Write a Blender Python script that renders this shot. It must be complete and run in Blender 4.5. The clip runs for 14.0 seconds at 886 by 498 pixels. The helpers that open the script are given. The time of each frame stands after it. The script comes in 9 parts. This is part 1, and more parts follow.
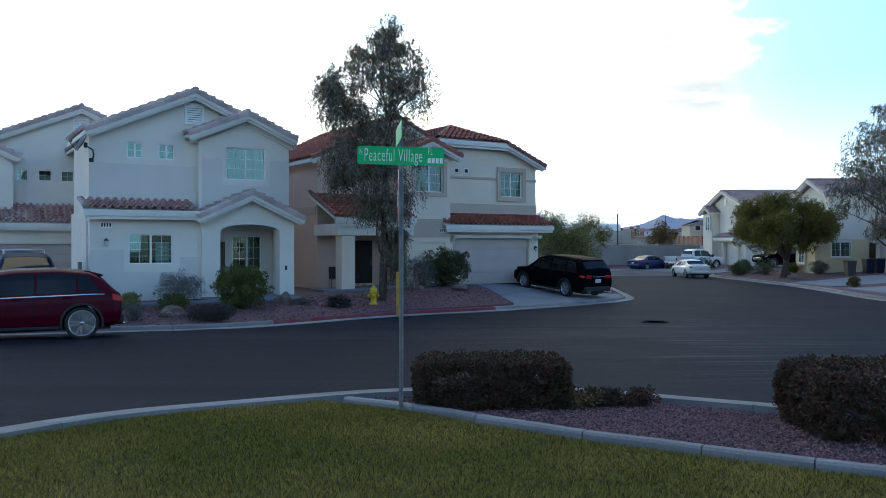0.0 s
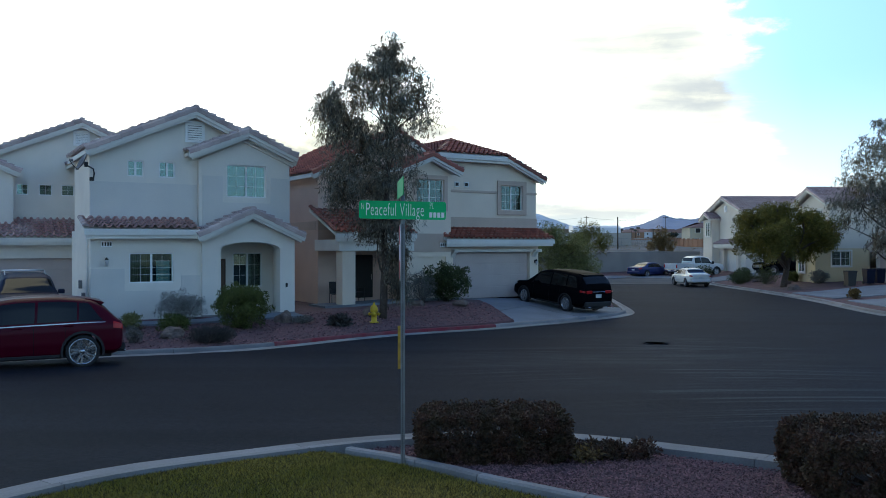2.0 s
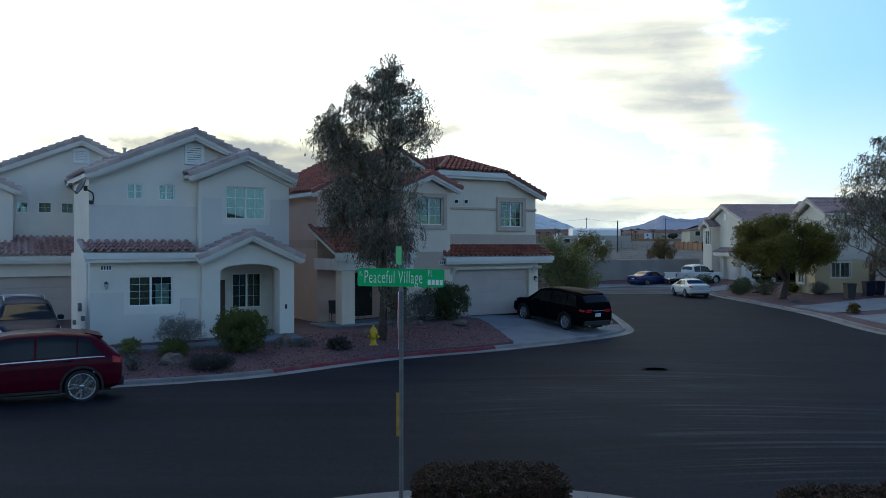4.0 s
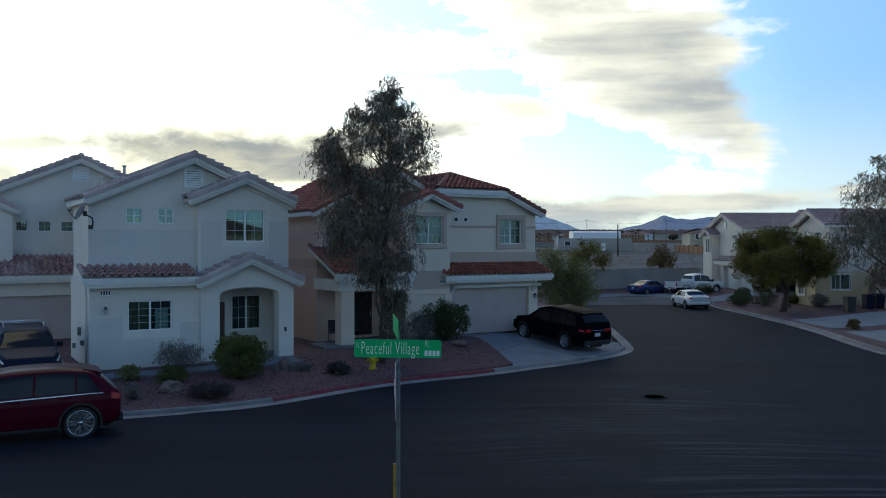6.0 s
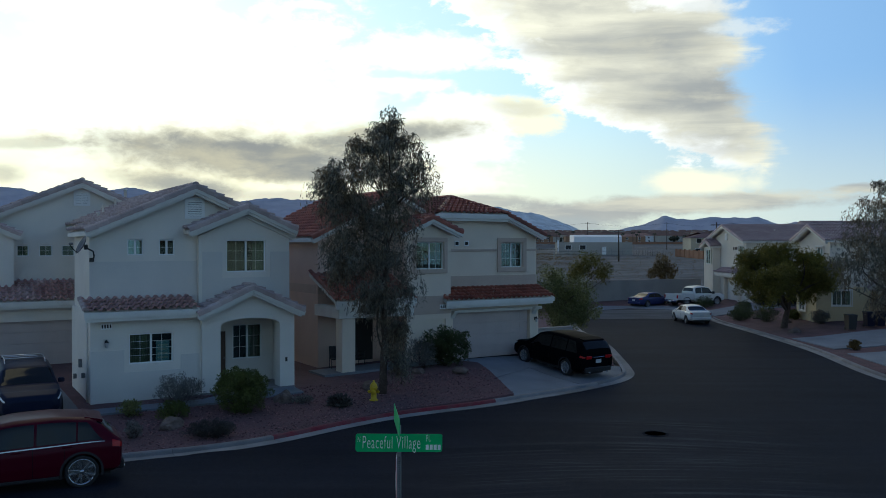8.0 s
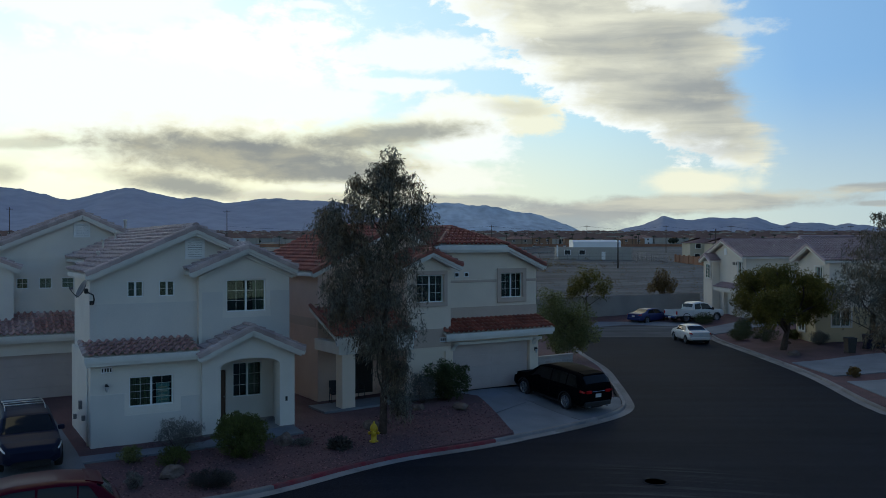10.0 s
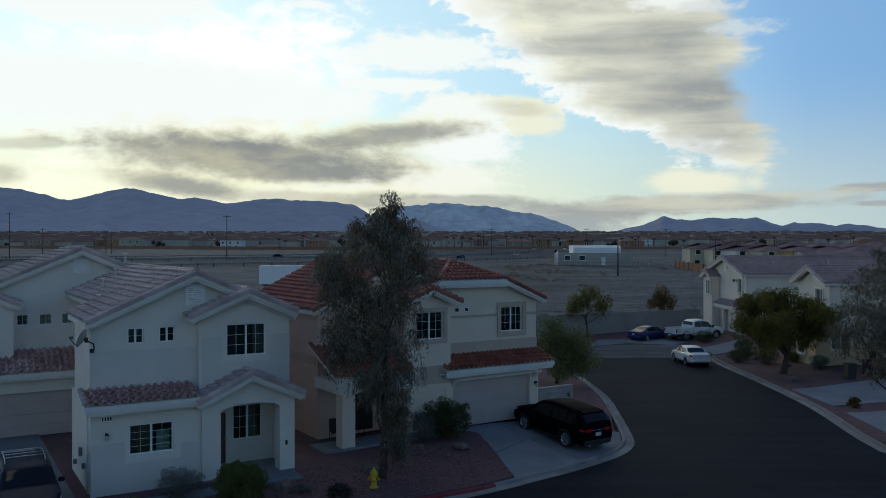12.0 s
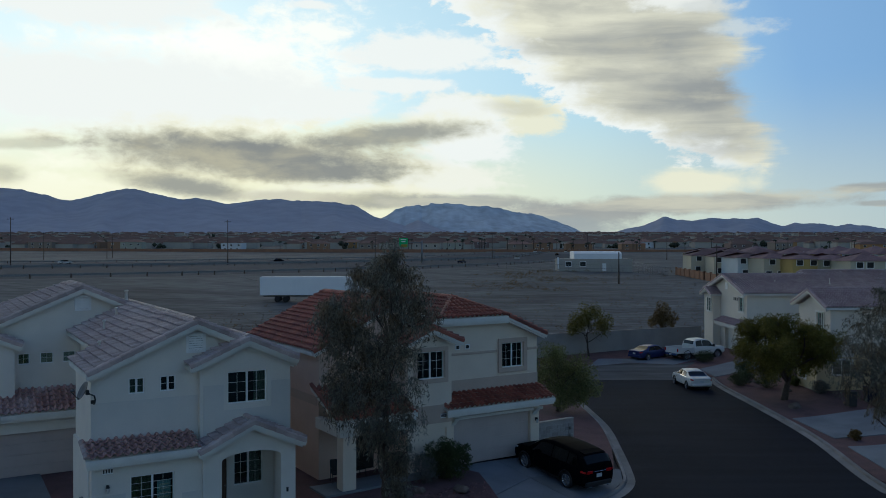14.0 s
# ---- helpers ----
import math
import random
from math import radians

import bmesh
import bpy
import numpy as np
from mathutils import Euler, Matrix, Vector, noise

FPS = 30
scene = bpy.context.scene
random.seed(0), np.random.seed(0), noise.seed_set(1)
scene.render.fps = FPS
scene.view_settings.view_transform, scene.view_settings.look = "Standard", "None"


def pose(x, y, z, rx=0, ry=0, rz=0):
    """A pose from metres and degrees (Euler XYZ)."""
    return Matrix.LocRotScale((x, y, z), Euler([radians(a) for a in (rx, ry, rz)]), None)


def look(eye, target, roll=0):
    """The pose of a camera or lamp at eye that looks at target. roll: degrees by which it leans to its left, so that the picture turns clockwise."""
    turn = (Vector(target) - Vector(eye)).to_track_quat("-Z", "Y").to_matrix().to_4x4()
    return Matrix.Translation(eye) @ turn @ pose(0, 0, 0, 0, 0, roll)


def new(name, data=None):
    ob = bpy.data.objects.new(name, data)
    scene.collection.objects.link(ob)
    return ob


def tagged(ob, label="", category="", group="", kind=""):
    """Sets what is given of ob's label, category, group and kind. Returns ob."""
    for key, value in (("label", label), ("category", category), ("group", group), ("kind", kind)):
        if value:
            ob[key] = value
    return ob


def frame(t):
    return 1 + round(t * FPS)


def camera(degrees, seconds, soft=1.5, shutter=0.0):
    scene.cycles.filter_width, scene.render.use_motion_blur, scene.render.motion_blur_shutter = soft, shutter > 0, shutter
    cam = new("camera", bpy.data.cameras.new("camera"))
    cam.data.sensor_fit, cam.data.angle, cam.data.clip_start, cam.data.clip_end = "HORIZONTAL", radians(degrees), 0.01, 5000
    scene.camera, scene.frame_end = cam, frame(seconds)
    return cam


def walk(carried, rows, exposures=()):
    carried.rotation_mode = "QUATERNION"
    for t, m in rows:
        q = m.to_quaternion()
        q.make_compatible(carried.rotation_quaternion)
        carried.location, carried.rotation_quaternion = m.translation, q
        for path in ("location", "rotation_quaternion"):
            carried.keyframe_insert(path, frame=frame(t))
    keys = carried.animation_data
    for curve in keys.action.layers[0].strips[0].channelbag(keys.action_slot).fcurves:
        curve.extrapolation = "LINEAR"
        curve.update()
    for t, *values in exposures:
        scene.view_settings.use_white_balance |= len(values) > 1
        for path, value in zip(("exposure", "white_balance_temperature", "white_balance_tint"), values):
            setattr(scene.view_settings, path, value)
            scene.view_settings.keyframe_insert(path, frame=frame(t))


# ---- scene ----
# camera: a drone that climbs straight up with a level gaze
cam = camera(55.82, 14.0, soft=0.3)
PITCH = 89.81
PATH = [
    (0.0, pose(0, 0, 2.480, PITCH, 0, 0)),
    (0.5, pose(0, 0, 2.620, PITCH, 0, 0)),
    (1.0, pose(0, 0, 2.780, PITCH, 0, 0)),
    (1.5, pose(-0.005, 0, 2.965, PITCH, 0, 0)),
    (2.0, pose(-0.02, 0, 3.160, PITCH, 0, 0)),
    (2.5, pose(-0.035, 0, 3.363, PITCH, 0, -0.02)),
    (3.0, pose(-0.043, 0, 3.574, PITCH, 0, -0.03)),
    (4.2, pose(0.01, 0, 4.090, PITCH, 0, 0)),
    (5.5, pose(0.045, 0, 4.662, PITCH, 0, 0.03)),
    (6.0, pose(0.045, 0, 4.892, PITCH, 0, 0.03)),
    (6.5, pose(0.042, 0, 5.145, PITCH, 0, 0.04)),
    (7.0, pose(0.04, 0, 5.425, PITCH, 0, 0.08)),
    (7.5, pose(0.04, 0, 5.729, PITCH, 0, 0.08)),
    (8.0, pose(0.04, 0, 6.072, PITCH, 0, 0.08)),
    (9.2, pose(0.02, 0, 6.960, PITCH, 0, 0.05)),
    (10.5, pose(0, 0, 8.042, PITCH, 0, 0.02)),
    (11.0, pose(0, 0, 8.461, PITCH, 0, 0.02)),
    (11.5, pose(0, 0, 8.892, PITCH, 0, 0.02)),
    (12.0, pose(0, 0, 9.345, PITCH, 0, 0.02)),
    (12.5, pose(0, 0, 9.804, PITCH, 0, 0.03)),
    (13.0, pose(0, 0, 10.267, PITCH, 0, 0.05)),
    (13.5, pose(0, 0, 10.724, PITCH, 0, 0.07)),
    (14.0, pose(0, 0, 11.194, PITCH, 0, 0.08)),
]
EXPOSURES = [(t, ev, k, 4) for t, ev, k in ((0.0, 0.85, 6180), (1.5, 0.68, 6190), (3.0, 0.44, 6200), (5.5, 0.1, 6220), (6.5, -0.07, 6230), (7.5, -0.22, 6250), (11.0, -0.5, 6250), (12.5, -0.55, 6250), (14.0, -0.6, 6250))]
walk(cam, PATH, EXPOSURES)

# ---- sky and light ----
SUN_AZ, SUN_EL = -20.0, 5.0


def sky_world():
    w = bpy.data.worlds.new("evening_sky")
    w.use_nodes = True
    nt = w.node_tree
    nt.nodes.clear()
    N, L = nt.nodes.new, nt.links.new

    def math_node(op, a, b=None, c=None, clamp=False):
        n = N("ShaderNodeMath")
        n.operation, n.use_clamp = op, clamp
        for i, v in enumerate((a, b, c)):
            if v is None:
                continue
            if isinstance(v, (int, float)):
                n.inputs[i].default_value = v
            else:
                L(v, n.inputs[i])
        return n.outputs[0]

    def mix(fac, a, b):
        n = N("ShaderNodeMix")
        n.data_type = "RGBA"
        for sock, v in ((n.inputs["Factor"], fac), (n.inputs[6], a), (n.inputs[7], b)):
            if isinstance(v, (int, float)):
                sock.default_value = v
            elif isinstance(v, tuple):
                sock.default_value = (*v, 1)
            else:
                L(v, sock)
        return n.outputs[2]

    tc = N("ShaderNodeTexCoord")
    sep = N("ShaderNodeSeparateXYZ")
    L(tc.outputs["Generated"], sep.inputs[0])
    x, y, z = sep.outputs
    az = math_node("ARCTAN2", x, y)
    el = math_node("ARCSINE", z)
    # cloud sheet coordinates, stretched along the horizon
    comb = N("ShaderNodeCombineXYZ")
    L(az, comb.inputs[0])
    L(math_node("MULTIPLY", el, 1.9), comb.inputs[1])

    def noise_at(scale, detail, rough, dist=0.0, shift=0.0):
        m = N("ShaderNodeMapping")
        m.inputs["Location"].default_value = (shift, shift * 0.7, 0)
        L(comb.outputs[0], m.inputs[0])
        n = N("ShaderNodeTexNoise")
        n.inputs["Scale"].default_value, n.inputs["Detail"].default_value = scale, detail
        n.inputs["Roughness"].default_value, n.inputs["Distortion"].default_value = rough, dist
        L(m.outputs[0], n.inputs["Vector"])
        return n.outputs["Fac"]

    puffs = noise_at(9.0, 8, 0.6, 0.3)
    wisp = noise_at(4.0, 6, 0.55, 0.2, 3.1)
    fine = noise_at(24.0, 7, 0.62, 0.2, 5.0)
    rough_edge = math_node("ADD", math_node("MULTIPLY", math_node("SUBTRACT", fine, 0.5), 2.0),
                           math_node("MULTIPLY", math_node("SUBTRACT", puffs, 0.5), 1.0))
    # flat layers inside the clouds
    comb2 = N("ShaderNodeCombineXYZ")
    L(math_node("MULTIPLY", az, 5.0), comb2.inputs[0])
    L(math_node("ADD", math_node("MULTIPLY", el, 38.0), math_node("MULTIPLY", az, 1.5)), comb2.inputs[1])
    lay = N("ShaderNodeTexNoise")
    lay.inputs["Scale"].default_value, lay.inputs["Detail"].default_value, lay.inputs["Roughness"].default_value = 1.0, 7, 0.55
    lay.inputs["Distortion"].default_value = 0.35
    L(comb2.outputs[0], lay.inputs["Vector"])
    layers = lay.outputs["Fac"]

    def ramp(v, lo, hi):
        n = N("ShaderNodeMapRange")
        n.interpolation_type = "SMOOTHSTEP"
        n.inputs[1].default_value, n.inputs[2].default_value = lo, hi
        L(v, n.inputs[0])
        return n.outputs[0]

    def bank(a0, e0, ra, re, tilt, soft, edge=0.5):
        """A cloud bank round a bearing and height in degrees."""
        da = math_node("SUBTRACT", az, radians(a0))
        de = math_node("SUBTRACT", math_node("SUBTRACT", el, radians(e0)), math_node("MULTIPLY", da, tilt))
        da = math_node("DIVIDE", da, radians(ra))
        de = math_node("DIVIDE", de, radians(re))
        d = math_node("SQRT", math_node("ADD", math_node("MULTIPLY", da, da), math_node("MULTIPLY", de, de)))
        d = math_node("SUBTRACT", d, math_node("MULTIPLY", rough_edge, edge))
        return math_node("SUBTRACT", 1.0, ramp(d, 1.0 - soft, 1.0 + soft))

    sky = N("ShaderNodeTexSky")
    sky.sky_type, sky.sun_disc = "NISHITA", False
    sky.sun_elevation, sky.sun_rotation = radians(SUN_EL), radians(SUN_AZ)
    sky.air_density, sky.dust_density, sky.ozone_density = 1.0, 0.6, 2.0
    grade = N("ShaderNodeMix")
    grade.data_type, grade.blend_type = "RGBA", "MULTIPLY"
    grade.inputs["Factor"].default_value = 1.0
    L(sky.outputs[0], grade.inputs[6])
    grade.inputs[7].default_value = (SKY_GAIN * 0.64, SKY_GAIN * 1.02, SKY_GAIN * 1.5, 1)
    col = grade.outputs[2]

    # brightness towards the hidden sun
    da = math_node("SUBTRACT", az, radians(SUN_AZ))
    de = math_node("SUBTRACT", el, radians(SUN_EL + 2))
    ang = math_node("SQRT", math_node("ADD", math_node("MULTIPLY", da, da), math_node("MULTIPLY", math_node("MULTIPLY", de, de), 2.2)))
    near_sun = math_node("SUBTRACT", 1.0, ramp(ang, 0.03, 0.62))

    def steps(v, stops):
        """Colours along a value."""
        out = stops[0][1]
        for (p, _), (q, c) in zip(stops, stops[1:]):
            n = N("ShaderNodeMapRange")
            n.inputs[1].default_value, n.inputs[2].default_value = p, q
            L(v, n.inputs[0])
            out = mix(n.outputs[0], out, c)
        return out

    # blue deepens away from the sun
    clear = steps(ang, [(0.12, (1.75, 1.85, 1.82)), (0.24, (1.55, 1.80, 1.86)), (0.36, (1.22, 1.56, 1.74)), (0.52, (0.98, 1.38, 1.64)), (0.76, (0.50, 0.84, 1.36)), (1.0, (0.36, 0.66, 1.16)), (1.6, (0.22, 0.34, 0.58))])
    col = mix(math_node("SUBTRACT", 0.92, math_node("MULTIPLY", ramp(ang, 0.9, 1.7), 0.5)), col, clear)
    # pale glow low over the horizon
    glow = math_node("MULTIPLY", math_node("SUBTRACT", 1.0, ramp(math_node("ABSOLUTE", el), 0.01, 0.20)), math_node("SUBTRACT", 1.0, ramp(ang, 0.2, 1.6)))
    col = mix(math_node("MULTIPLY", glow, 0.9), col, (1.5, 1.5, 1.12))
    high = ramp(el, 0.29, 0.60)
    col = mix(math_node("MULTIPLY", high, 0.9), col, ZENITH)
    # lit veil cloud, thick near the sun and broken above
    veil_n = math_node("ADD", math_node("MULTIPLY", wisp, 0.8), math_node("MULTIPLY", fine, 0.7))
    away = ramp(ang, 0.9, 1.6)
    veil = ramp(math_node("ADD", math_node("ADD", veil_n, math_node("MULTIPLY", near_sun, 0.30)), math_node("MULTIPLY", away, 0.40)), 0.93, 1.13)
    veil = math_node("MULTIPLY", veil, math_node("SUBTRACT", 1.0, math_node("MULTIPLY", high, 0.8)))
    veil = math_node("MULTIPLY", veil, math_node("MAXIMUM", away, math_node("SUBTRACT", 1.0, ramp(ang, 0.30, 0.50))))
    lit = mix(ramp(ang, 0.7, 1.6), (1.9, 1.88, 1.82), VEIL_FAR)
    lit = mix(math_node("POWER", near_sun, 1.5), lit, VEIL_NEAR)
    col = mix(veil, col, lit)
    white, cream = (1.86, 1.85, 1.80), (1.74, 1.66, 1.32)
    # warm light low over the mountains on the sun's side
    warm = math_node("MULTIPLY", math_node("SUBTRACT", 1.0, ramp(el, 0.05, 0.15)), math_node("SUBTRACT", 1.0, ramp(az, radians(-8), radians(14))))
    col = mix(math_node("MULTIPLY", warm, 0.8), col, (1.95, 1.86, 1.38))
    for a0, e0, ra, re in ((-22.5, 15.8, 6.5, 2.2), (-20.0, 9.8, 13.0, 2.6)):
        col = mix(bank(a0, e0, ra, re, 0.0, 0.35, 0.55), col, white)
    grain = math_node("ADD", math_node("MULTIPLY", layers, 0.65), math_node("MULTIPLY", fine, 0.35))
    soft_grey = mix(ramp(grain, 0.38, 0.64), (0.64, 0.66, 0.67), (1.04, 1.0, 0.86))
    pale = mix(ramp(grain, 0.36, 0.6), (1.22, 1.17, 1.0), (1.74, 1.66, 1.36))
    # the large cloud that leans down to the right
    drop = math_node("SUBTRACT", radians(16.4), el)
    wob = math_node("MULTIPLY", rough_edge, radians(4.0))
    lower = math_node("MINIMUM", math_node("MAXIMUM", math_node("MULTIPLY", math_node("SUBTRACT", drop, radians(7.3)), 1.8), 0.0), radians(4.5))
    left_d = math_node("ADD", math_node("SUBTRACT", math_node("SUBTRACT", az, lower), math_node("ADD", radians(-0.6), math_node("MULTIPLY", drop, 1.16))), wob)
    right_d = math_node("ADD", math_node("SUBTRACT", math_node("ADD", radians(18.9), math_node("MULTIPLY", drop, 0.27)), az), math_node("MULTIPLY", math_node("SUBTRACT", grain, 0.5), radians(9)))
    foot = math_node("ADD", math_node("SUBTRACT", el, radians(4.9)), math_node("MULTIPLY", wob, 0.25))
    big = math_node("MULTIPLY", math_node("MULTIPLY", ramp(left_d, radians(-0.2), radians(0.9)), ramp(right_d, radians(-0.6), radians(1.6))), ramp(foot, radians(-0.3), radians(0.7)))
    inner = ramp(left_d, radians(0.6), radians(5.0))
    body = mix(inner, white, pale)
    # its shaded shelves
    for a0, e0, ra, re, amt in ((14.8, 13.2, 4.8, 1.5, 1.0), (8.4, 13.3, 4.2, 0.75, 0.5), (16.8, 9.9, 4.8, 1.45, 1.0), (18.6, 7.4, 3.6, 0.8, 0.6), (18.8, 6.1, 3.0, 0.5, 0.5), (10.0, 16.0, 4.4, 0.8, 0.4), (12.0, 11.4, 3.5, 0.5, 0.45)):
        body = mix(math_node("MULTIPLY", bank(a0, e0, ra, re, 0.0, 0.75, 0.75), amt), body, soft_grey)
    col = mix(big, col, body)
    # white and cream clouds between it and the sun
    for a0, e0, ra, re, tilt, tone in ((-1.2, 13.0, 5.6, 1.25, 0.03, white), (-3.5, 10.9, 4.2, 0.5, 0.0, white), (-8.0, 9.6, 3.6, 1.2, 0.05, white), (3.0, 9.4, 4.6, 0.9, -0.05, cream), (5.6, 8.3, 2.2, 0.9, 0.0, cream),
                                       (-9.0, 15.9, 1.4, 0.3, 0.0, white), (-22.0, 15.2, 7.0, 1.5, 0.0, white), (-3.0, 4.6, 7.5, 1.3, 0.0, (1.85, 1.80, 1.62)), (1.5, 6.8, 3.6, 1.2, 0.0, white), (0.8, 8.4, 3.8, 2.0, 0.0, white)):
        col = mix(math_node("MULTIPLY", bank(a0, e0, ra, re, tilt, 0.30, 0.95), 0.95), col, tone)
    for a0, e0, ra, re, tone in ((15.0, 15.9, 2.0, 0.55, white), (19.4, 13.7, 1.8, 0.45, (1.3, 1.38, 1.42)), (17.5, 15.3, 1.4, 0.3, (1.4, 1.42, 1.4))):
        col = mix(math_node("MULTIPLY", bank(a0, e0, ra, re, -0.05, 0.6, 1.7), 0.8), col, tone)
    # grey bars near the sun with bright rims
    soft = math_node("ADD", math_node("MULTIPLY", puffs, 0.7), math_node("MULTIPLY", layers, 0.3))
    bar = mix(ramp(soft, 0.42, 0.66), (0.54, 0.55, 0.54), (0.98, 0.91, 0.70))
    bars = ((-13.2, 6.1, 8.8, 1.25, -0.03, 1.0), (-3.6, 7.5, 5.2, 0.75, 0.08, 0.85), (-8.5, 5.1, 5.6, 0.75, -0.02, 0.95), (-26.3, 6.3, 2.8, 0.35, 0.05, 0.45), (-17.4, 4.0, 4.2, 0.6, -0.12, 0.85), (-27.8, 4.4, 1.2, 0.6, 0.0, 0.5), (-4.4, 3.1, 4.2, 0.55, 0.0, 0.75), (5.0, 9.3, 2.0, 0.5, -0.1, 0.3))
    for a0, e0, ra, re, tilt, amt in bars:
        col = mix(math_node("MULTIPLY", bank(a0, e0 + 0.15, ra * 1.08, re * 1.35, tilt, 0.5, 0.8), amt * 0.9), col, (1.86, 1.74, 1.24))
    for a0, e0, ra, re, tilt, amt in bars:
        col = mix(math_node("MULTIPLY", bank(a0, e0, ra, re, tilt, 0.5, 0.75), amt), col, bar)
    # low cloud along the mountains
    low = mix(ramp(layers, 0.38, 0.62), (0.74, 0.75, 0.74), (1.2, 1.14, 0.95))
    for a0, e0, ra, re, tilt, tone, amt in ((17.0, 4.2, 3.4, 0.8, 0.0, cream, 0.95), (14.5, 2.7, 10.0, 0.65, 0.03, low, 0.95), (8.0, 2.0, 6.5, 0.8, 0.05, low, 0.9), (7.0, 1.2, 5.5, 0.7, 0.0, (0.72, 0.78, 0.80), 0.9), (1.0, 3.0, 6.0, 0.5, 0.0, low, 0.85), (-11.3, 3.5, 2.0, 0.35, 0.0, cream, 0.9), (27.2, 3.6, 2.6, 0.28, 0.02, low, 0.9), (27.6, 2.6, 1.3, 0.18, 0.0, low, 0.8), (-10.0, 3.3, 4.0, 0.4, 0.0, (1.2, 1.12, 0.92), 0.7)):
        col = mix(math_node("MULTIPLY", bank(a0, e0, ra, re, tilt, 0.4, 0.7), amt), col, tone)
    bg = N("ShaderNodeBackground")
    L(col, bg.inputs[0])
    bg.inputs[1].default_value = SKY_STRENGTH
    out = N("ShaderNodeOutputWorld")
    L(bg.outputs[0], out.inputs[0])
    scene.world = w


SKY_GAIN = 0.48
SKY_STRENGTH = 0.75
ZENITH = (0.016, 0.075, 0.33)
VEIL_FAR, VEIL_NEAR = (0.45, 0.70, 1.0), (2.2, 2.15, 2.0)
sky_world()
sun = new("sun", bpy.data.lights.new("sun", "SUN"))
sun.data.energy, sun.data.angle, sun.data.color = 0.4, radians(12), (1.0, 0.86, 0.66)
sun.matrix_world = look((0, 0, 60), (0 - math.sin(radians(SUN_AZ)) * 50, -math.cos(radians(SUN_AZ)) * 50, 60 - 50 * math.tan(radians(SUN_EL))))

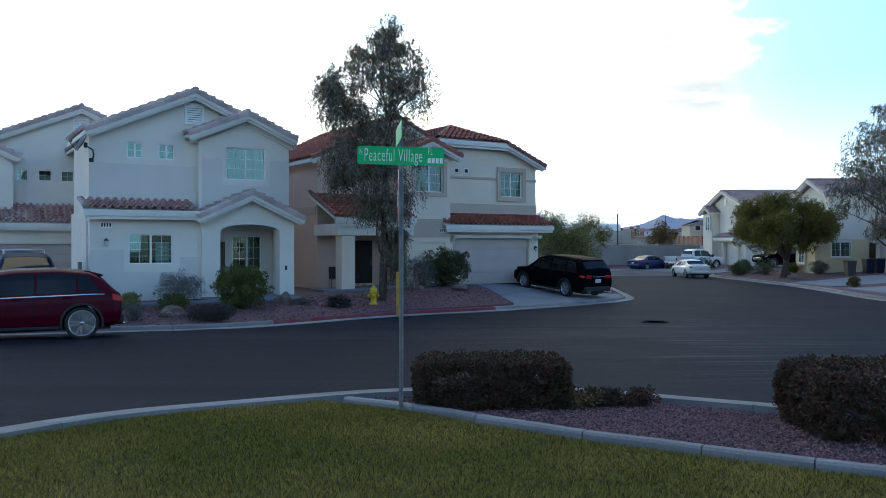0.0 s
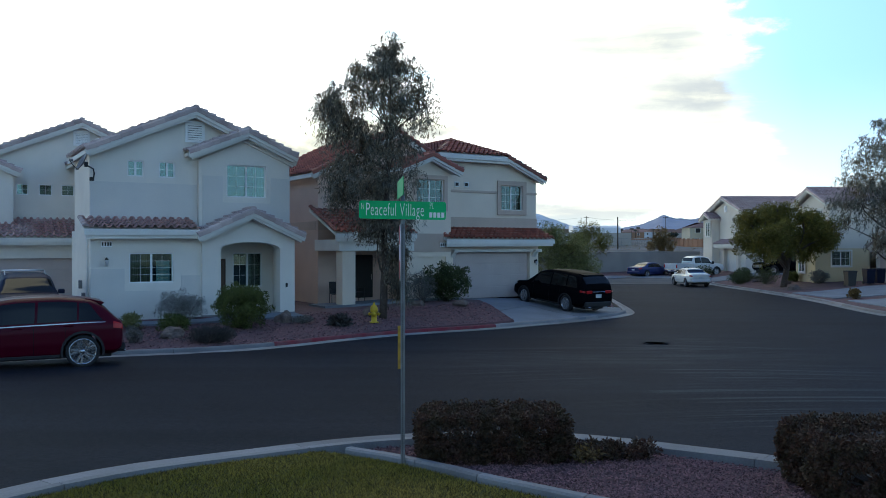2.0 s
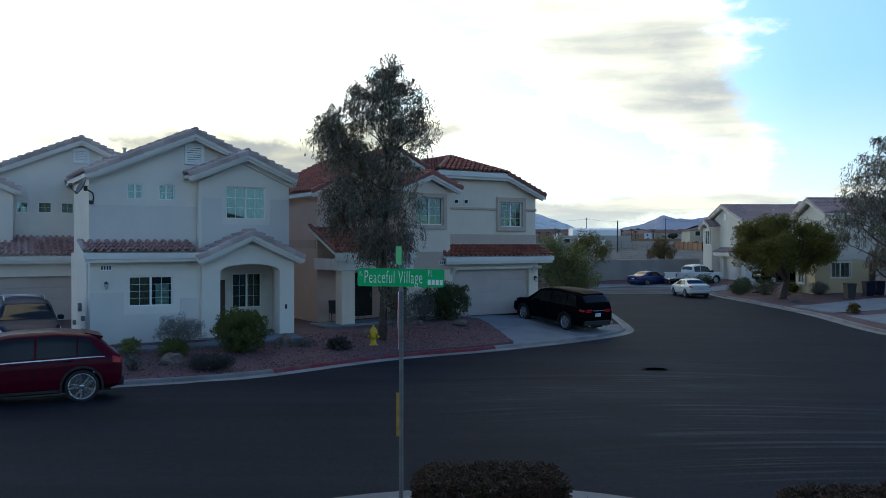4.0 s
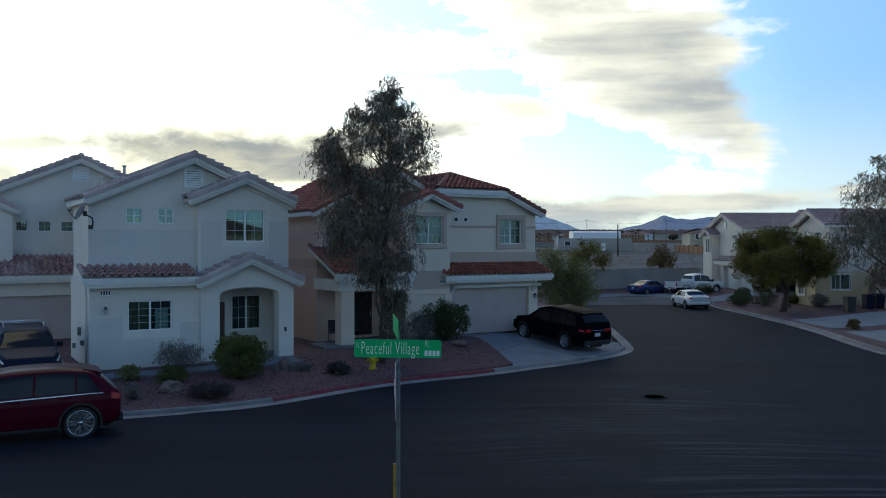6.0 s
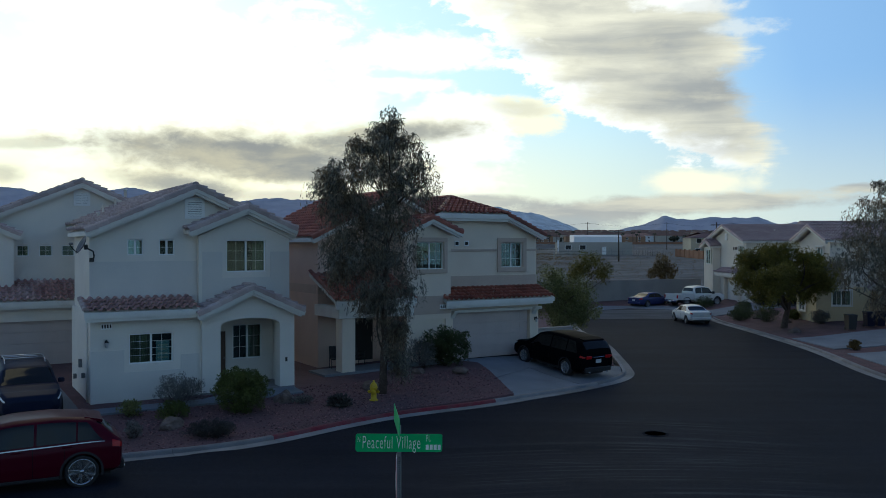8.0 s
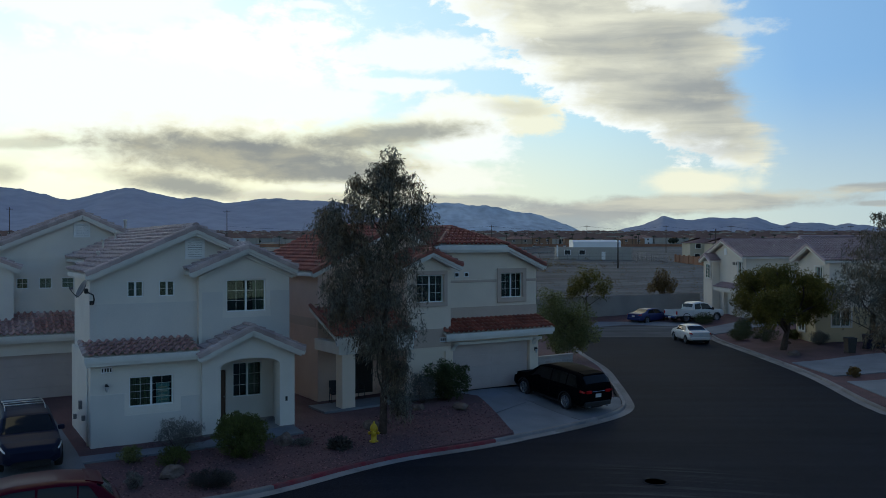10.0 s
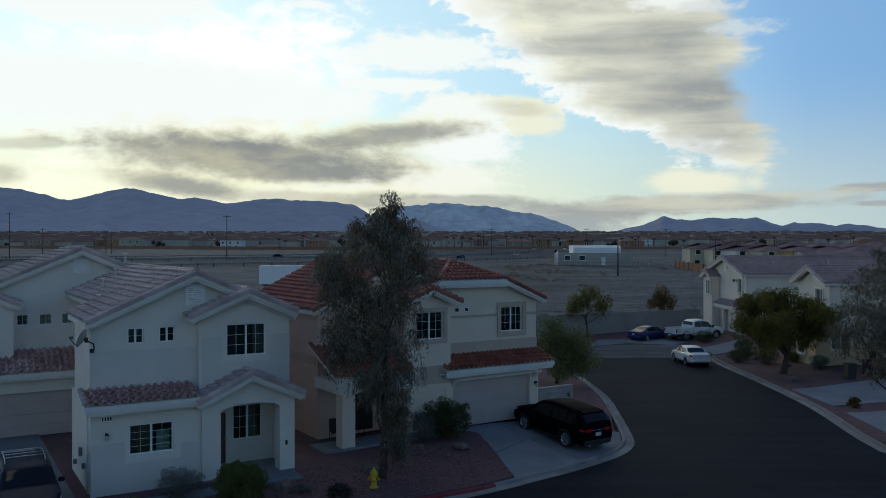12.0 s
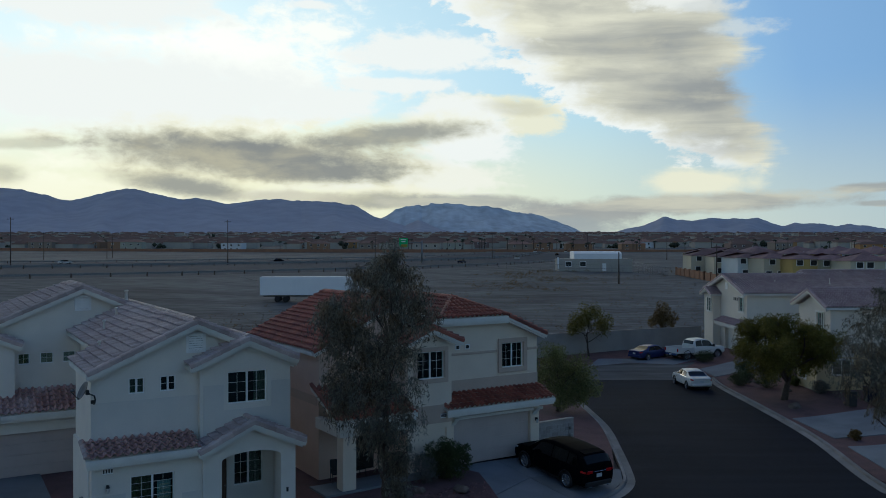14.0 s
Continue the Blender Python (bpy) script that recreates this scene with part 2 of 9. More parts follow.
# ---- materials ----
def material(name, base, rough=0.8, metal=0.0, var=None, scale=3.0, fine=40.0, fine_amt=0.12, bump=0.0, bump_scale=None, spec=0.4,
             rand=0.0, island=0.0, space="Object", coat=0.0, stretch=(1, 1, 1), streak=False):
    """Base colour, a second colour in broad patches, fine grain, relief, and a shift from piece to piece."""
    m = bpy.data.materials.new(name)
    m.use_nodes = True
    nt = m.node_tree
    N, L = nt.nodes.new, nt.links.new
    b = nt.nodes["Principled BSDF"]
    b.inputs["Roughness"].default_value, b.inputs["Metallic"].default_value = rough, metal
    b.inputs["Specular IOR Level"].default_value, b.inputs["Coat Weight"].default_value = spec, coat
    b.inputs["Coat Roughness"].default_value = 0.05
    tc = N("ShaderNodeTexCoord")
    mp = N("ShaderNodeMapping")
    mp.inputs["Scale"].default_value = stretch
    L(tc.outputs[space], mp.inputs[0])

    def noise_tex(s, detail=5):
        n = N("ShaderNodeTexNoise")
        n.inputs["Scale"].default_value, n.inputs["Detail"].default_value = s, detail
        L(mp.outputs[0], n.inputs["Vector"])
        return n

    def mul(col, lo, hi, fac):
        r = N("ShaderNodeMapRange")
        r.inputs[1].default_value, r.inputs[2].default_value = 0.25, 0.75
        r.inputs[3].default_value, r.inputs[4].default_value = lo, hi
        L(fac, r.inputs[0])
        h = N("ShaderNodeHueSaturation")
        L(r.outputs[0], h.inputs["Value"])
        L(col, h.inputs["Color"])
        return h.outputs[0]

    rgb = N("ShaderNodeRGB")
    rgb.outputs[0].default_value = (*base, 1)
    col = rgb.outputs[0]
    if var:
        big = noise_tex(scale)
        r = N("ShaderNodeMapRange")
        r.inputs[1].default_value, r.inputs[2].default_value = 0.38, 0.66
        L(big.outputs["Fac"], r.inputs[0])
        mx = N("ShaderNodeMix")
        mx.data_type = "RGBA"
        L(r.outputs[0], mx.inputs["Factor"])
        L(col, mx.inputs[6])
        mx.inputs[7].default_value = (*var, 1)
        col = mx.outputs[2]
    if streak:
        # long worn bands swept round the corner
        ma = N("ShaderNodeMapping")
        ma.inputs["Rotation"].default_value, ma.inputs["Scale"].default_value = (0, 0, radians(-12)), (0.06, 1.1, 1)
        L(tc.outputs[space], ma.inputs[0])
        ns = N("ShaderNodeTexNoise")
        ns.inputs["Scale"].default_value, ns.inputs["Detail"].default_value = 1.0, 7
        ns.inputs["Distortion"].default_value = 0.4
        L(ma.outputs[0], ns.inputs["Vector"])
        col = mul(col, 0.7, 1.35, ns.outputs["Fac"])
        # thin arcs scrubbed by turning tyres
        flat = N("ShaderNodeVectorMath")
        flat.operation = "MULTIPLY"
        flat.inputs[1].default_value = (1, 1, 0)
        L(tc.outputs[space], flat.inputs[0])

        def far_from(x, y):
            n = N("ShaderNodeVectorMath")
            n.operation = "DISTANCE"
            n.inputs[1].default_value = (x, y, 0)
            L(flat.outputs[0], n.inputs[0])
            return n.outputs["Value"]

        def span(v, lo, hi, a=0.0, b=1.0):
            n = N("ShaderNodeMapRange")
            n.inputs[1].default_value, n.inputs[2].default_value, n.inputs[3].default_value, n.inputs[4].default_value = lo, hi, a, b
            L(v, n.inputs[0])
            return n.outputs[0]

        def times(a, b):
            n = N("ShaderNodeMath")
            n.operation = "MULTIPLY"
            L(a, n.inputs[0])
            L(b, n.inputs[1])
            return n.outputs[0]

        for cx, cy, mx_, my_, reach in ((5.5, 3.0, 5.2, 21.5, 6.5), (7.5, -6.0, 6.5, 16.0, 4.5), (3.0, 4.0, 7.5, 26.5, 4.0)):
            ring = N("ShaderNodeTexNoise")
            ring.noise_dimensions = "1D"
            ring.inputs["Scale"].default_value, ring.inputs["Detail"].default_value, ring.inputs["Roughness"].default_value = 3.2, 4, 0.7
            L(far_from(cx, cy), ring.inputs["W"])
            mask = times(span(far_from(mx_, my_), reach, reach * 0.4), span(noise_tex(0.4, 3).outputs["Fac"], 0.36, 0.6))
            amount = times(span(ring.outputs["Fac"], 0.50, 0.62, 0.0, 1.0), mask)
            lift = N("ShaderNodeMix")
            lift.data_type = "RGBA"
            L(amount, lift.inputs["Factor"])
            L(col, lift.inputs[6])
            lift.inputs[7].default_value = (0.046, 0.052, 0.062, 1)
            col = lift.outputs[2]
    if fine_amt:
        col = mul(col, 1 - fine_amt, 1 + fine_amt, noise_tex(fine).outputs["Fac"])
    if rand:
        oi = N("ShaderNodeObjectInfo")
        col = mul(col, 1 - rand, 1 + rand, oi.outputs["Random"])
    if island:
        ge = N("ShaderNodeNewGeometry")
        col = mul(col, 1 - island, 1 + island, ge.outputs["Random Per Island"])
    L(col, b.inputs["Base Color"])
    if bump:
        bn = N("ShaderNodeBump")
        bn.inputs["Strength"].default_value, bn.inputs["Distance"].default_value = min(1.0, bump), 0.02
        L(noise_tex(bump_scale or fine, 6).outputs["Fac"], bn.inputs["Height"])
        L(bn.outputs[0], b.inputs["Normal"])
    return m


def leaf_material(name, base, var, rough=0.6, trans=0.25, scale=2.0, island=0.35):
    m = material(name, base, rough, var=var, scale=scale, fine_amt=0.0, island=island, spec=0.3)
    nt = m.node_tree
    b = nt.nodes["Principled BSDF"]
    t = nt.nodes.new("ShaderNodeBsdfTranslucent")
    nt.links.new(b.inputs["Base Color"].links[0].from_socket, t.inputs[0])
    mx = nt.nodes.new("ShaderNodeMixShader")
    mx.inputs[0].default_value = trans
    nt.links.new(b.outputs[0], mx.inputs[1])
    nt.links.new(t.outputs[0], mx.inputs[2])
    nt.links.new(mx.outputs[0], nt.nodes["Material Output"].inputs[0])
    return m


def glass_material(name, tint):
    m = bpy.data.materials.new(name)
    m.use_nodes = True
    nt = m.node_tree
    N, L = nt.nodes.new, nt.links.new
    nt.nodes.remove(nt.nodes["Principled BSDF"])
    tr, gl, fr, mx = N("ShaderNodeBsdfTransparent"), N("ShaderNodeBsdfGlossy"), N("ShaderNodeFresnel"), N("ShaderNodeMixShader")
    tr.inputs[0].default_value = (*tint, 1)
    gl.inputs["Color"].default_value = (0.72, 0.95, 0.88, 1)
    gl.inputs["Roughness"].default_value = 0.02
    fr.inputs[0].default_value = 2.2
    L(fr.outputs[0], mx.inputs[0])
    L(tr.outputs[0], mx.inputs[1])
    L(gl.outputs[0], mx.inputs[2])
    L(mx.outputs[0], nt.nodes["Material Output"].inputs[0])
    return m


STUCCO_A = material("stucco_white", (0.79, 0.745, 0.67), 0.95, var=(0.73, 0.69, 0.62), scale=0.7, fine=55, fine_amt=0.06, bump=0.5, bump_scale=70)
STUCCO_A2 = material("stucco_grey_band", (0.70, 0.668, 0.615), 0.95, var=(0.655, 0.63, 0.585), scale=0.9, fine=55, fine_amt=0.07, bump=0.5, bump_scale=70)
STUCCO_B = material("stucco_cream_peach", (0.79, 0.685, 0.56), 0.95, var=(0.74, 0.635, 0.52), scale=0.7, fine=55, fine_amt=0.06, bump=0.5, bump_scale=70)
STUCCO_P = material("stucco_peach", (0.69, 0.525, 0.43), 0.95, var=(0.63, 0.475, 0.39), scale=0.7, fine=55, fine_amt=0.06, bump=0.5, bump_scale=70)
STUCCO_B2 = material("stucco_tan_band", (0.57, 0.45, 0.365), 0.95, var=(0.53, 0.415, 0.335), scale=0.9, fine=55, fine_amt=0.07, bump=0.5, bump_scale=70)
STUCCO_C = material("stucco_cream", (0.73, 0.67, 0.575), 0.95, var=(0.68, 0.62, 0.53), scale=0.5, fine=40, fine_amt=0.06, bump=0.4, bump_scale=60)
STUCCO_C2 = material("stucco_yellow", (0.66, 0.54, 0.34), 0.95, var=(0.6, 0.5, 0.31), scale=0.5, fine=40, fine_amt=0.06, bump=0.4, bump_scale=60)
TRIM = material("trim_paint", (0.76, 0.74, 0.68), 0.85, var=(0.69, 0.67, 0.62), scale=1.3, fine=30, fine_amt=0.05, bump=0.15)
TRIM_W = material("white_frame", (0.84, 0.84, 0.82), 0.5, var=(0.78, 0.78, 0.76), scale=4, fine_amt=0.03)
TILE_A = material("concrete_tile_pink", (0.395, 0.305, 0.285), 0.5, var=(0.48, 0.395, 0.37), scale=1.3, fine=25, fine_amt=0.12, bump=0.2, rand=0.15, island=0.12, spec=0.3)
TILE_LOW = material("concrete_tile_red", (0.41, 0.23, 0.205), 0.7, var=(0.50, 0.36, 0.33), scale=1.1, fine=25, fine_amt=0.12, bump=0.2, rand=0.12, island=0.12)
TILE_B = material("clay_tile_orange", (0.3, 0.095, 0.062), 0.55, var=(0.22, 0.07, 0.052), scale=1.5, fine=25, fine_amt=0.14, bump=0.2, rand=0.25, island=0.16, spec=0.45)
TILE_C = material("concrete_tile_mauve", (0.3, 0.22, 0.245), 0.5, var=(0.37, 0.295, 0.31), scale=0.8, fine=20, fine_amt=0.12, bump=0.2, rand=0.1, island=0.08, spec=0.6)
TILE_FAR = material("far_tile", (0.24, 0.14, 0.11), 0.9, var=(0.19, 0.12, 0.10), scale=0.3, fine=2, fine_amt=0.15, rand=0.3)
GARAGE = material("garage_paint", (0.53, 0.45, 0.415), 0.7, var=(0.48, 0.405, 0.375), scale=1.0, fine=30, fine_amt=0.04, bump=0.1)
GLASS = glass_material("window_glass", (0.78, 0.85, 0.82))
# near-black paint for the shade inside rooms, vents and the porch doorway
SHADE_DARK = material("shade_dark", (0.03, 0.03, 0.028), 0.9, fine_amt=0.1)
CURTAIN = material("curtain_cloth", (0.36, 0.39, 0.31), 0.9, var=(0.2, 0.22, 0.17), scale=6, fine_amt=0.1, stretch=(6, 6, 0.4))
CURTAIN_Y = material("curtain_ochre", (0.36, 0.31, 0.16), 0.9, var=(0.22, 0.20, 0.11), scale=6, fine_amt=0.1, stretch=(6, 6, 0.4))
ASPHALT = material("asphalt", (0.0125, 0.0158, 0.0250), 0.8, var=(0.0098, 0.0124, 0.0198), scale=0.22, fine=16, fine_amt=0.45, bump=0.35, bump_scale=90, spec=0.1, streak=True)
ASPHALT_WORN = material("worn_asphalt", (0.085, 0.09, 0.10), 0.95, spec=0.08, var=(0.066, 0.07, 0.08), scale=0.8, fine=60, fine_amt=0.25, bump=0.35, bump_scale=90)
CONCRETE = material("concrete", (0.25, 0.245, 0.245), 0.9, var=(0.185, 0.18, 0.18), scale=0.8, fine=35, fine_amt=0.12, bump=0.3, rand=0.12)
DRIVE = material("driveway_concrete", (0.20, 0.222, 0.25), 0.9, var=(0.15, 0.167, 0.19), scale=0.5, fine=30, fine_amt=0.15, bump=0.3, rand=0.12)
LID = material("cast_iron_lid", (0.045, 0.048, 0.055), 1.0, fine=20, fine_amt=0.4, spec=0.02)
CONCRETE_DARK = material("concrete_stain", (0.22, 0.215, 0.21), 0.9, var=(0.28, 0.275, 0.265), scale=1.2, fine=35, fine_amt=0.12, bump=0.3, rand=0.12)
RED_PAINT = material("red_kerb_paint", (0.19, 0.022, 0.035), 0.8, var=(0.16, 0.06, 0.065), scale=2.5, fine=30, fine_amt=0.2)
GRAVEL = material("red_gravel", (0.145, 0.08, 0.084), 0.95, var=(0.105, 0.063, 0.066), scale=0.9, fine=24, fine_amt=0.45, bump=1.0, bump_scale=30)
GRAVEL_STONE = material("gravel_stone", (0.205, 0.108, 0.112), 0.95, var=(0.14, 0.08, 0.085), scale=4, fine_amt=0.1, island=0.55)
LAWN = material("lawn_soil", (0.085, 0.09, 0.02), 0.95, var=(0.14, 0.115, 0.03), scale=0.7, fine=40, fine_amt=0.35, bump=0.9, bump_scale=60)
BLADE = leaf_material("grass_blade", (0.145, 0.135, 0.018), (0.29, 0.215, 0.045), 0.6, 0.25, 0.55, 0.75)
DESERT = material("desert_ground", (0.116, 0.120, 0.122), 0.95, var=(0.056, 0.057, 0.059), scale=0.09, fine=0.8, fine_amt=0.55, bump=0.9, bump_scale=1.6, stretch=(0.32, 1, 1))
BLOCK = material("block_wall", (0.36, 0.335, 0.31), 0.92, var=(0.30, 0.28, 0.26), scale=0.6, fine=12, fine_amt=0.12, bump=0.3, rand=0.1)
ROCK = material("boulder", (0.17, 0.13, 0.11), 0.95, var=(0.11, 0.085, 0.072), scale=3, fine=18, fine_amt=0.25, bump=0.9, bump_scale=12)
BARK = material("bark", (0.095, 0.07, 0.055), 0.95, var=(0.06, 0.045, 0.036), scale=6, fine=30, fine_amt=0.3, bump=1.0, bump_scale=20)
LEAF_GUM = leaf_material("gum_leaf", (0.17, 0.175, 0.15), (0.16, 0.115, 0.065), 0.5, 0.3, 1.2, 0.5)
LEAF_OLIVE = leaf_material("olive_leaf", (0.125, 0.145, 0.04), (0.085, 0.105, 0.03), 0.6, 0.25)
LEAF_WILLOW = leaf_material("willow_leaf", (0.21, 0.215, 0.08), (0.15, 0.165, 0.06), 0.6, 0.3)
LEAF_MESQ = leaf_material("mesquite_leaf", (0.12, 0.115, 0.022), (0.17, 0.14, 0.03), 0.6, 0.4)
LEAF_BUSH = leaf_material("bush_leaf", (0.05, 0.072, 0.028), (0.08, 0.095, 0.035), 0.6, 0.2)
LEAF_MOUND = leaf_material("mound_leaf", (0.075, 0.07, 0.066), (0.055, 0.052, 0.046), 0.7, 0.1)
LEAF_SAGE = leaf_material("sage_leaf", (0.18, 0.18, 0.165), (0.13, 0.13, 0.12), 0.7, 0.2)
LEAF_HEDGE = leaf_material("hedge_leaf", (0.052, 0.036, 0.018), (0.085, 0.040, 0.026), 0.6, 0.15, 5)
LEAF_DRY = leaf_material("dry_leaf", (0.19, 0.125, 0.045), (0.13, 0.09, 0.04), 0.7, 0.2)
TWIG = material("twig", (0.07, 0.055, 0.045), 0.95, fine_amt=0.2)
GALV = material("galvanised_steel", (0.24, 0.245, 0.25), 0.55, 0.5, var=(0.17, 0.175, 0.18), scale=8, fine=60, fine_amt=0.15)
SIGN_GREEN = material("sign_green", (0.008, 0.5, 0.15), 0.45, var=(0.008, 0.44, 0.13), scale=6, fine_amt=0.04)
SIGN_WHITE = material("sign_white", (0.85, 0.86, 0.85), 0.45, fine_amt=0.03)
SIGN_RED = material("sign_red", (0.50, 0.04, 0.04), 0.45, fine_amt=0.05)
TAPE = material("reflector_tape", (0.50, 0.28, 0.03), 0.5, var=(0.32, 0.18, 0.03), scale=12, fine_amt=0.2)
HYDRANT = material("hydrant_yellow", (0.62, 0.42, 0.02), 0.5, var=(0.50, 0.33, 0.02), scale=6, fine_amt=0.1)
DISH = material("dish_paint", (0.11, 0.11, 0.115), 0.5, var=(0.09, 0.09, 0.095), scale=5, fine_amt=0.08)
IRON = material("dark_iron", (0.05, 0.05, 0.05), 0.6, 0.5, fine_amt=0.2)
BLACK = material("black_plastic", (0.018, 0.018, 0.02), 0.6, fine_amt=0.1)
RUBBER = material("tyre_rubber", (0.02, 0.02, 0.021), 0.85, fine_amt=0.15, bump=0.2)
ALLOY = material("alloy_wheel", (0.50, 0.51, 0.53), 0.22, 0.9, fine_amt=0.03)
CHROME = material("chrome", (0.75, 0.76, 0.78), 0.12, 1.0, fine_amt=0.0)
LAMP_RED = material("tail_lamp", (0.4, 0.004, 0.006), 0.3, fine_amt=0.05, coat=0.25, spec=0.3)
LAMP_CLEAR = material("clear_lamp", (0.62, 0.64, 0.66), 0.1, fine_amt=0.05, coat=0.8)
PAINT_RED = material("red_car_paint", (0.062, 0.0015, 0.0105), 0.3, 0.0, fine_amt=0.02, coat=0.06, spec=0.1)
PAINT_BLACK = material("black_car_paint", (0.004, 0.0045, 0.006), 0.4, 0.0, fine_amt=0.02, coat=0.0, spec=0.004)
DOOR_SEAM = material("door_gap", (0.006, 0.005, 0.005), 0.9, fine_amt=0.0)
PAINT_BLUE = material("blue_car_paint", (0.018, 0.032, 0.13), 0.35, 0.2, fine_amt=0.02, coat=0.3)
PAINT_NAVY = material("navy_car_paint", (0.010, 0.014, 0.034), 0.4, 0.0, fine_amt=0.02, coat=0.0, spec=0.12)
PAINT_WHITE = material("white_car_paint", (0.68, 0.67, 0.64), 0.35, fine_amt=0.02, coat=0.4)
BRIGHT_TRIM = material("bright_trim", (0.55, 0.55, 0.56), 0.35, 1.0, fine_amt=0.02)
PLATE = material("plate_face", (0.55, 0.58, 0.6), 0.5, fine_amt=0.1)
# the distance haze is mixed into both mountain colours as pale blue
MOUNT = material("hazed_rock", (0.30, 0.33, 0.415), 1.0, var=(0.335, 0.355, 0.43), scale=0.002, fine=0.012, fine_amt=0.12, bump=0.4, bump_scale=0.006)
MOUNT_FAR = material("hazed_far_rock", (0.47, 0.53, 0.59), 1.0, var=(0.58, 0.63, 0.67), scale=0.005, fine=0.02, fine_amt=0.2)
SHED_WALL = material("shed_wall", (0.42, 0.39, 0.34), 0.9, var=(0.37, 0.34, 0.30), scale=0.2, fine=3, fine_amt=0.06)
SHED_ROOF = material("white_metal_roof", (0.82, 0.83, 0.84), 0.5, var=(0.75, 0.76, 0.78), scale=0.2, fine_amt=0.03)
WOOD_POLE = material("pole_wood", (0.10, 0.075, 0.06), 0.95, fine=20, fine_amt=0.25)
FAR_LEAF = material("far_leaf", (0.05, 0.055, 0.03), 0.9, var=(0.035, 0.04, 0.025), scale=0.1, fine_amt=0.3, island=0.3)
PAPER = material("poster_paper", (0.45, 0.7, 0.82), 0.7, fine_amt=0.05)

# ---- mesh helpers ----
def box(bm, x0, x1, y0, y1, z0, z1, bevel=0.0, m=None):
    vs = [bm.verts.new((x, y, z)) for x in (x0, x1) for y in (y0, y1) for z in (z0, z1)]
    fs = [bm.faces.new([vs[i] for i in q]) for q in ((0, 1, 3, 2), (4, 6, 7, 5), (0, 4, 5, 1), (2, 3, 7, 6), (0, 2, 6, 4), (1, 5, 7, 3))]
    if m is not None:
        bmesh.ops.transform(bm, matrix=m, verts=vs)
    if bevel:
        edges = list({e for f in fs for e in f.edges})
        bmesh.ops.bevel(bm, geom=edges, offset=bevel, segments=1, affect="EDGES")
    return vs


def prism(bm, poly, d0, d1, axis="y"):
    """A polygon of (a, b) drawn out from d0 to d1 along an axis: y takes (x, z), x takes (y, z), z takes (x, y)."""
    def at(a, b, d):
        return {"y": (a, d, b), "x": (d, a, b), "z": (a, b, d)}[axis]
    lo = [bm.verts.new(at(a, b, d0)) for a, b in poly]
    hi = [bm.verts.new(at(a, b, d1)) for a, b in poly]
    faces = [bm.faces.new(lo), bm.faces.new(hi[::-1])]
    n = len(poly)
    for i in range(n):
        j = (i + 1) % n
        faces.append(bm.faces.new((lo[j], lo[i], hi[i], hi[j])))
    bmesh.ops.recalc_face_normals(bm, faces=faces)
    return lo + hi


def tube(bm, pts, radii, sides=8, cap=True):
    """A round bar along points, with a radius for each (or one for all)."""
    pts = [Vector(p) for p in pts]
    if isinstance(radii, (int, float)):
        radii = [radii] * len(pts)
    rings = []
    for i, p in enumerate(pts):
        d = (pts[min(i + 1, len(pts) - 1)] - pts[max(i - 1, 0)]).normalized()
        u = d.orthogonal().normalized() if i == 0 else (rings_u - d * rings_u.dot(d)).normalized()
        rings_u = u
        w = d.cross(u)
        rings.append([bm.verts.new(p + (u * math.cos(2 * math.pi * k / sides) + w * math.sin(2 * math.pi * k / sides)) * radii[i]) for k in range(sides)])
    for a, b in zip(rings, rings[1:]):
        for k in range(sides):
            f = bm.faces.new((a[k], a[(k + 1) % sides], b[(k + 1) % sides], b[k]))
            f.smooth = True
    if cap:
        bm.faces.new(rings[0][::-1])
        bm.faces.new(rings[-1])
    return [v for r in rings for v in r]


def lathe(bm, prof, sides=20, m=None):
    """A profile of (radius, z) turned round the z axis."""
    rings = [[bm.verts.new((r * math.cos(2 * math.pi * k / sides), r * math.sin(2 * math.pi * k / sides), z)) for k in range(sides)] for r, z in prof]
    for a, b in zip(rings, rings[1:]):
        for k in range(sides):
            f = bm.faces.new((a[k], a[(k + 1) % sides], b[(k + 1) % sides], b[k]))
            f.smooth = True
    bm.faces.new(rings[0][::-1])
    bm.faces.new(rings[-1])
    vs = [v for r in rings for v in r]
    if m is not None:
        bmesh.ops.transform(bm, matrix=m, verts=vs)
    return vs


def part(name, bm, mat, parent=None, label=""):
    me = bpy.data.meshes.new(name)
    bm.to_mesh(me)
    bm.free()
    me.materials.append(mat)
    ob = new(name, me)
    if parent is not None:
        ob.parent = parent
    return tagged(ob, label)


def boxes(name, mat, parent, *rows, label="", bevel=0.0):
    bm = bmesh.new()
    for r in rows:
        box(bm, *r, bevel=bevel)
    return part(name, bm, mat, parent, label)


def raw(name, verts, faces, mat, parent=None, label="", smooth=False):
    me = bpy.data.meshes.new(name)
    me.from_pydata([tuple(v) for v in verts], [], faces)
    me.materials.append(mat)
    if smooth:
        me.polygons.foreach_set("use_smooth", [True] * len(me.polygons))
    ob = new(name, me)
    if parent is not None:
        ob.parent = parent
    return tagged(ob, label)


def thing(name, m, label, category, group="", kind=""):
    ob = new(name)
    ob.matrix_world = m
    return tagged(ob, label, category, group, kind)


def fbm(x, y, z=0.0):
    return noise.fractal(Vector((x, y, z)), 1.0, 2.0, 4)


def smooth01(t):
    t = min(1.0, max(0.0, t))
    return t * t * (3 - 2 * t)


def lerp_table(t, xs, ys):
    return float(np.interp(t, xs, ys))


# ---- ground heights ----
TH_A = 31.4
A0 = (-11.61, 30.73)
CA, SA = math.cos(radians(TH_A)), math.sin(radians(TH_A))


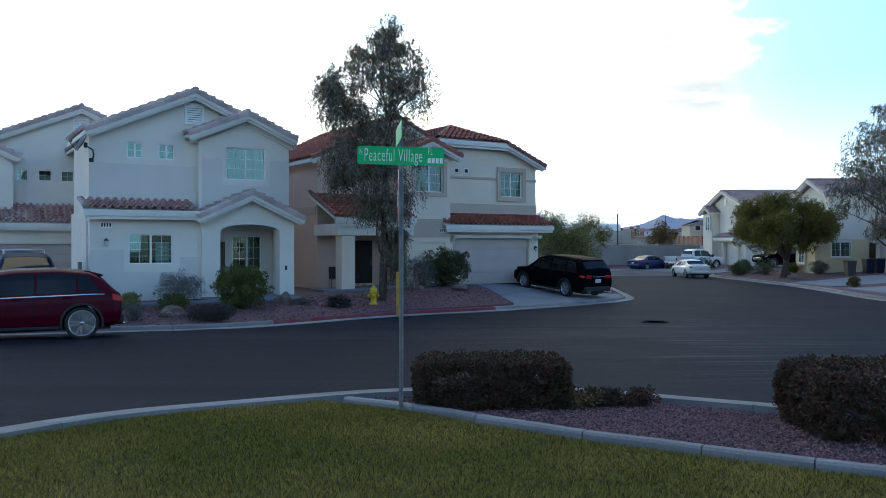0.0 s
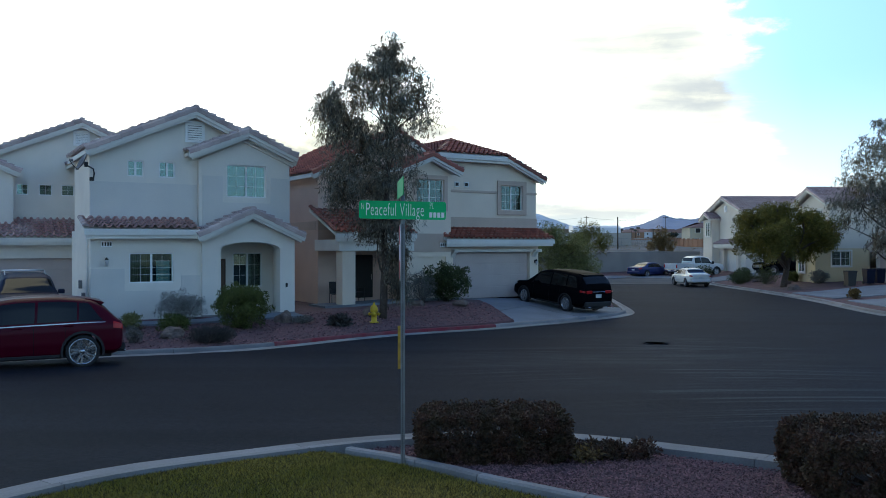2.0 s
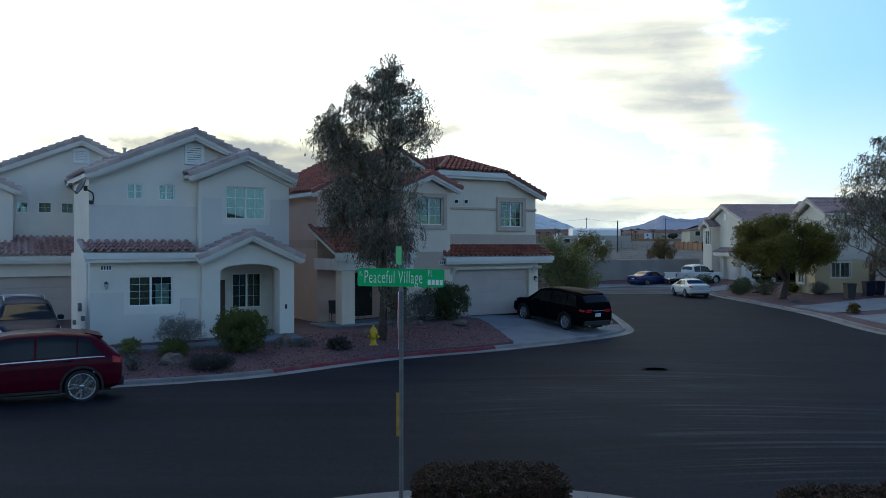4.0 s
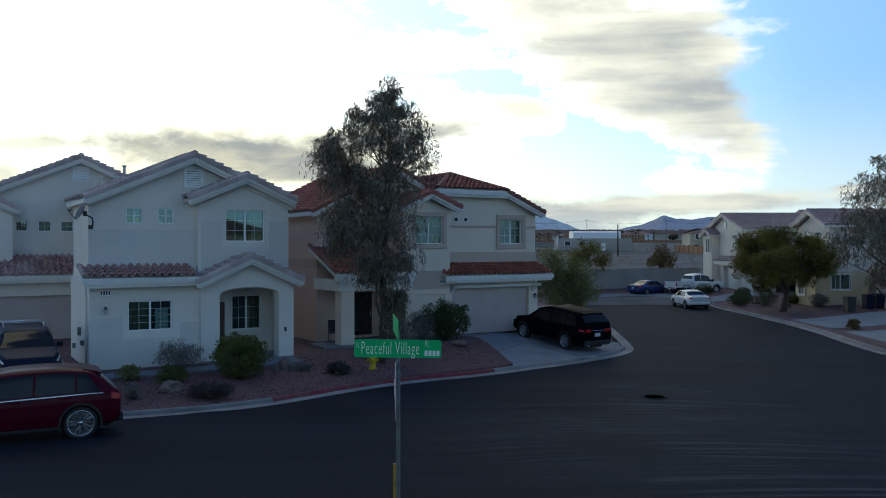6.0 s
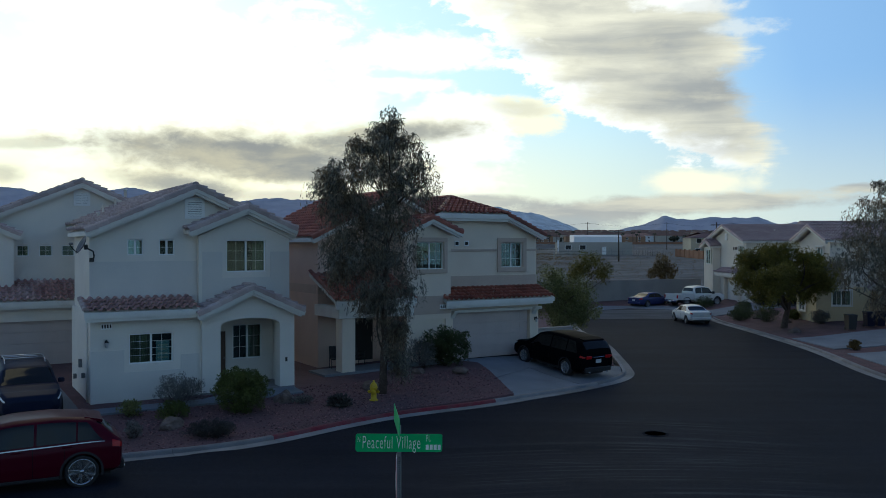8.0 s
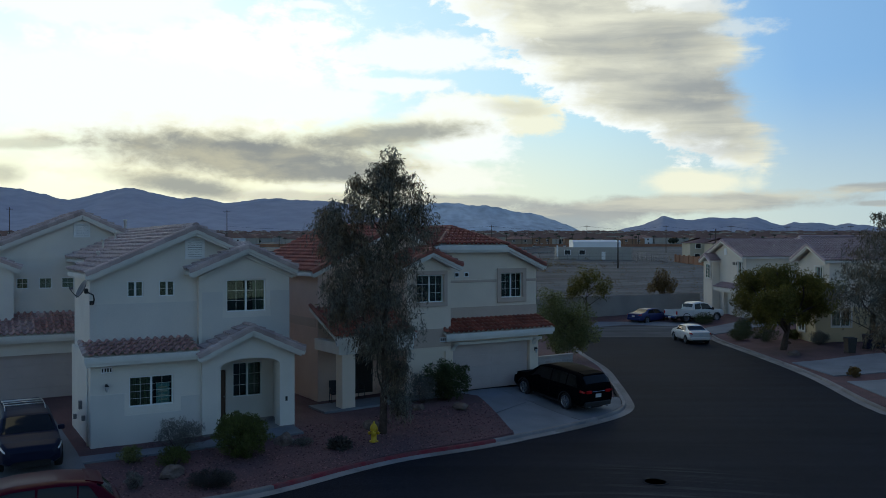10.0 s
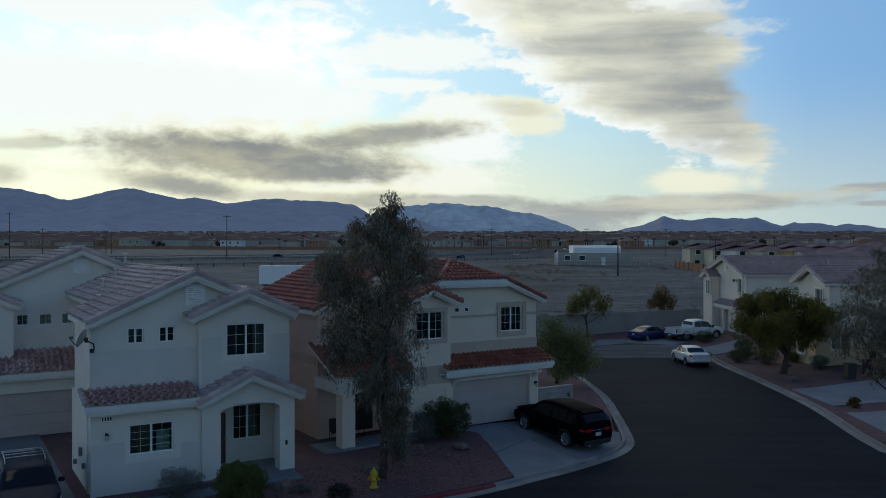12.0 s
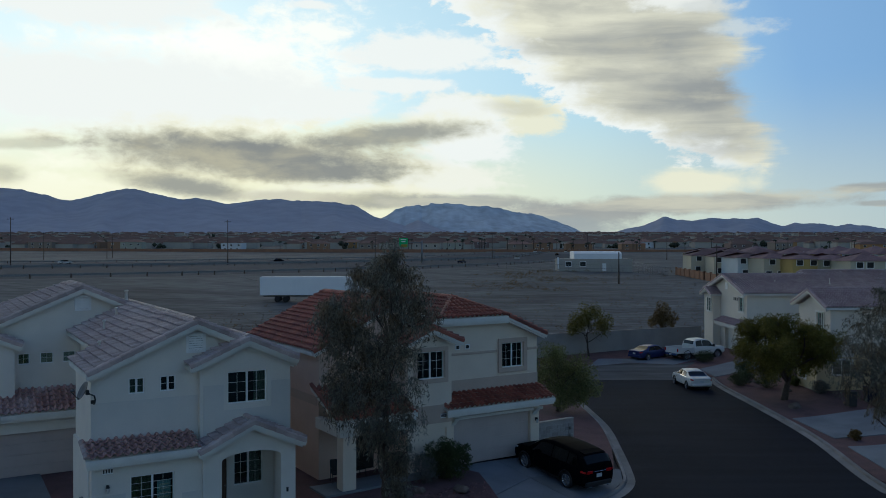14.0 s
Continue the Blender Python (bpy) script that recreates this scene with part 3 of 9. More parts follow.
def street_z(x, y):
    """The street falls away from the near kerb and lies level beyond."""
    z = lerp_table(y, (-40, 0, 10, 11.2, 20, 24.5, 30, 90), (0.75, 0.55, 0.45, 0.38, 0.26, 0.04, 0.0, 0.0))
    return z - 0.15 * smooth01((x - 8) / 20) * smooth01((24 - y) / 20)


def a_uv(x, y):
    dx, dy = x - A0[0], y - A0[1]
    return dx * CA + dy * SA, -dx * SA + dy * CA


def a_xy(u, v):
    return A0[0] + u * CA - v * SA, A0[1] + u * SA + v * CA


def yard_z(x, y):
    """Front yards climb from the kerb to the house pads."""
    u, v = a_uv(x, y)
    return 0.13 + 0.40 * smooth01((v + 7.3) / 7.0) + 0.14 * smooth01((u - 8) / 6) * smooth01((v + 7.3) / 7)


def far_z(y):
    return lerp_table(y, (-300, 70, 90, 138, 200, 258, 330, 450, 600, 1000, 2000, 4000, 4900), (-0.2, -0.2, 0.6, 1.6, 2.8, 3.4, 3.8, 4.5, 7.2, 14.5, 37.0, 76.0, 94.0))


FAR_KERB = [(-30.0, 9.6), (-20.0, 16.2), (-12.5, 21.1), (-9.2, 23.3), (-5.8, 25.5), (-3.2, 28.4), (-1.4, 30.1), (1.42, 31.9), (3.5, 33.6), (5.5, 35.3), (7.5, 37.4), (8.5, 39.2), (8.9, 41.3), (9.4, 46.4), (9.8, 52.3), (9.6, 62.2), (11.0, 71.0), (13.4, 76.6), (17.5, 78.6), (21.6, 77.4)]
RIGHT_KERB = [(40.0, 34.0), (26.0, 35.2), (21.0, 37.2), (20.4, 39.5), (21.6, 48.5), (22.0, 57.8), (22.1, 66.0), (22.6, 70.5), (22.4, 74.5), (21.6, 77.4)]
NEAR_KERB = [(-13.0, -12.0), (-10.6, -4.0), (-8.2, 2.4), (-6.3, 6.3), (-4.75, 8.75), (-3.95, 9.75), (-2.7, 10.8), (-1.8, 11.42), (-0.95, 11.82), (-0.1, 12.05), (0.9, 12.15), (1.8, 12.0), (2.95, 11.4), (4.25, 10.4), (5.6, 8.9), (7.0, 6.4), (8.2, 3.0), (9.0, -2.0), (9.4, -12.0)]
MOW = [(-1.30, 11.28), (-0.61, 10.72), (0.32, 9.74), (0.85, 9.26), (1.49, 8.77), (2.0, 8.43), (2.7, 7.99), (3.38, 7.58), (4.1, 7.2), (5.4, 6.55), (7.0, 5.7)]


def resample(pts, step):
    """Points at even steps along a polyline rounded off as a spline."""
    out = []
    n = len(pts)
    for i in range(n - 1):
        p0, p1, p2, p3 = (Vector(pts[max(0, min(n - 1, k))]) for k in (i - 1, i, i + 1, i + 2))
        m = max(1, int((p2 - p1).length / 0.1))
        for k in range(m):
            t = k / m
            out.append(0.5 * (2 * p1 + (p2 - p0) * t + (2 * p0 - 5 * p1 + 4 * p2 - p3) * t * t + (3 * p1 - p0 - 3 * p2 + p3) * t ** 3))
    out.append(Vector(pts[-1]))
    res, acc = [out[0]], 0.0
    for a, b in zip(out, out[1:]):
        acc += (b - a).length
        if acc >= step:
            res.append(b)
            acc = 0.0
    if (res[-1] - out[-1]).length > step * 0.3:
        res.append(out[-1])
    return res


def inside(x, y, poly):
    hit = False
    j = len(poly) - 1
    for i in range(len(poly)):
        xi, yi = poly[i]
        xj, yj = poly[j]
        if (yi > y) != (yj > y) and x < (xj - xi) * (y - yi) / (yj - yi) + xi:
            hit = not hit
        j = i
    return hit


def sheet(name, poly, zf, mat, step, label, category, depth=0.12):
    """A ground sheet over a polygon, cut into a grid, following a height function, with a skirt."""
    bm = bmesh.new()
    f = bm.faces.new([bm.verts.new((p[0], p[1], 0)) for p in poly])
    xs, ys = [p[0] for p in poly], [p[1] for p in poly]
    for lo, hi, ax in ((min(xs), max(xs), 0), (min(ys), max(ys), 1)):
        k = lo + step
        while k < hi:
            co, no = [0, 0, 0], [0, 0, 0]
            co[ax], no[ax] = k, 1
            bmesh.ops.bisect_plane(bm, geom=bm.verts[:] + bm.edges[:] + bm.faces[:], plane_co=co, plane_no=no)
            k += step
    if bm.faces[:] and bm.faces[:][0].normal.z < 0:
        bmesh.ops.reverse_faces(bm, faces=bm.faces[:])
    edges = [e for e in bm.edges if e.is_boundary]
    ret = bmesh.ops.extrude_edge_only(bm, edges=edges)
    low = {v for v in ret["geom"] if isinstance(v, bmesh.types.BMVert)}
    for v in bm.verts:
        v.co.z = zf(v.co.x, v.co.y) - (depth if v in low else 0)
    bmesh.ops.recalc_face_normals(bm, faces=bm.faces[:])
    return tagged(part(name, bm, mat), label, category, kind="structure")


def kerb(name, pts, side, step, mats, label, height=0.14, width=0.16, gutter=0.42, zf=street_z, red=None, joint=False):
    """Kerb stones along a line. side: +1 puts the gutter to the right of the way."""
    root = thing(name, Matrix(), label, "kerb", kind="structure")
    line = resample(pts, 0.5)
    group = max(1, int(step / 0.5))
    if joint:
        verts = []
        for i, p in enumerate(line):
            d = (line[min(i + 1, len(line) - 1)] - line[max(i - 1, 0)]).normalized()
            nrm = Vector((d.y, -d.x)) * side
            wide = 0.045 + 0.03 * fbm(p.x * 1.7, p.y * 1.7)
            for a in (gutter - 0.01, gutter + wide):
                verts.append((p.x + nrm.x * a, p.y + nrm.y * a, zf(p.x, p.y) + 0.012))
        raw("asphalt_joint", verts, [(2 * i, 2 * i + 1, 2 * i + 3, 2 * i + 2) for i in range(len(line) - 1)], DOOR_SEAM, root, "dark open joint beside the gutter")
    for i in range(0, len(line) - 1, group):
        seg = line[i:i + group + 1]
        if len(seg) < 2:
            continue
        rings = []
        for k, p in enumerate(seg):
            idx = i + k
            d = (line[min(idx + 1, len(line) - 1)] - line[max(idx - 1, 0)]).normalized()
            nrm = Vector((d.y, -d.x)) * side
            if k == 0:
                p = p + d * 0.006
            if k == len(seg) - 1:
                p = p - d * 0.006
            z = zf(p.x, p.y)
            stone = [(-width, -0.1), (-width, height), (-0.03, height), (0.0, height - 0.03), (0.022, 0.02), (0.022, -0.1)]
            pan = [(0.034, -0.1), (0.034, 0.03), (0.12, 0.022), (gutter, 0.014), (gutter, -0.1)]
            rings.append([[(p.x + nrm.x * a, p.y + nrm.y * a, z + b) for a, b in prof] for prof in (stone, pan)])
        mid = seg[len(seg) // 2]
        painted = red is not None and red[0] < mid.x < red[1]
        for w, nm in ((0, "kerb_stone"), (1, "gutter_slab")):
            bm = bmesh.new()
            loops = [[bm.verts.new(c) for c in r[w]] for r in rings]
            for a, b in zip(loops, loops[1:]):
                for q in range(len(a)):
                    bm.faces.new((a[q], a[(q + 1) % len(a)], b[(q + 1) % len(a)], b[q]))
            bm.faces.new(loops[0])
            bm.faces.new(loops[-1][::-1])
            bmesh.ops.recalc_face_normals(bm, faces=bm.faces[:])
            red_one = painted and w == 0
            part(nm, bm, mats[1] if red_one else mats[0], root, "red painted kerb stone" if red_one else "")
    return root

# ---- ground, street and yards ----
def desert():
    ys = [-300, -60, 0, 30, 60, 80, 90, 100, 115, 130, 150, 170, 200, 230, 260, 300, 340, 380, 430, 500, 600, 800, 1100, 1600, 2300, 3200, 4100, 4900]
    verts, faces = [], []
    n = 61
    for y in ys:
        half = max(220.0, abs(y) * 0.95)
        for i in range(n):
            x = (i / (n - 1) * 2 - 1) * half
            bump = 0.35 * fbm(x * 0.03, y * 0.03) * smooth01((y - 95) / 40) if y < 600 else 2.0 * fbm(x * 0.002, y * 0.002)
            verts.append((x, y, far_z(y) + bump))
    for j in range(len(ys) - 1):
        for i in range(n - 1):
            a = j * n + i
            faces.append((a, a + 1, a + n + 1, a + n))
    return tagged(raw("ground", verts, faces, DESERT, smooth=True), "dry stony desert ground running out to the mountains", "ground", kind="structure")


desert()
road_poly = [(-60, -40), (-13.2, -40)] + NEAR_KERB + [(9.6, -40), (60, -40), (60, 34.5)] + RIGHT_KERB[1:] + FAR_KERB[::-1][1:] + [(-60, -9.0)]
sheet("road", road_poly, lambda x, y: street_z(x, y) + 0.02 * fbm(x * 0.2, y * 0.2) * 0.3, ASPHALT, 4.0, "dark smooth asphalt street with a rounded end", "road", 0.3)
kerb("kerb_far", FAR_KERB[:17], 1, 3.0, (CONCRETE, RED_PAINT), "pale concrete kerb, painted red beside the hydrant", red=(-5.8, 3.0))
kerb("kerb_right", RIGHT_KERB[:8], -1, 3.0, (CONCRETE, RED_PAINT), "pale concrete kerb and gutter along the street")
kerb("kerb_near", NEAR_KERB, -1, 3.0, (CONCRETE, RED_PAINT), "pale concrete kerb and gutter round the corner lawn", height=0.07, joint=True)


def corner_z(x, y):
    return street_z(x, y) + 0.002 + 0.02 * fbm(x * 0.4, y * 0.4)


lawn_poly = [(p[0] + 0.12, p[1] - 0.1) if p[0] < 2 else (p[0] - 0.12, p[1] - 0.05) for p in NEAR_KERB[:8]] + [(p[0] - 0.1, p[1] - 0.1) for p in MOW] + [(7.2, 4.0), (8.0, 0.0), (9.2, -12), (9.4, -40), (-13.0, -40)]
sheet("lawn", lawn_poly, corner_z, LAWN, 0.8, "short mown green and yellow lawn on the street corner", "lawn")
bed_poly = [(p[0], p[1]) for p in MOW] + [(7.6, 4.6), (6.7, 6.6), (5.3, 8.8), (4.05, 10.2), (2.85, 11.2), (1.75, 11.8), (0.9, 11.95), (-0.1, 11.85), (-0.9, 11.62)]
sheet("gravel_bed", bed_poly, lambda x, y: corner_z(x, y) - 0.02, GRAVEL, 0.8, "reddish gravel planting bed inside the kerb", "gravel bed")


def mow_strip():
    root = thing("edging", Matrix(), "pale concrete edging strip between the lawn and the gravel", "edging", kind="structure")
    line = resample(MOW, 0.105)
    n = 8
    for i in range(0, len(line) - 1, n):
        seg = line[i:i + n + 1]
        if len(seg) < 2:
            continue
        bm = bmesh.new()
        rings = []
        for k, p in enumerate(seg):
            d = (line[min(i + k + 1, len(line) - 1)] - line[max(i + k - 1, 0)]).normalized()
            nr = Vector((d.y, -d.x))
            p = p + d * (0.008 if k == 0 else -0.008 if k == len(seg) - 1 else 0)
            z = corner_z(p.x, p.y)
            rings.append([bm.verts.new((p.x + nr.x * a, p.y + nr.y * a, z + b)) for a, b in ((-0.07, -0.08), (-0.07, 0.055), (-0.05, 0.08), (0.05, 0.08), (0.07, 0.055), (0.07, -0.08))])
        for a, b in zip(rings, rings[1:]):
            for q in range(6):
                bm.faces.new((a[q], a[(q + 1) % 6], b[(q + 1) % 6], b[q]))
        bm.faces.new(rings[0])
        bm.faces.new(rings[-1][::-1])
        bmesh.ops.recalc_face_normals(bm, faces=bm.faces[:])
        part("edging_block", bm, CONCRETE, root)


mow_strip()

# yards west of the street, either side of the driveway
def b_xy(u, v, th=32.5, o=(2.91, 42.61)):
    c, s = math.cos(radians(th)), math.sin(radians(th))
    return o[0] + u * c - v * s, o[1] + u * s + v * c


yard_poly = [(p[0] - 0.1, p[1] + 0.12) for p in FAR_KERB[:8]] + [(2.8, 33.2), (1.6, 38.9), b_xy(-3.6, -0.85), b_xy(-3.6, 20), (-30.0, 95.0), (-60, 70), (-60, -8)]
sheet("yard", yard_poly, yard_z, GRAVEL, 1.5, "reddish gravel front yards sloping up to the houses", "yard", 0.2)
yard2_poly = [b_xy(1.75, -0.85), b_xy(3.3, -1.9), (8.45, 41.4)] + [(p[0] - 0.12, p[1]) for p in FAR_KERB[13:17]] + [(11.0, 82.0), (-5, 82), b_xy(1.75, 20)]
sheet("yard", yard2_poly, lambda x, y: 0.13 + 0.42 * smooth01((9.2 - x) / 5.0), GRAVEL, 1.5, "reddish gravel strip between the house and the kerb", "yard", 0.2)
end_poly = [(9.5, 71.0), (11.2, 74.5), (13.4, 76.9), (17.5, 78.9), (21.6, 77.7), (24, 80), (26, 96), (8, 96)]
sheet("end_yard", end_poly, lambda x, y: 0.12 + 0.5 * smooth01((y - 76) / 12), GRAVEL, 3.0, "reddish gravel strip below the block wall at the street end", "yard", 0.2)
right_poly = [(21.6, 77.7), (22.7, 74.5), (22.8, 70.5), (22.3, 66.0), (22.2, 57.8), (21.8, 48.5), (20.6, 39.6), (21.2, 37.4), (26.0, 35.4), (40, 34.2), (90, 34), (90, 100), (24, 96)]


def right_z(x, y):
    return 0.13 + 0.45 * smooth01((x - 22) / 8)


sheet("side_yard", right_poly, right_z, GRAVEL, 3.0, "reddish gravel front yards on the far side of the street", "yard", 0.2)


def slab(name, poly, zf, label, lift=0.02, mat=None, category="driveway", step=1.5):
    return sheet(name, poly, lambda x, y: zf(x, y) + lift, mat or DRIVE, step, label, category, 0.1)


def kerb_gap(x, y):
    """How far a place lies from the street's west kerb."""
    p, best = Vector((x, y)), 99.0
    for a, b in zip(FAR_KERB[6:15], FAR_KERB[7:16]):
        a, b = Vector(a), Vector(b)
        t = min(1.0, max(0.0, (p - a).dot(b - a) / (b - a).length_squared))
        best = min(best, (p - a.lerp(b, t)).length)
    return best


def drive_z(x, y):
    return 0.105 + 0.50 * smooth01((kerb_gap(x, y) - 0.2) / 6.6)


# driveway of the peach house in poured panels
for poly in ([b_xy(-3.55, -0.9), b_xy(-1.0, -0.9), b_xy(-1.0, -3.6), (2.08, 36.9 - 0.6), (1.65, 38.9)], [b_xy(-0.97, -0.9), b_xy(1.72, -0.9), b_xy(1.72, -3.6), b_xy(-0.97, -3.6)],
             [(2.1, 36.2), b_xy(-1.0, -3.63), b_xy(-1.0, -7.4), (3.5, 33.85), (2.8, 33.3)], [b_xy(-0.97, -3.63), b_xy(1.72, -3.63), b_xy(1.72, -0.9), b_xy(3.3, -1.85), (8.75, 41.4), (8.38, 39.25), (7.4, 37.5), (5.42, 35.4), (3.55, 33.8), b_xy(-0.97, -7.45)]):
    slab("driveway", poly, drive_z, "pale concrete driveway panel of the peach house", 0.02)
slab("driveway", [a_xy(-6.2, 10.8), a_xy(-1.9, 10.8), a_xy(-1.9, -7.4), a_xy(-6.2, -7.4)], yard_z, "pale concrete driveway beside the white house", 0.06)
slab("path", [a_xy(-1.9, -2.6), a_xy(2.4, -2.6), a_xy(6.0, -2.2), a_xy(6.0, -1.1), a_xy(3.2, -1.4), a_xy(2.2, -1.9), a_xy(-1.9, -1.9)], yard_z, "narrow concrete front path along the white house", 0.06, category="path")
slab("path", [b_xy(-10.6, -1.9), b_xy(-3.7, -1.9), b_xy(-3.6, -0.5), b_xy(-10.6, -0.2)], yard_z, "concrete porch slab of the peach house", 0.09, category="path")
for poly in ([(22.4, 48.0), (22.3, 53.5), (33, 56), (34, 49)], [(21.8, 41.2), (22.2, 46.0), (36, 46.5), (36, 41)], [(22.9, 70.6), (22.9, 75), (31, 81), (34, 77)]):
    slab("driveway", poly, right_z, "pale concrete driveway on the far side of the street", 0.06)
slab("driveway", [(13.2, 76.8), (17.5, 79.0), (21.4, 77.9), (25.5, 82), (24, 88), (17, 86)], lambda x, y: 0.13 + 0.3 * smooth01((y - 77) / 8), "pale concrete driveway at the street end", 0.03)


def street_marks():
    # manhole cover set in the asphalt
    root = thing("manhole_cover", pose(6.83, 26.9, street_z(6.83, 26.9) + 0.012), "worn round iron manhole cover in the street", "manhole cover")
    bm = bmesh.new()
    lathe(bm, [(0.42, 0.0), (0.42, 0.012), (0.40, 0.016)], 28)
    part("ring", bm, ASPHALT, root)
    bm = bmesh.new()
    lathe(bm, [(0.36, 0.006), (0.36, 0.014), (0.34, 0.016)], 28)
    part("lid", bm, LID, root)


street_marks()

# ---- houses: u along the front, v into the house, z up ----
def wall_panel(name, mat, parent, u0, u1, z0, z1, v0, v1, openings=(), label=""):
    """A wall slab with openings cut through it."""
    us = sorted({u0, u1, *[w for o in openings for w in o[:2]]})
    zs = sorted({z0, z1, *[w for o in openings for w in o[2:]]})
    bm = bmesh.new()
    for a, b in zip(us, us[1:]):
        run = None
        for c, d in zip(zs, zs[1:]):
            solid = not any(o[0] <= a and b <= o[1] and o[2] <= c and d <= o[3] for o in openings)
            if solid:
                run = (run[0], d) if run else (c, d)
            if run and (not solid or d == zs[-1]):
                box(bm, a, b, v0, v1, *run)
                run = None
    bmesh.ops.remove_doubles(bm, verts=bm.verts[:], dist=0.0005)
    return part(name, bm, mat, parent, label)


def side_panel(name, mat, parent, u, v0, v1, z0, z1, thick=0.18):
    return boxes(name, mat, parent, (u, u + thick, v0, v1, z0, z1))


def beam(bm, p, q, w, h, up=(0, 0, 1)):
    """A straight board from p to q, w wide and h high."""
    p, q = Vector(p), Vector(q)
    d = (q - p).normalized()
    s = d.cross(Vector(up)).normalized()
    t = s.cross(d).normalized()
    c = [p + s * a + t * b for a, b in ((-w / 2, -h / 2), (w / 2, -h / 2), (w / 2, h / 2), (-w / 2, h / 2))]
    e = [v + (q - p) for v in c]
    lo, hi = [bm.verts.new(v) for v in c], [bm.verts.new(v) for v in e]
    fs = [bm.faces.new(lo[::-1]), bm.faces.new(hi)] + [bm.faces.new((lo[i], lo[(i + 1) % 4], hi[(i + 1) % 4], hi[i])) for i in range(4)]
    return fs


def board(name, mat, parent, p, q, w, h, label=""):
    bm = bmesh.new()
    beam(bm, p, q, w, h)
    return part(name, bm, mat, parent, label)


def window(parent, u0, u1, z0, z1, v, curtain=None, bars=(2, 3), split=True, trim=None, cover=1.0, depth=0.10):
    """A sliding window: frame, two sashes with glazing bars, panes, and behind them a near-black box painted as room
    shade, or a curtain.
    """
    f = 0.045
    bm = bmesh.new()
    for r in ((u0, u1, z0, z0 + f), (u0, u1, z1 - f, z1), (u0, u0 + f, z0 + f, z1 - f), (u1 - f, u1, z0 + f, z1 - f)):
        box(bm, r[0], r[1], v - 0.01, v + 0.07, r[2], r[3])
    um = (u0 + u1) / 2
    if split:
        box(bm, um - 0.035, um + 0.035, v - 0.015, v + 0.06, z0 + f, z1 - f)
    bmesh.ops.remove_doubles(bm, verts=bm.verts[:], dist=0.0005)
    win = part("window", bm, TRIM_W, parent, "white framed sliding window with glazing bars")
    halves = ((u0 + f, um - 0.035), (um + 0.035, u1 - f)) if split else ((u0 + f, u1 - f),)
    for a, b in halves:
        ob = boxes("pane", GLASS, win, (a, b, v + 0.022, v + 0.030, z0 + f, z1 - f))
        ob.visible_shadow = False
        bm = bmesh.new()
        for k in range(1, bars[0]):
            x = a + (b - a) * k / bars[0]
            box(bm, x - 0.006, x + 0.006, v + 0.008, v + 0.018, z0 + f, z1 - f)
        for k in range(1, bars[1]):
            z = z0 + f + (z1 - z0 - 2 * f) * k / bars[1]
            box(bm, a, b, v + 0.009, v + 0.017, z - 0.006, z + 0.006)
        if bm.verts:
            part("glazing_bar", bm, TRIM_W, win)
        else:
            bm.free()
    # box behind the panes, the unlit room's shade put into its colour
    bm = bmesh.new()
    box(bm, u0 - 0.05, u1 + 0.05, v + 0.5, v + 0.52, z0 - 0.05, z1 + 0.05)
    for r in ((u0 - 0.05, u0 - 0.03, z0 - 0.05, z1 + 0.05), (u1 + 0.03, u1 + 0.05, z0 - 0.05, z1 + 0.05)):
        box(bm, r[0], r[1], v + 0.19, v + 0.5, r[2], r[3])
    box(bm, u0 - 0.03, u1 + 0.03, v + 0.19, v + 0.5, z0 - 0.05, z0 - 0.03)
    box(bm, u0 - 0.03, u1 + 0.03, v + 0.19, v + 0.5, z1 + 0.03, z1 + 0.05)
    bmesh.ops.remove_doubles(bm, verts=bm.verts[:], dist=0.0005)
    part("room_lining", bm, SHADE_DARK, win)
    if curtain:
        bm = bmesh.new()
        n = 40
        a, b = (u1 - (u1 - u0) * cover, u1) if cover > 0 else (u0, u0 - (u1 - u0) * cover)
        top, bot = [], []
        for k in range(n + 1):
            x = a + (b - a) * k / n
            y = v + 0.14 + 0.022 * math.sin(k * 1.9)
            top.append(bm.verts.new((x, y, z1)))
            bot.append(bm.verts.new((x, y, z0)))
        for k in range(n):
            bm.faces.new((bot[k], bot[k + 1], top[k + 1], top[k]))
        part("curtain", bm, curtain, win, "hanging window curtain")
    if trim:
        t, mat = trim
        bm = bmesh.new()
        for r in ((u0 - t, u1 + t, z0 - t, z0), (u0 - t, u1 + t, z1, z1 + t), (u0 - t, u0, z0, z1), (u1, u1 + t, z0, z1)):
            box(bm, r[0], r[1], v - depth - 0.05, v - depth + 0.01, r[2], r[3], bevel=0.012)
        part("surround", bm, mat, win, "raised stucco window surround")
    return win


TILE_W, TILE_L = 0.28, 0.36


def tile_mesh_data(w=TILE_W, l=TILE_L, r=0.115, n=8):
    """One curved roof tile: x across, y up the slope, z out of the roof."""
    vs, fs = [], []
    for y, lift in ((0.0, 0.09), (l * 1.08, 0.0)):
        for k in range(n + 1):
            t = k / n
            z = r * math.sin(math.pi * t / 0.62) ** 0.8 if 0 < t < 0.62 else 0.0
            vs.append((t * w, y, z + lift))
    for k in range(n):
        fs.append((k, k + 1, n + 1 + k + 1, n + 1 + k))
    base = len(vs)
    for k in range(n + 1):
        vs.append((vs[k][0], 0.0, vs[k][2] - 0.05))
    for k in range(n):
        fs.append((base + k, base + k + 1, k + 1, k))
    return vs, fs


TILE_V, TILE_F = tile_mesh_data()
_tile_mesh = {}


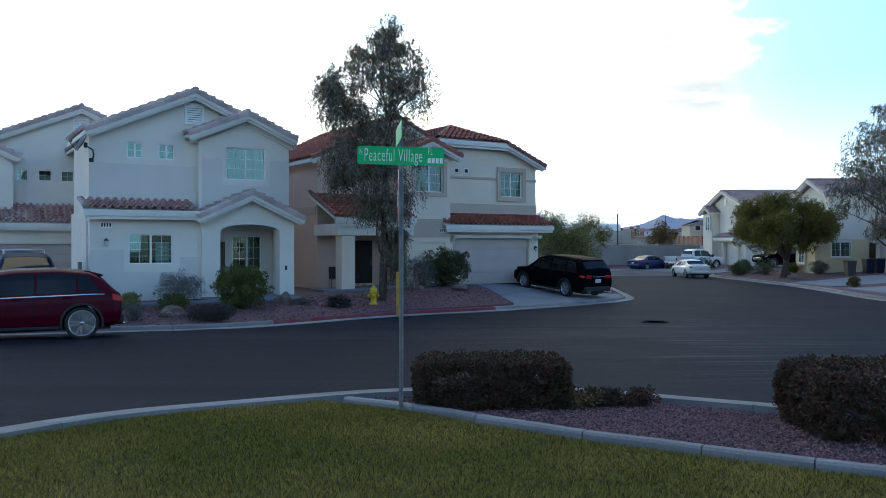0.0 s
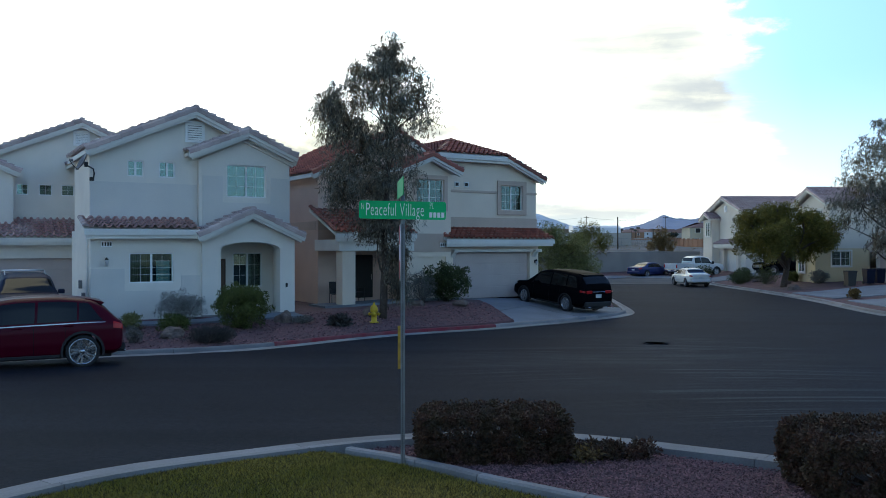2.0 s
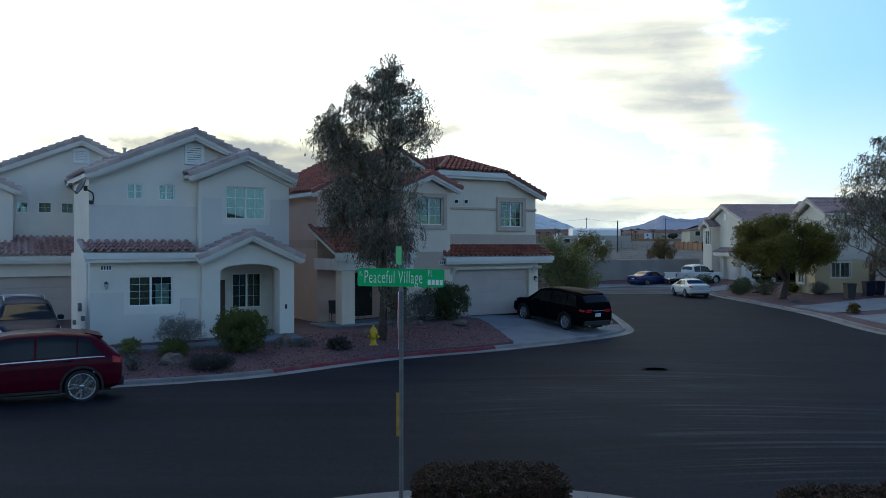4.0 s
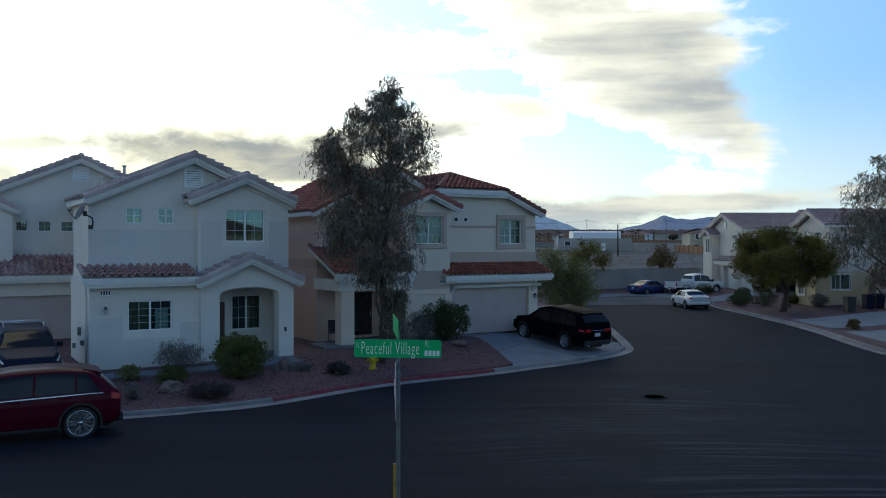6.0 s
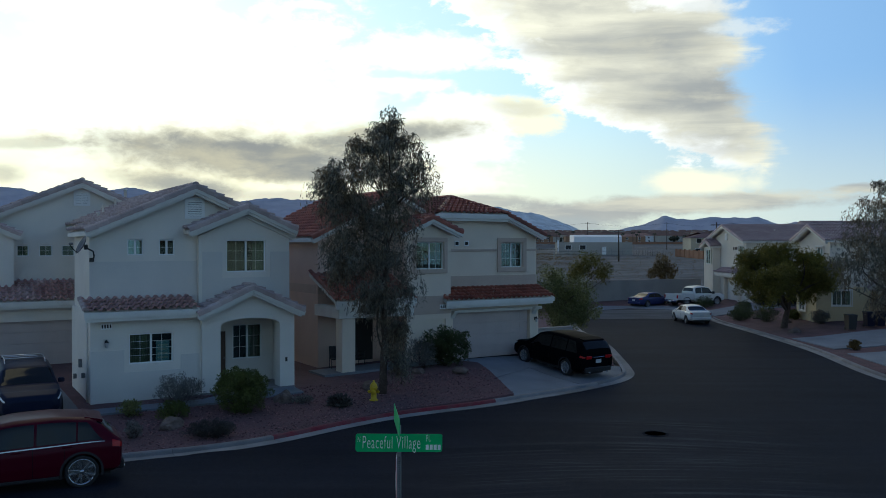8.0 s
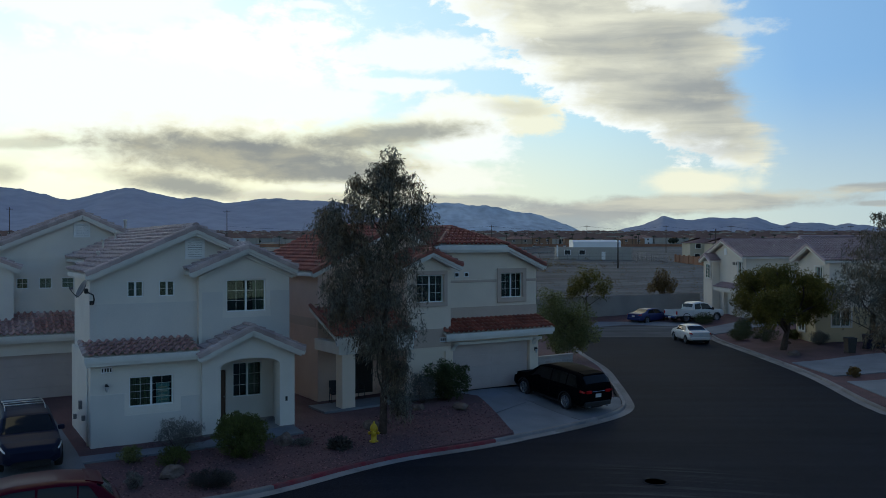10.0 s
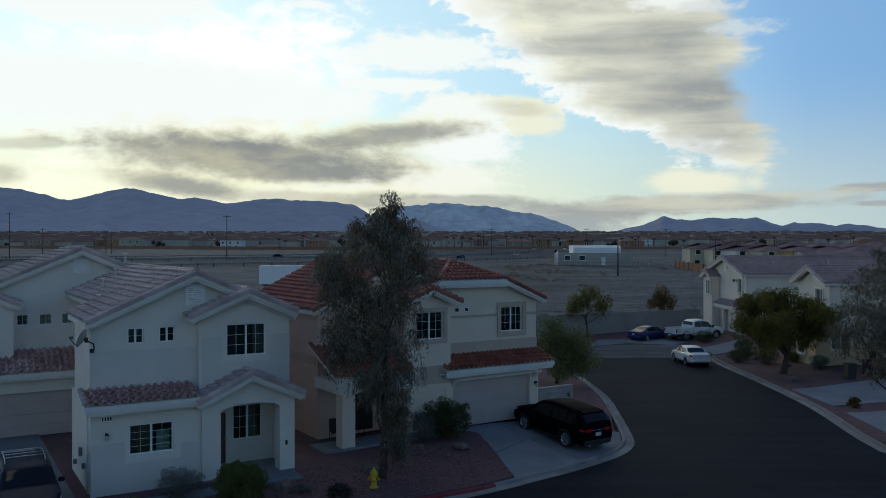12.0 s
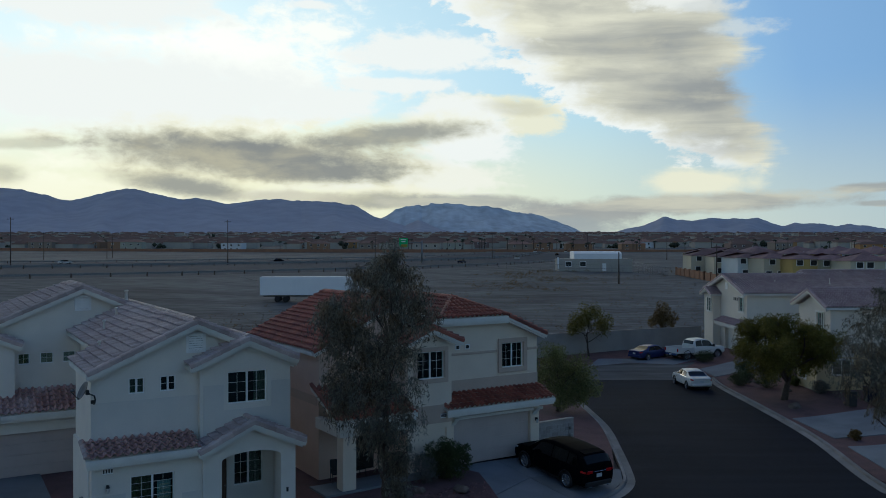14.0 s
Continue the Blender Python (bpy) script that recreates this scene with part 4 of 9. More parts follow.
def tile_roof(parent, mat, p0, along, up, width, length, keep=None, pieces=False, label="", under=0.05):
    """Rows of curved tiles on one roof plane. p0: the eave's left corner; along and up: unit vectors in the plane."""
    p0, along, up = Vector(p0), Vector(along).normalized(), Vector(up).normalized()
    out = along.cross(up).normalized()
    nx, ny = max(1, round(width / TILE_W)), max(1, round(length / TILE_L))
    sx = width / (nx * TILE_W)
    rnd = random.Random(int(width * 100 + length * 7))
    basis = Matrix((along, up, out)).transposed().to_4x4()
    verts, faces = [], []
    if pieces and mat.name not in _tile_mesh:
        me = bpy.data.meshes.new("roof_tile")
        me.from_pydata(TILE_V, [], TILE_F)
        me.materials.append(mat)
        _tile_mesh[mat.name] = me
    count = 0
    for j in range(ny):
        for i in range(nx):
            a, b = (i + 0.5) * TILE_W * sx, (j + 0.5) * TILE_L
            if keep and not keep(a, b):
                continue
            off = (rnd.uniform(-0.006, 0.006), rnd.uniform(-0.012, 0.012), rnd.uniform(0, 0.006))
            base = p0 + along * (i * TILE_W * sx + off[0]) + up * (j * TILE_L + off[1]) + out * off[2]
            if pieces:
                ob = new("roof_tile", _tile_mesh[mat.name])
                ob.parent = parent
                ob.matrix_local = Matrix.Translation(base) @ basis @ Matrix.Diagonal((sx, 1, 1, 1))
            else:
                n = len(verts)
                for x, y, z in TILE_V:
                    verts.append(base + along * (x * sx) + up * y + out * z)
                faces.extend(tuple(n + q for q in f) for f in TILE_F)
            count += 1
    if not pieces and verts:
        tagged(raw("roof_tiles", verts, faces, mat, parent, label or "rows of curved roof tiles"), kind="stuff")


def roof_quad(parent, mat, p0, p1, p2, p3, trim=None, pieces=False, v_clip=None):
    """One roof plane: eave p0 to p1, then p2 above p1 and p3 above p0 (p2 = p3 for a triangle)."""
    p0, p1, p2, p3 = (Vector(q) for q in (p0, p1, p2, p3))
    al = (p1 - p0).normalized()
    out = al.cross(p3 - p0).normalized()
    if (p3 - p0).length < 1e-6:
        out = al.cross(p2 - p0).normalized()
    up = out.cross(al).normalized()
    corners = [p0, p1, p2] + ([] if (p2 - p3).length < 1e-4 else [p3])
    flat = [((q - p0).dot(al), (q - p0).dot(up)) for q in corners]
    lo, hi = min(f[0] for f in flat), max(f[0] for f in flat)
    top = max(f[1] for f in flat)
    bm = bmesh.new()
    a, b = [bm.verts.new(q - out * 0.02) for q in corners], [bm.verts.new(q - out * 0.02 - Vector((0, 0, 0.12))) for q in corners]
    bm.faces.new(a)
    bm.faces.new(b[::-1])
    for i in range(len(a)):
        j = (i + 1) % len(a)
        bm.faces.new((a[i], b[i], b[j], a[j]))
    bmesh.ops.recalc_face_normals(bm, faces=bm.faces[:])
    part("roof_deck", bm, trim or TRIM, parent)
    tile_roof(parent, mat, p0 + al * lo, al, up, hi - lo, top, lambda x, y: inside(x + lo, y, flat), pieces)


def ridge_caps(parent, mat, p, q, r=0.12, step=0.36):
    """Half-round ridge tiles from p to q, joined."""
    p, q = Vector(p), Vector(q)
    d = (q - p)
    n = max(1, round(d.length / step))
    dirn = d.normalized()
    s = dirn.cross(Vector((0, 0, 1))).normalized()
    t = s.cross(dirn).normalized()
    verts, faces = [], []
    k = 6
    for i in range(n):
        a, b = p + d * (i / n), p + d * ((i + 1.06) / n)
        base = len(verts)
        for c, rr in ((a, r * 1.12), (b, r * 0.95)):
            for h in range(k + 1):
                an = math.pi * h / k
                verts.append(c + s * math.cos(an) * rr + t * (math.sin(an) * rr * 0.85))
        for h in range(k):
            faces.append((base + h, base + h + 1, base + k + 1 + h + 1, base + k + 1 + h))
        faces.append(tuple(base + h for h in range(k + 1)))
    raw("ridge_tiles", verts, faces, mat, parent, "row of half-round ridge tiles")


def rake_tiles(parent, mat, p, q, step=0.42):
    """Angled tiles that cap the sloping edge of a gable, lapping over its front board."""
    p, q = Vector(p), Vector(q)
    n = max(1, round((q - p).length / step))
    d = (q - p).normalized()
    f = Vector((0, -1, 0))
    up = f.cross(d) if f.cross(d).z > 0 else d.cross(f)
    prof = [(0.055, -0.10), (0.065, 0.05), (0.03, 0.095), (-0.17, 0.105), (-0.17, 0.05), (0.035, 0.04), (0.035, -0.10)]
    verts, faces = [], []
    for i in range(n):
        base = len(verts)
        for t, lift in ((i / n, 0.022), ((i + 1.05) / n, 0.0)):
            c = p.lerp(q, min(t, 1.02))
            verts += [c + f * (a + lift * 0.7) + up * (b + lift) for a, b in prof]
        m = len(prof)
        faces += [(base + k, base + (k + 1) % m, base + m + (k + 1) % m, base + m + k) for k in range(m)]
        faces += [tuple(base + k for k in range(m)), tuple(base + m + k for k in range(m))]
    raw("rake_tiles", verts, faces, mat, parent, "row of angled tiles along the gable edge")


def rake(parent, mat, trim, p, q):
    """The finished gable edge: board, moulding and edge tiles."""
    p, q = Vector(p), Vector(q)
    board("barge_board", trim, parent, p + Vector((0, 0, -0.13)), q + Vector((0, 0, -0.13)), 0.06, 0.18)
    d = (q - p).normalized()
    board("barge_moulding", trim, parent, p + d * 0.12 + Vector((0, 0.12, -0.26)), q + Vector((0, 0.12, -0.26)), 0.16, 0.11)
    rake_tiles(parent, mat, p, q)


def gable_roof(parent, mat, uc, zr, uL, zL, uR, zR, v0, v1, pieces=False, trim=TRIM, barge=True, left=True, right=True, keepL=None, keepR=None):
    """A gable roof with its ridge along v. (uL, zL) and (uR, zR) are the eaves."""
    for on, ue, ze, keep in ((left, uL, zL, keepL), (right, uR, zR, keepR)):
        if not on:
            continue
        up = Vector((uc - ue, 0, zr - ze))
        # deck
        bm = bmesh.new()
        prism(bm, [(ue, ze - 0.02), (uc, zr - 0.02), (uc, zr - 0.14), (ue, ze - 0.14)], v0 + 0.03, v1)
        part("roof_deck", bm, trim, parent)
        if ue < uc:
            tile_roof(parent, mat, (ue, v1, ze + 0.0), (0, -1, 0), up, v1 - v0, up.length, keep, pieces)
        else:
            tile_roof(parent, mat, (ue, v0, ze + 0.0), (0, 1, 0), up, v1 - v0, up.length, keep, pieces)
        if barge:
            rake(parent, mat, trim, (ue, v0, ze), (uc, v0, zr))
    ridge_caps(parent, mat, (uc, v0, zr + 0.06), (uc, v1, zr + 0.06))


def shed_roof(parent, mat, u0, u1, v_low, z_low, v_high, z_high, pieces=True, trim=TRIM):
    up = Vector((0, v_high - v_low, z_high - z_low))
    bm = bmesh.new()
    prism(bm, [(v_low, z_low - 0.02), (v_high, z_high - 0.02), (v_high, z_high - 0.14), (v_low, z_low - 0.14)], u0, u1, "x")
    part("roof_deck", bm, trim, parent)
    tile_roof(parent, mat, (u0, v_low, z_low), (1, 0, 0), up, u1 - u0, up.length, None, pieces)
    board("fascia", trim, parent, (u0, v_low + 0.04, z_low - 0.15), (u1, v_low + 0.04, z_low - 0.13), 0.07, 0.17, "painted fascia board")
    board("moulding", trim, parent, (u0 + 0.05, v_low + 0.14, z_low - 0.30), (u1 - 0.05, v_low + 0.14, z_low - 0.27), 0.14, 0.12)


def attic_vent(parent, u0, u1, z0, z1, v):
    bm = bmesh.new()
    t = 0.10
    for r in ((u0, u1, z0, z0 + t), (u0, u1, z1 - t, z1), (u0, u0 + t, z0 + t, z1 - t), (u1 - t, u1, z0 + t, z1 - t)):
        box(bm, r[0], r[1], v - 0.07, v + 0.0, r[2], r[3])
    fr = part("attic_vent", bm, TRIM_W, parent, "white louvred attic vent")
    # shade behind the slats, painted as a near-black sheet
    boxes("vent_back", SHADE_DARK, fr, (u0 + t, u1 - t, v - 0.012, v - 0.004, z0 + t, z1 - t))
    n = 7
    for k in range(n):
        z = z0 + t + (z1 - z0 - 2 * t) * (k + 0.3) / n
        bm = bmesh.new()
        box(bm, u0 + t, u1 - t, -0.042, 0.042, -0.006, 0.006, m=Matrix.Translation((0, v - 0.045, z + 0.02)) @ Matrix.Rotation(radians(58), 4, "X"))
        part("slat", bm, TRIM_W, fr)


def number_plate(parent, u0, u1, z0, z1, v):
    """House number plate with plain dark bars."""
    pl = boxes("number_sign", SIGN_WHITE, parent, (u0, u1, v - 0.03, v - 0.002, z0, z1), label="small house number plate with dark bars")
    n = 4
    w = (u1 - u0) / n
    for k in range(n):
        boxes("bar", IRON, pl, (u0 + w * (k + 0.22), u0 + w * (k + 0.78), v - 0.038, v - 0.031, z0 + 0.04, z1 - 0.04))


def wall_lantern(parent, u, z, v):
    bm = bmesh.new()
    box(bm, u - 0.04, u + 0.04, v - 0.03, v - 0.002, z - 0.05, z + 0.12)
    tube(bm, [(u, v - 0.03, z + 0.08), (u, v - 0.12, z + 0.14), (u, v - 0.14, z + 0.08)], 0.014, 6)
    lan = part("wall_lantern", bm, IRON, parent, "dark metal wall lantern")
    bm = bmesh.new()
    lathe(bm, [(0.035, -0.12), (0.07, 0.05), (0.075, 0.06), (0.02, 0.12)], 8, Matrix.Translation((u, v - 0.14, z - 0.02)))
    part("lantern_cage", bm, LAMP_CLEAR, lan)
    bm = bmesh.new()
    lathe(bm, [(0.085, 0.0), (0.02, 0.07), (0.008, 0.11)], 8, Matrix.Translation((u, v - 0.14, z + 0.05)))
    part("lantern_cap", bm, IRON, lan)


def garage_door(parent, u0, u1, z0, z1, v, rows=4, mat=None):
    d = boxes("garage_door", mat or GARAGE, parent, (u0, u1, v + 0.03, v + 0.06, z0, z1), label="closed sectional garage door with pressed panels")
    h = (z1 - z0) / rows
    for r in range(rows):
        boxes("door_section", mat or GARAGE, d, (u0 + 0.01, u1 - 0.01, v, v + 0.029, z0 + r * h + 0.008, z0 + (r + 1) * h - 0.008), bevel=0.006)
        n = max(2, round((u1 - u0) / 0.6))
        for k in range(n):
            a = u0 + (u1 - u0) * (k + 0.12) / n
            b = u0 + (u1 - u0) * (k + 0.88) / n
            boxes("pressed_panel", mat or GARAGE, d, (a, b, v - 0.006, v - 0.001, z0 + r * h + 0.12, z0 + (r + 1) * h - 0.12), bevel=0.003)
    return d


def satellite_dish(m):
    root = thing("satellite_dish", m, "grey satellite dish with a feed arm on a bent mast", "satellite dish")
    bm = bmesh.new()
    tube(bm, [(0.0, 0.02, -0.42), (0.0, -0.10, -0.42), (0.0, -0.32, -0.38), (0.0, -0.50, -0.22), (-0.04, -0.58, -0.06), (-0.26, -0.60, 0.06)], 0.027, 8)
    box(bm, -0.08, 0.08, 0.0, 0.02, -0.54, -0.30)
    box(bm, -0.34, -0.22, -0.66, -0.54, 0.0, 0.18, bevel=0.02)
    part("mast", bm, IRON, root)
    aim = Vector((-0.88, -0.10, 0.45)).normalized()
    turn = aim.to_track_quat("Z", "Y").to_matrix().to_4x4()
    centre = Vector((-0.38, -0.62, 0.14))
    bm = bmesh.new()
    lathe(bm, [(0.02, 0.0), (0.14, 0.012), (0.25, 0.045), (0.34, 0.085), (0.345, 0.075), (0.25, 0.03), (0.12, -0.008), (0.02, -0.02)], 28, Matrix.Translation(centre) @ turn)
    part("dish", bm, DISH, root)
    foot = centre + turn.to_3x3() @ Vector((0.0, -0.30, 0.02))
    head = centre + aim * 0.52 + Vector((0, 0, -0.16))
    bm = bmesh.new()
    tube(bm, [foot, (foot + head) / 2 + Vector((0, 0, -0.05)), head], 0.015, 6)
    part("feed_arm", bm, IRON, root)
    bm = bmesh.new()
    tube(bm, [head, head - aim * 0.13 + Vector((0, 0, 0.05))], [0.035, 0.05], 10)
    part("feed_horn", bm, GALV, root)


def roof_pipe(parent, u, v, z, h=0.45, r=0.05):
    bm = bmesh.new()
    lathe(bm, [(r * 2.4, -0.1), (r * 1.1, 0.02), (r, 0.05), (r, h), (r * 1.5, h + 0.01), (r * 1.5, h + 0.08)], 10, Matrix.Translation((u, v, z)))
    part("vent_pipe", bm, TRIM, parent, "painted roof vent pipe")


def house_white():
    h = thing("house", pose(A0[0], A0[1], 0, 0, 0, TH_A), "two-storey white stucco house with pinkish roofs and arched porch", "house")
    base = 0.25
    # upper front, recessed main wall
    wall_panel("wall", STUCCO_A, h, -1.3, 2.55, 3.6, 6.35, 0.0, 0.18, [(0.0, 0.57, 5.74, 6.33), (1.13, 1.71, 5.74, 6.33)])
    bm = bmesh.new()
    prism(bm, [(-1.3, 6.35), (6.15, 6.35), (6.15, 6.52), (2.43, 8.2), (-1.3, 6.54)], 0.0, 0.18)
    part("gable", bm, STUCCO_A, h)
    wall_panel("wall_band", STUCCO_A2, h, -1.3, 2.53, 4.0, 5.51, -0.025, -0.002, [])
    # upper bay
    wall_panel("bay_wall", STUCCO_A, h, 2.54, 6.15, 3.4, 6.45, -0.3, -0.02, [(3.6, 5.17, 5.07, 6.32)])
    bm = bmesh.new()
    prism(bm, [(2.54, 6.45), (6.15, 6.45), (4.33, 7.32)], -0.3, -0.02)
    part("bay_gable", bm, STUCCO_A, h)
    for a, b in ((2.66, 3.43), (5.36, 6.15)):
        boxes("wall_band", STUCCO_A2, h, (a, b, -0.325, -0.302, 3.9, 5.86))
    boxes("wall_band", STUCCO_A2, h, (3.43, 5.36, -0.325, -0.302, 3.9, 4.85))
    # lower front
    wall_panel("lower_wall", STUCCO_A, h, -1.4, 2.46, base, 3.72, -0.85, -0.62, [(-0.1, 1.45, 1.83, 2.92)])
    for r in ((-1.4, -0.27, 0.42, 2.36), (1.72, 2.4, 0.42, 2.08), (-0.27, 1.72, 0.42, 1.55)):
        boxes("wall_band", STUCCO_A2, h, (r[0], r[1], -0.875, -0.852, r[2], r[3]))
    boxes("footing", CONCRETE_DARK, h, (-1.42, 2.46, -0.89, -0.6, base - 0.1, 0.42))
    # left side
    side_panel("side_wall", STUCCO_A, h, -1.3, 0.18, 3.7, 3.6, 6.52)
    side_panel("side_wall", STUCCO_A, h, -1.4, -0.62, 3.7, base, 3.75)
    boxes("side_wall", STUCCO_A, h, (0.0, 0.18, 3.7, 13.5, base, 7.0))
    boxes("rear_wall", STUCCO_A, h, (0.18, 6.15, 13.3, 13.5, base, 6.4))
    boxes("side_wall", STUCCO_A, h, (-1.12, 0.0, 3.52, 3.7, base, 6.5))
    boxes("side_wall", STUCCO_A, h, (5.97, 6.15, -0.02, 13.3, base, 6.45))
    # porch
    arch = [(3.16, base), (3.16, 3.05)] + [(4.33 - 1.17 * math.cos(math.pi * k / 10), 3.05 + 0.27 * math.sin(math.pi * k / 10)) for k in range(1, 10)] + [(5.5, 3.05), (5.5, base)]
    for a, b in ((2.46, 3.16), (5.5, 6.1)):
        boxes("porch_pier", STUCCO_A, h, (a, b, -1.0, -0.4, base, 3.05))
    bm = bmesh.new()
    prism(bm, [(2.46, 3.05), (3.16, 3.05)] + arch[2:11] + [(5.5, 3.05), (6.1, 3.05), (6.1, 3.5), (4.3, 4.28), (2.46, 3.5)], -1.0, -0.4)
    part("porch_arch", bm, STUCCO_A, h)
    boxes("side_wall", STUCCO_A, h, (5.92, 6.1, -0.4, 1.2, base, 3.4))
    boxes("side_wall", STUCCO_A, h, (2.46, 2.66, -0.4, 1.2, base, 3.4))
    wall_panel("porch_wall", STUCCO_A, h, 2.66, 5.92, base, 3.4, 1.0, 1.18, [(4.24, 5.46, 1.5, 2.9), (3.05, 3.95, 0.6, 2.65)])
    boxes("porch_ceiling", STUCCO_A, h, (2.66, 5.92, -0.4, 1.0, 3.32, 3.4))
    boxes("porch_floor", CONCRETE, h, (2.46, 6.1, -1.05, 1.0, base, 0.58))
    door = boxes("door", material("brown_door", (0.10, 0.055, 0.035), 0.5, fine_amt=0.2), h, (3.05, 3.95, 1.04, 1.10, 0.6, 2.65), label="dark brown front door")
    for z0, z1 in ((0.75, 1.5), (1.65, 2.5)):
        for a, b in ((3.13, 3.46), (3.54, 3.87)):
            boxes("door_panel", door.data.materials[0], door, (a, b, 1.025, 1.039, z0, z1), bevel=0.006)
    bm = bmesh.new()
    lathe(bm, [(0.012, 0), (0.03, 0.03), (0.03, 0.05), (0.01, 0.06)], 10, Matrix.Translation((3.88, 1.0, 1.58)) @ Matrix.Rotation(radians(90), 4, "X"))
    part("door_knob", bm, CHROME, door)
    # openings
    window(h, 0.0, 0.57, 5.74, 6.33, 0.06, CURTAIN, (1, 2))
    window(h, 1.13, 1.71, 5.74, 6.33, 0.06, None, (1, 2))
    window(h, 3.6, 5.17, 5.07, 6.32, -0.22, CURTAIN, (2, 3), cover=0.3)
    g = window(h, -0.1, 1.45, 1.83, 2.92, -0.77, CURTAIN_Y, (2, 4), cover=-0.5)
    pos = boxes("poster", PAPER, g, (0.86, 1.34, -0.70, -0.69, 1.88, 2.62), label="pale blue poster with plain bars")
    for k in range(4):
        boxes("bar", SIGN_WHITE, pos, (0.92, 1.28, -0.708, -0.701, 1.97 + 0.15 * k, 2.03 + 0.15 * k))
    window(h, 4.24, 5.46, 1.5, 2.9, 1.06, None, (2, 3))
    boxes("mail_slot", IRON, h, (5.72, 5.80, -1.03, -1.001, 1.55, 1.72))
    attic_vent(h, 2.08, 2.82, 7.12, 7.93, -0.002)
    number_plate(h, -1.05, -0.69, 3.13, 3.34, -0.852)
    wall_lantern(h, -0.88, 2.62, -0.852)
    # roofs
    gable_roof(h, TILE_A, 2.4, 8.35, -1.5, 6.62, 6.4, 6.59, -0.42, 13.7, left=False)
    roof_quad(h, TILE_A, (-1.5, 4.1, 6.62), (-1.5, -0.42, 6.62), (2.4, -0.42, 8.35), (2.4, 4.1, 8.35))
    roof_quad(h, TILE_A, (-0.6, 13.7, 7.02), (-0.6, 4.1, 7.02), (2.4, 4.1, 8.35), (2.4, 13.7, 8.35))
    rake(h, TILE_A, TRIM, (-1.5, -0.42, 6.62), (2.4, -0.42, 8.35))
    board("fascia", TRIM, h, (-1.48, -0.38, 6.51), (-1.48, 4.08, 6.51), 0.05, 0.15)
    gable_roof(h, TILE_A, 4.33, 7.64, 2.05, 6.68, 6.35, 6.74, -0.72, 3.2)
    gable_roof(h, TILE_A, 4.3, 4.52, 2.2, 3.56, 6.38, 3.56, -1.4, -0.3, pieces=True)
    shed_roof(h, TILE_LOW, -1.66, 2.3, -1.32, 3.78, -0.02, 4.13)
    ridge_caps(h, TILE_A, (-1.62, -1.34, 3.86), (-1.62, -0.02, 4.2), 0.1)
    roof_pipe(h, 0.3, 7.0, 7.42)
    roof_pipe(h, 1.2, 9.2, 7.8)
    roof_pipe(h, -0.5, 3.2, 7.06, 0.3)
    roof_pipe(h, 2.2, 12.2, 8.3, 0.6, 0.07)
    # meters and a light on the side
    for v, z, s in ((1.0, 1.6, 0.10), (0.3, 1.3, 0.06), (2.4, 1.0, 0.06)):
        boxes("meter_box", GALV, h, (-1.52, -1.402, v, v + s * 2, z, z + s * 3), bevel=0.01)
    bm = bmesh.new()
    tube(bm, [(-1.44, -0.4, 0.5), (-1.44, -0.4, 3.4)], 0.03, 8)
    part("downpipe", bm, TRIM, h)
    sx, sy = a_xy(-1.22, -0.01)
    satellite_dish(pose(sx, sy, 5.95, 0, 0, TH_A))
    return h


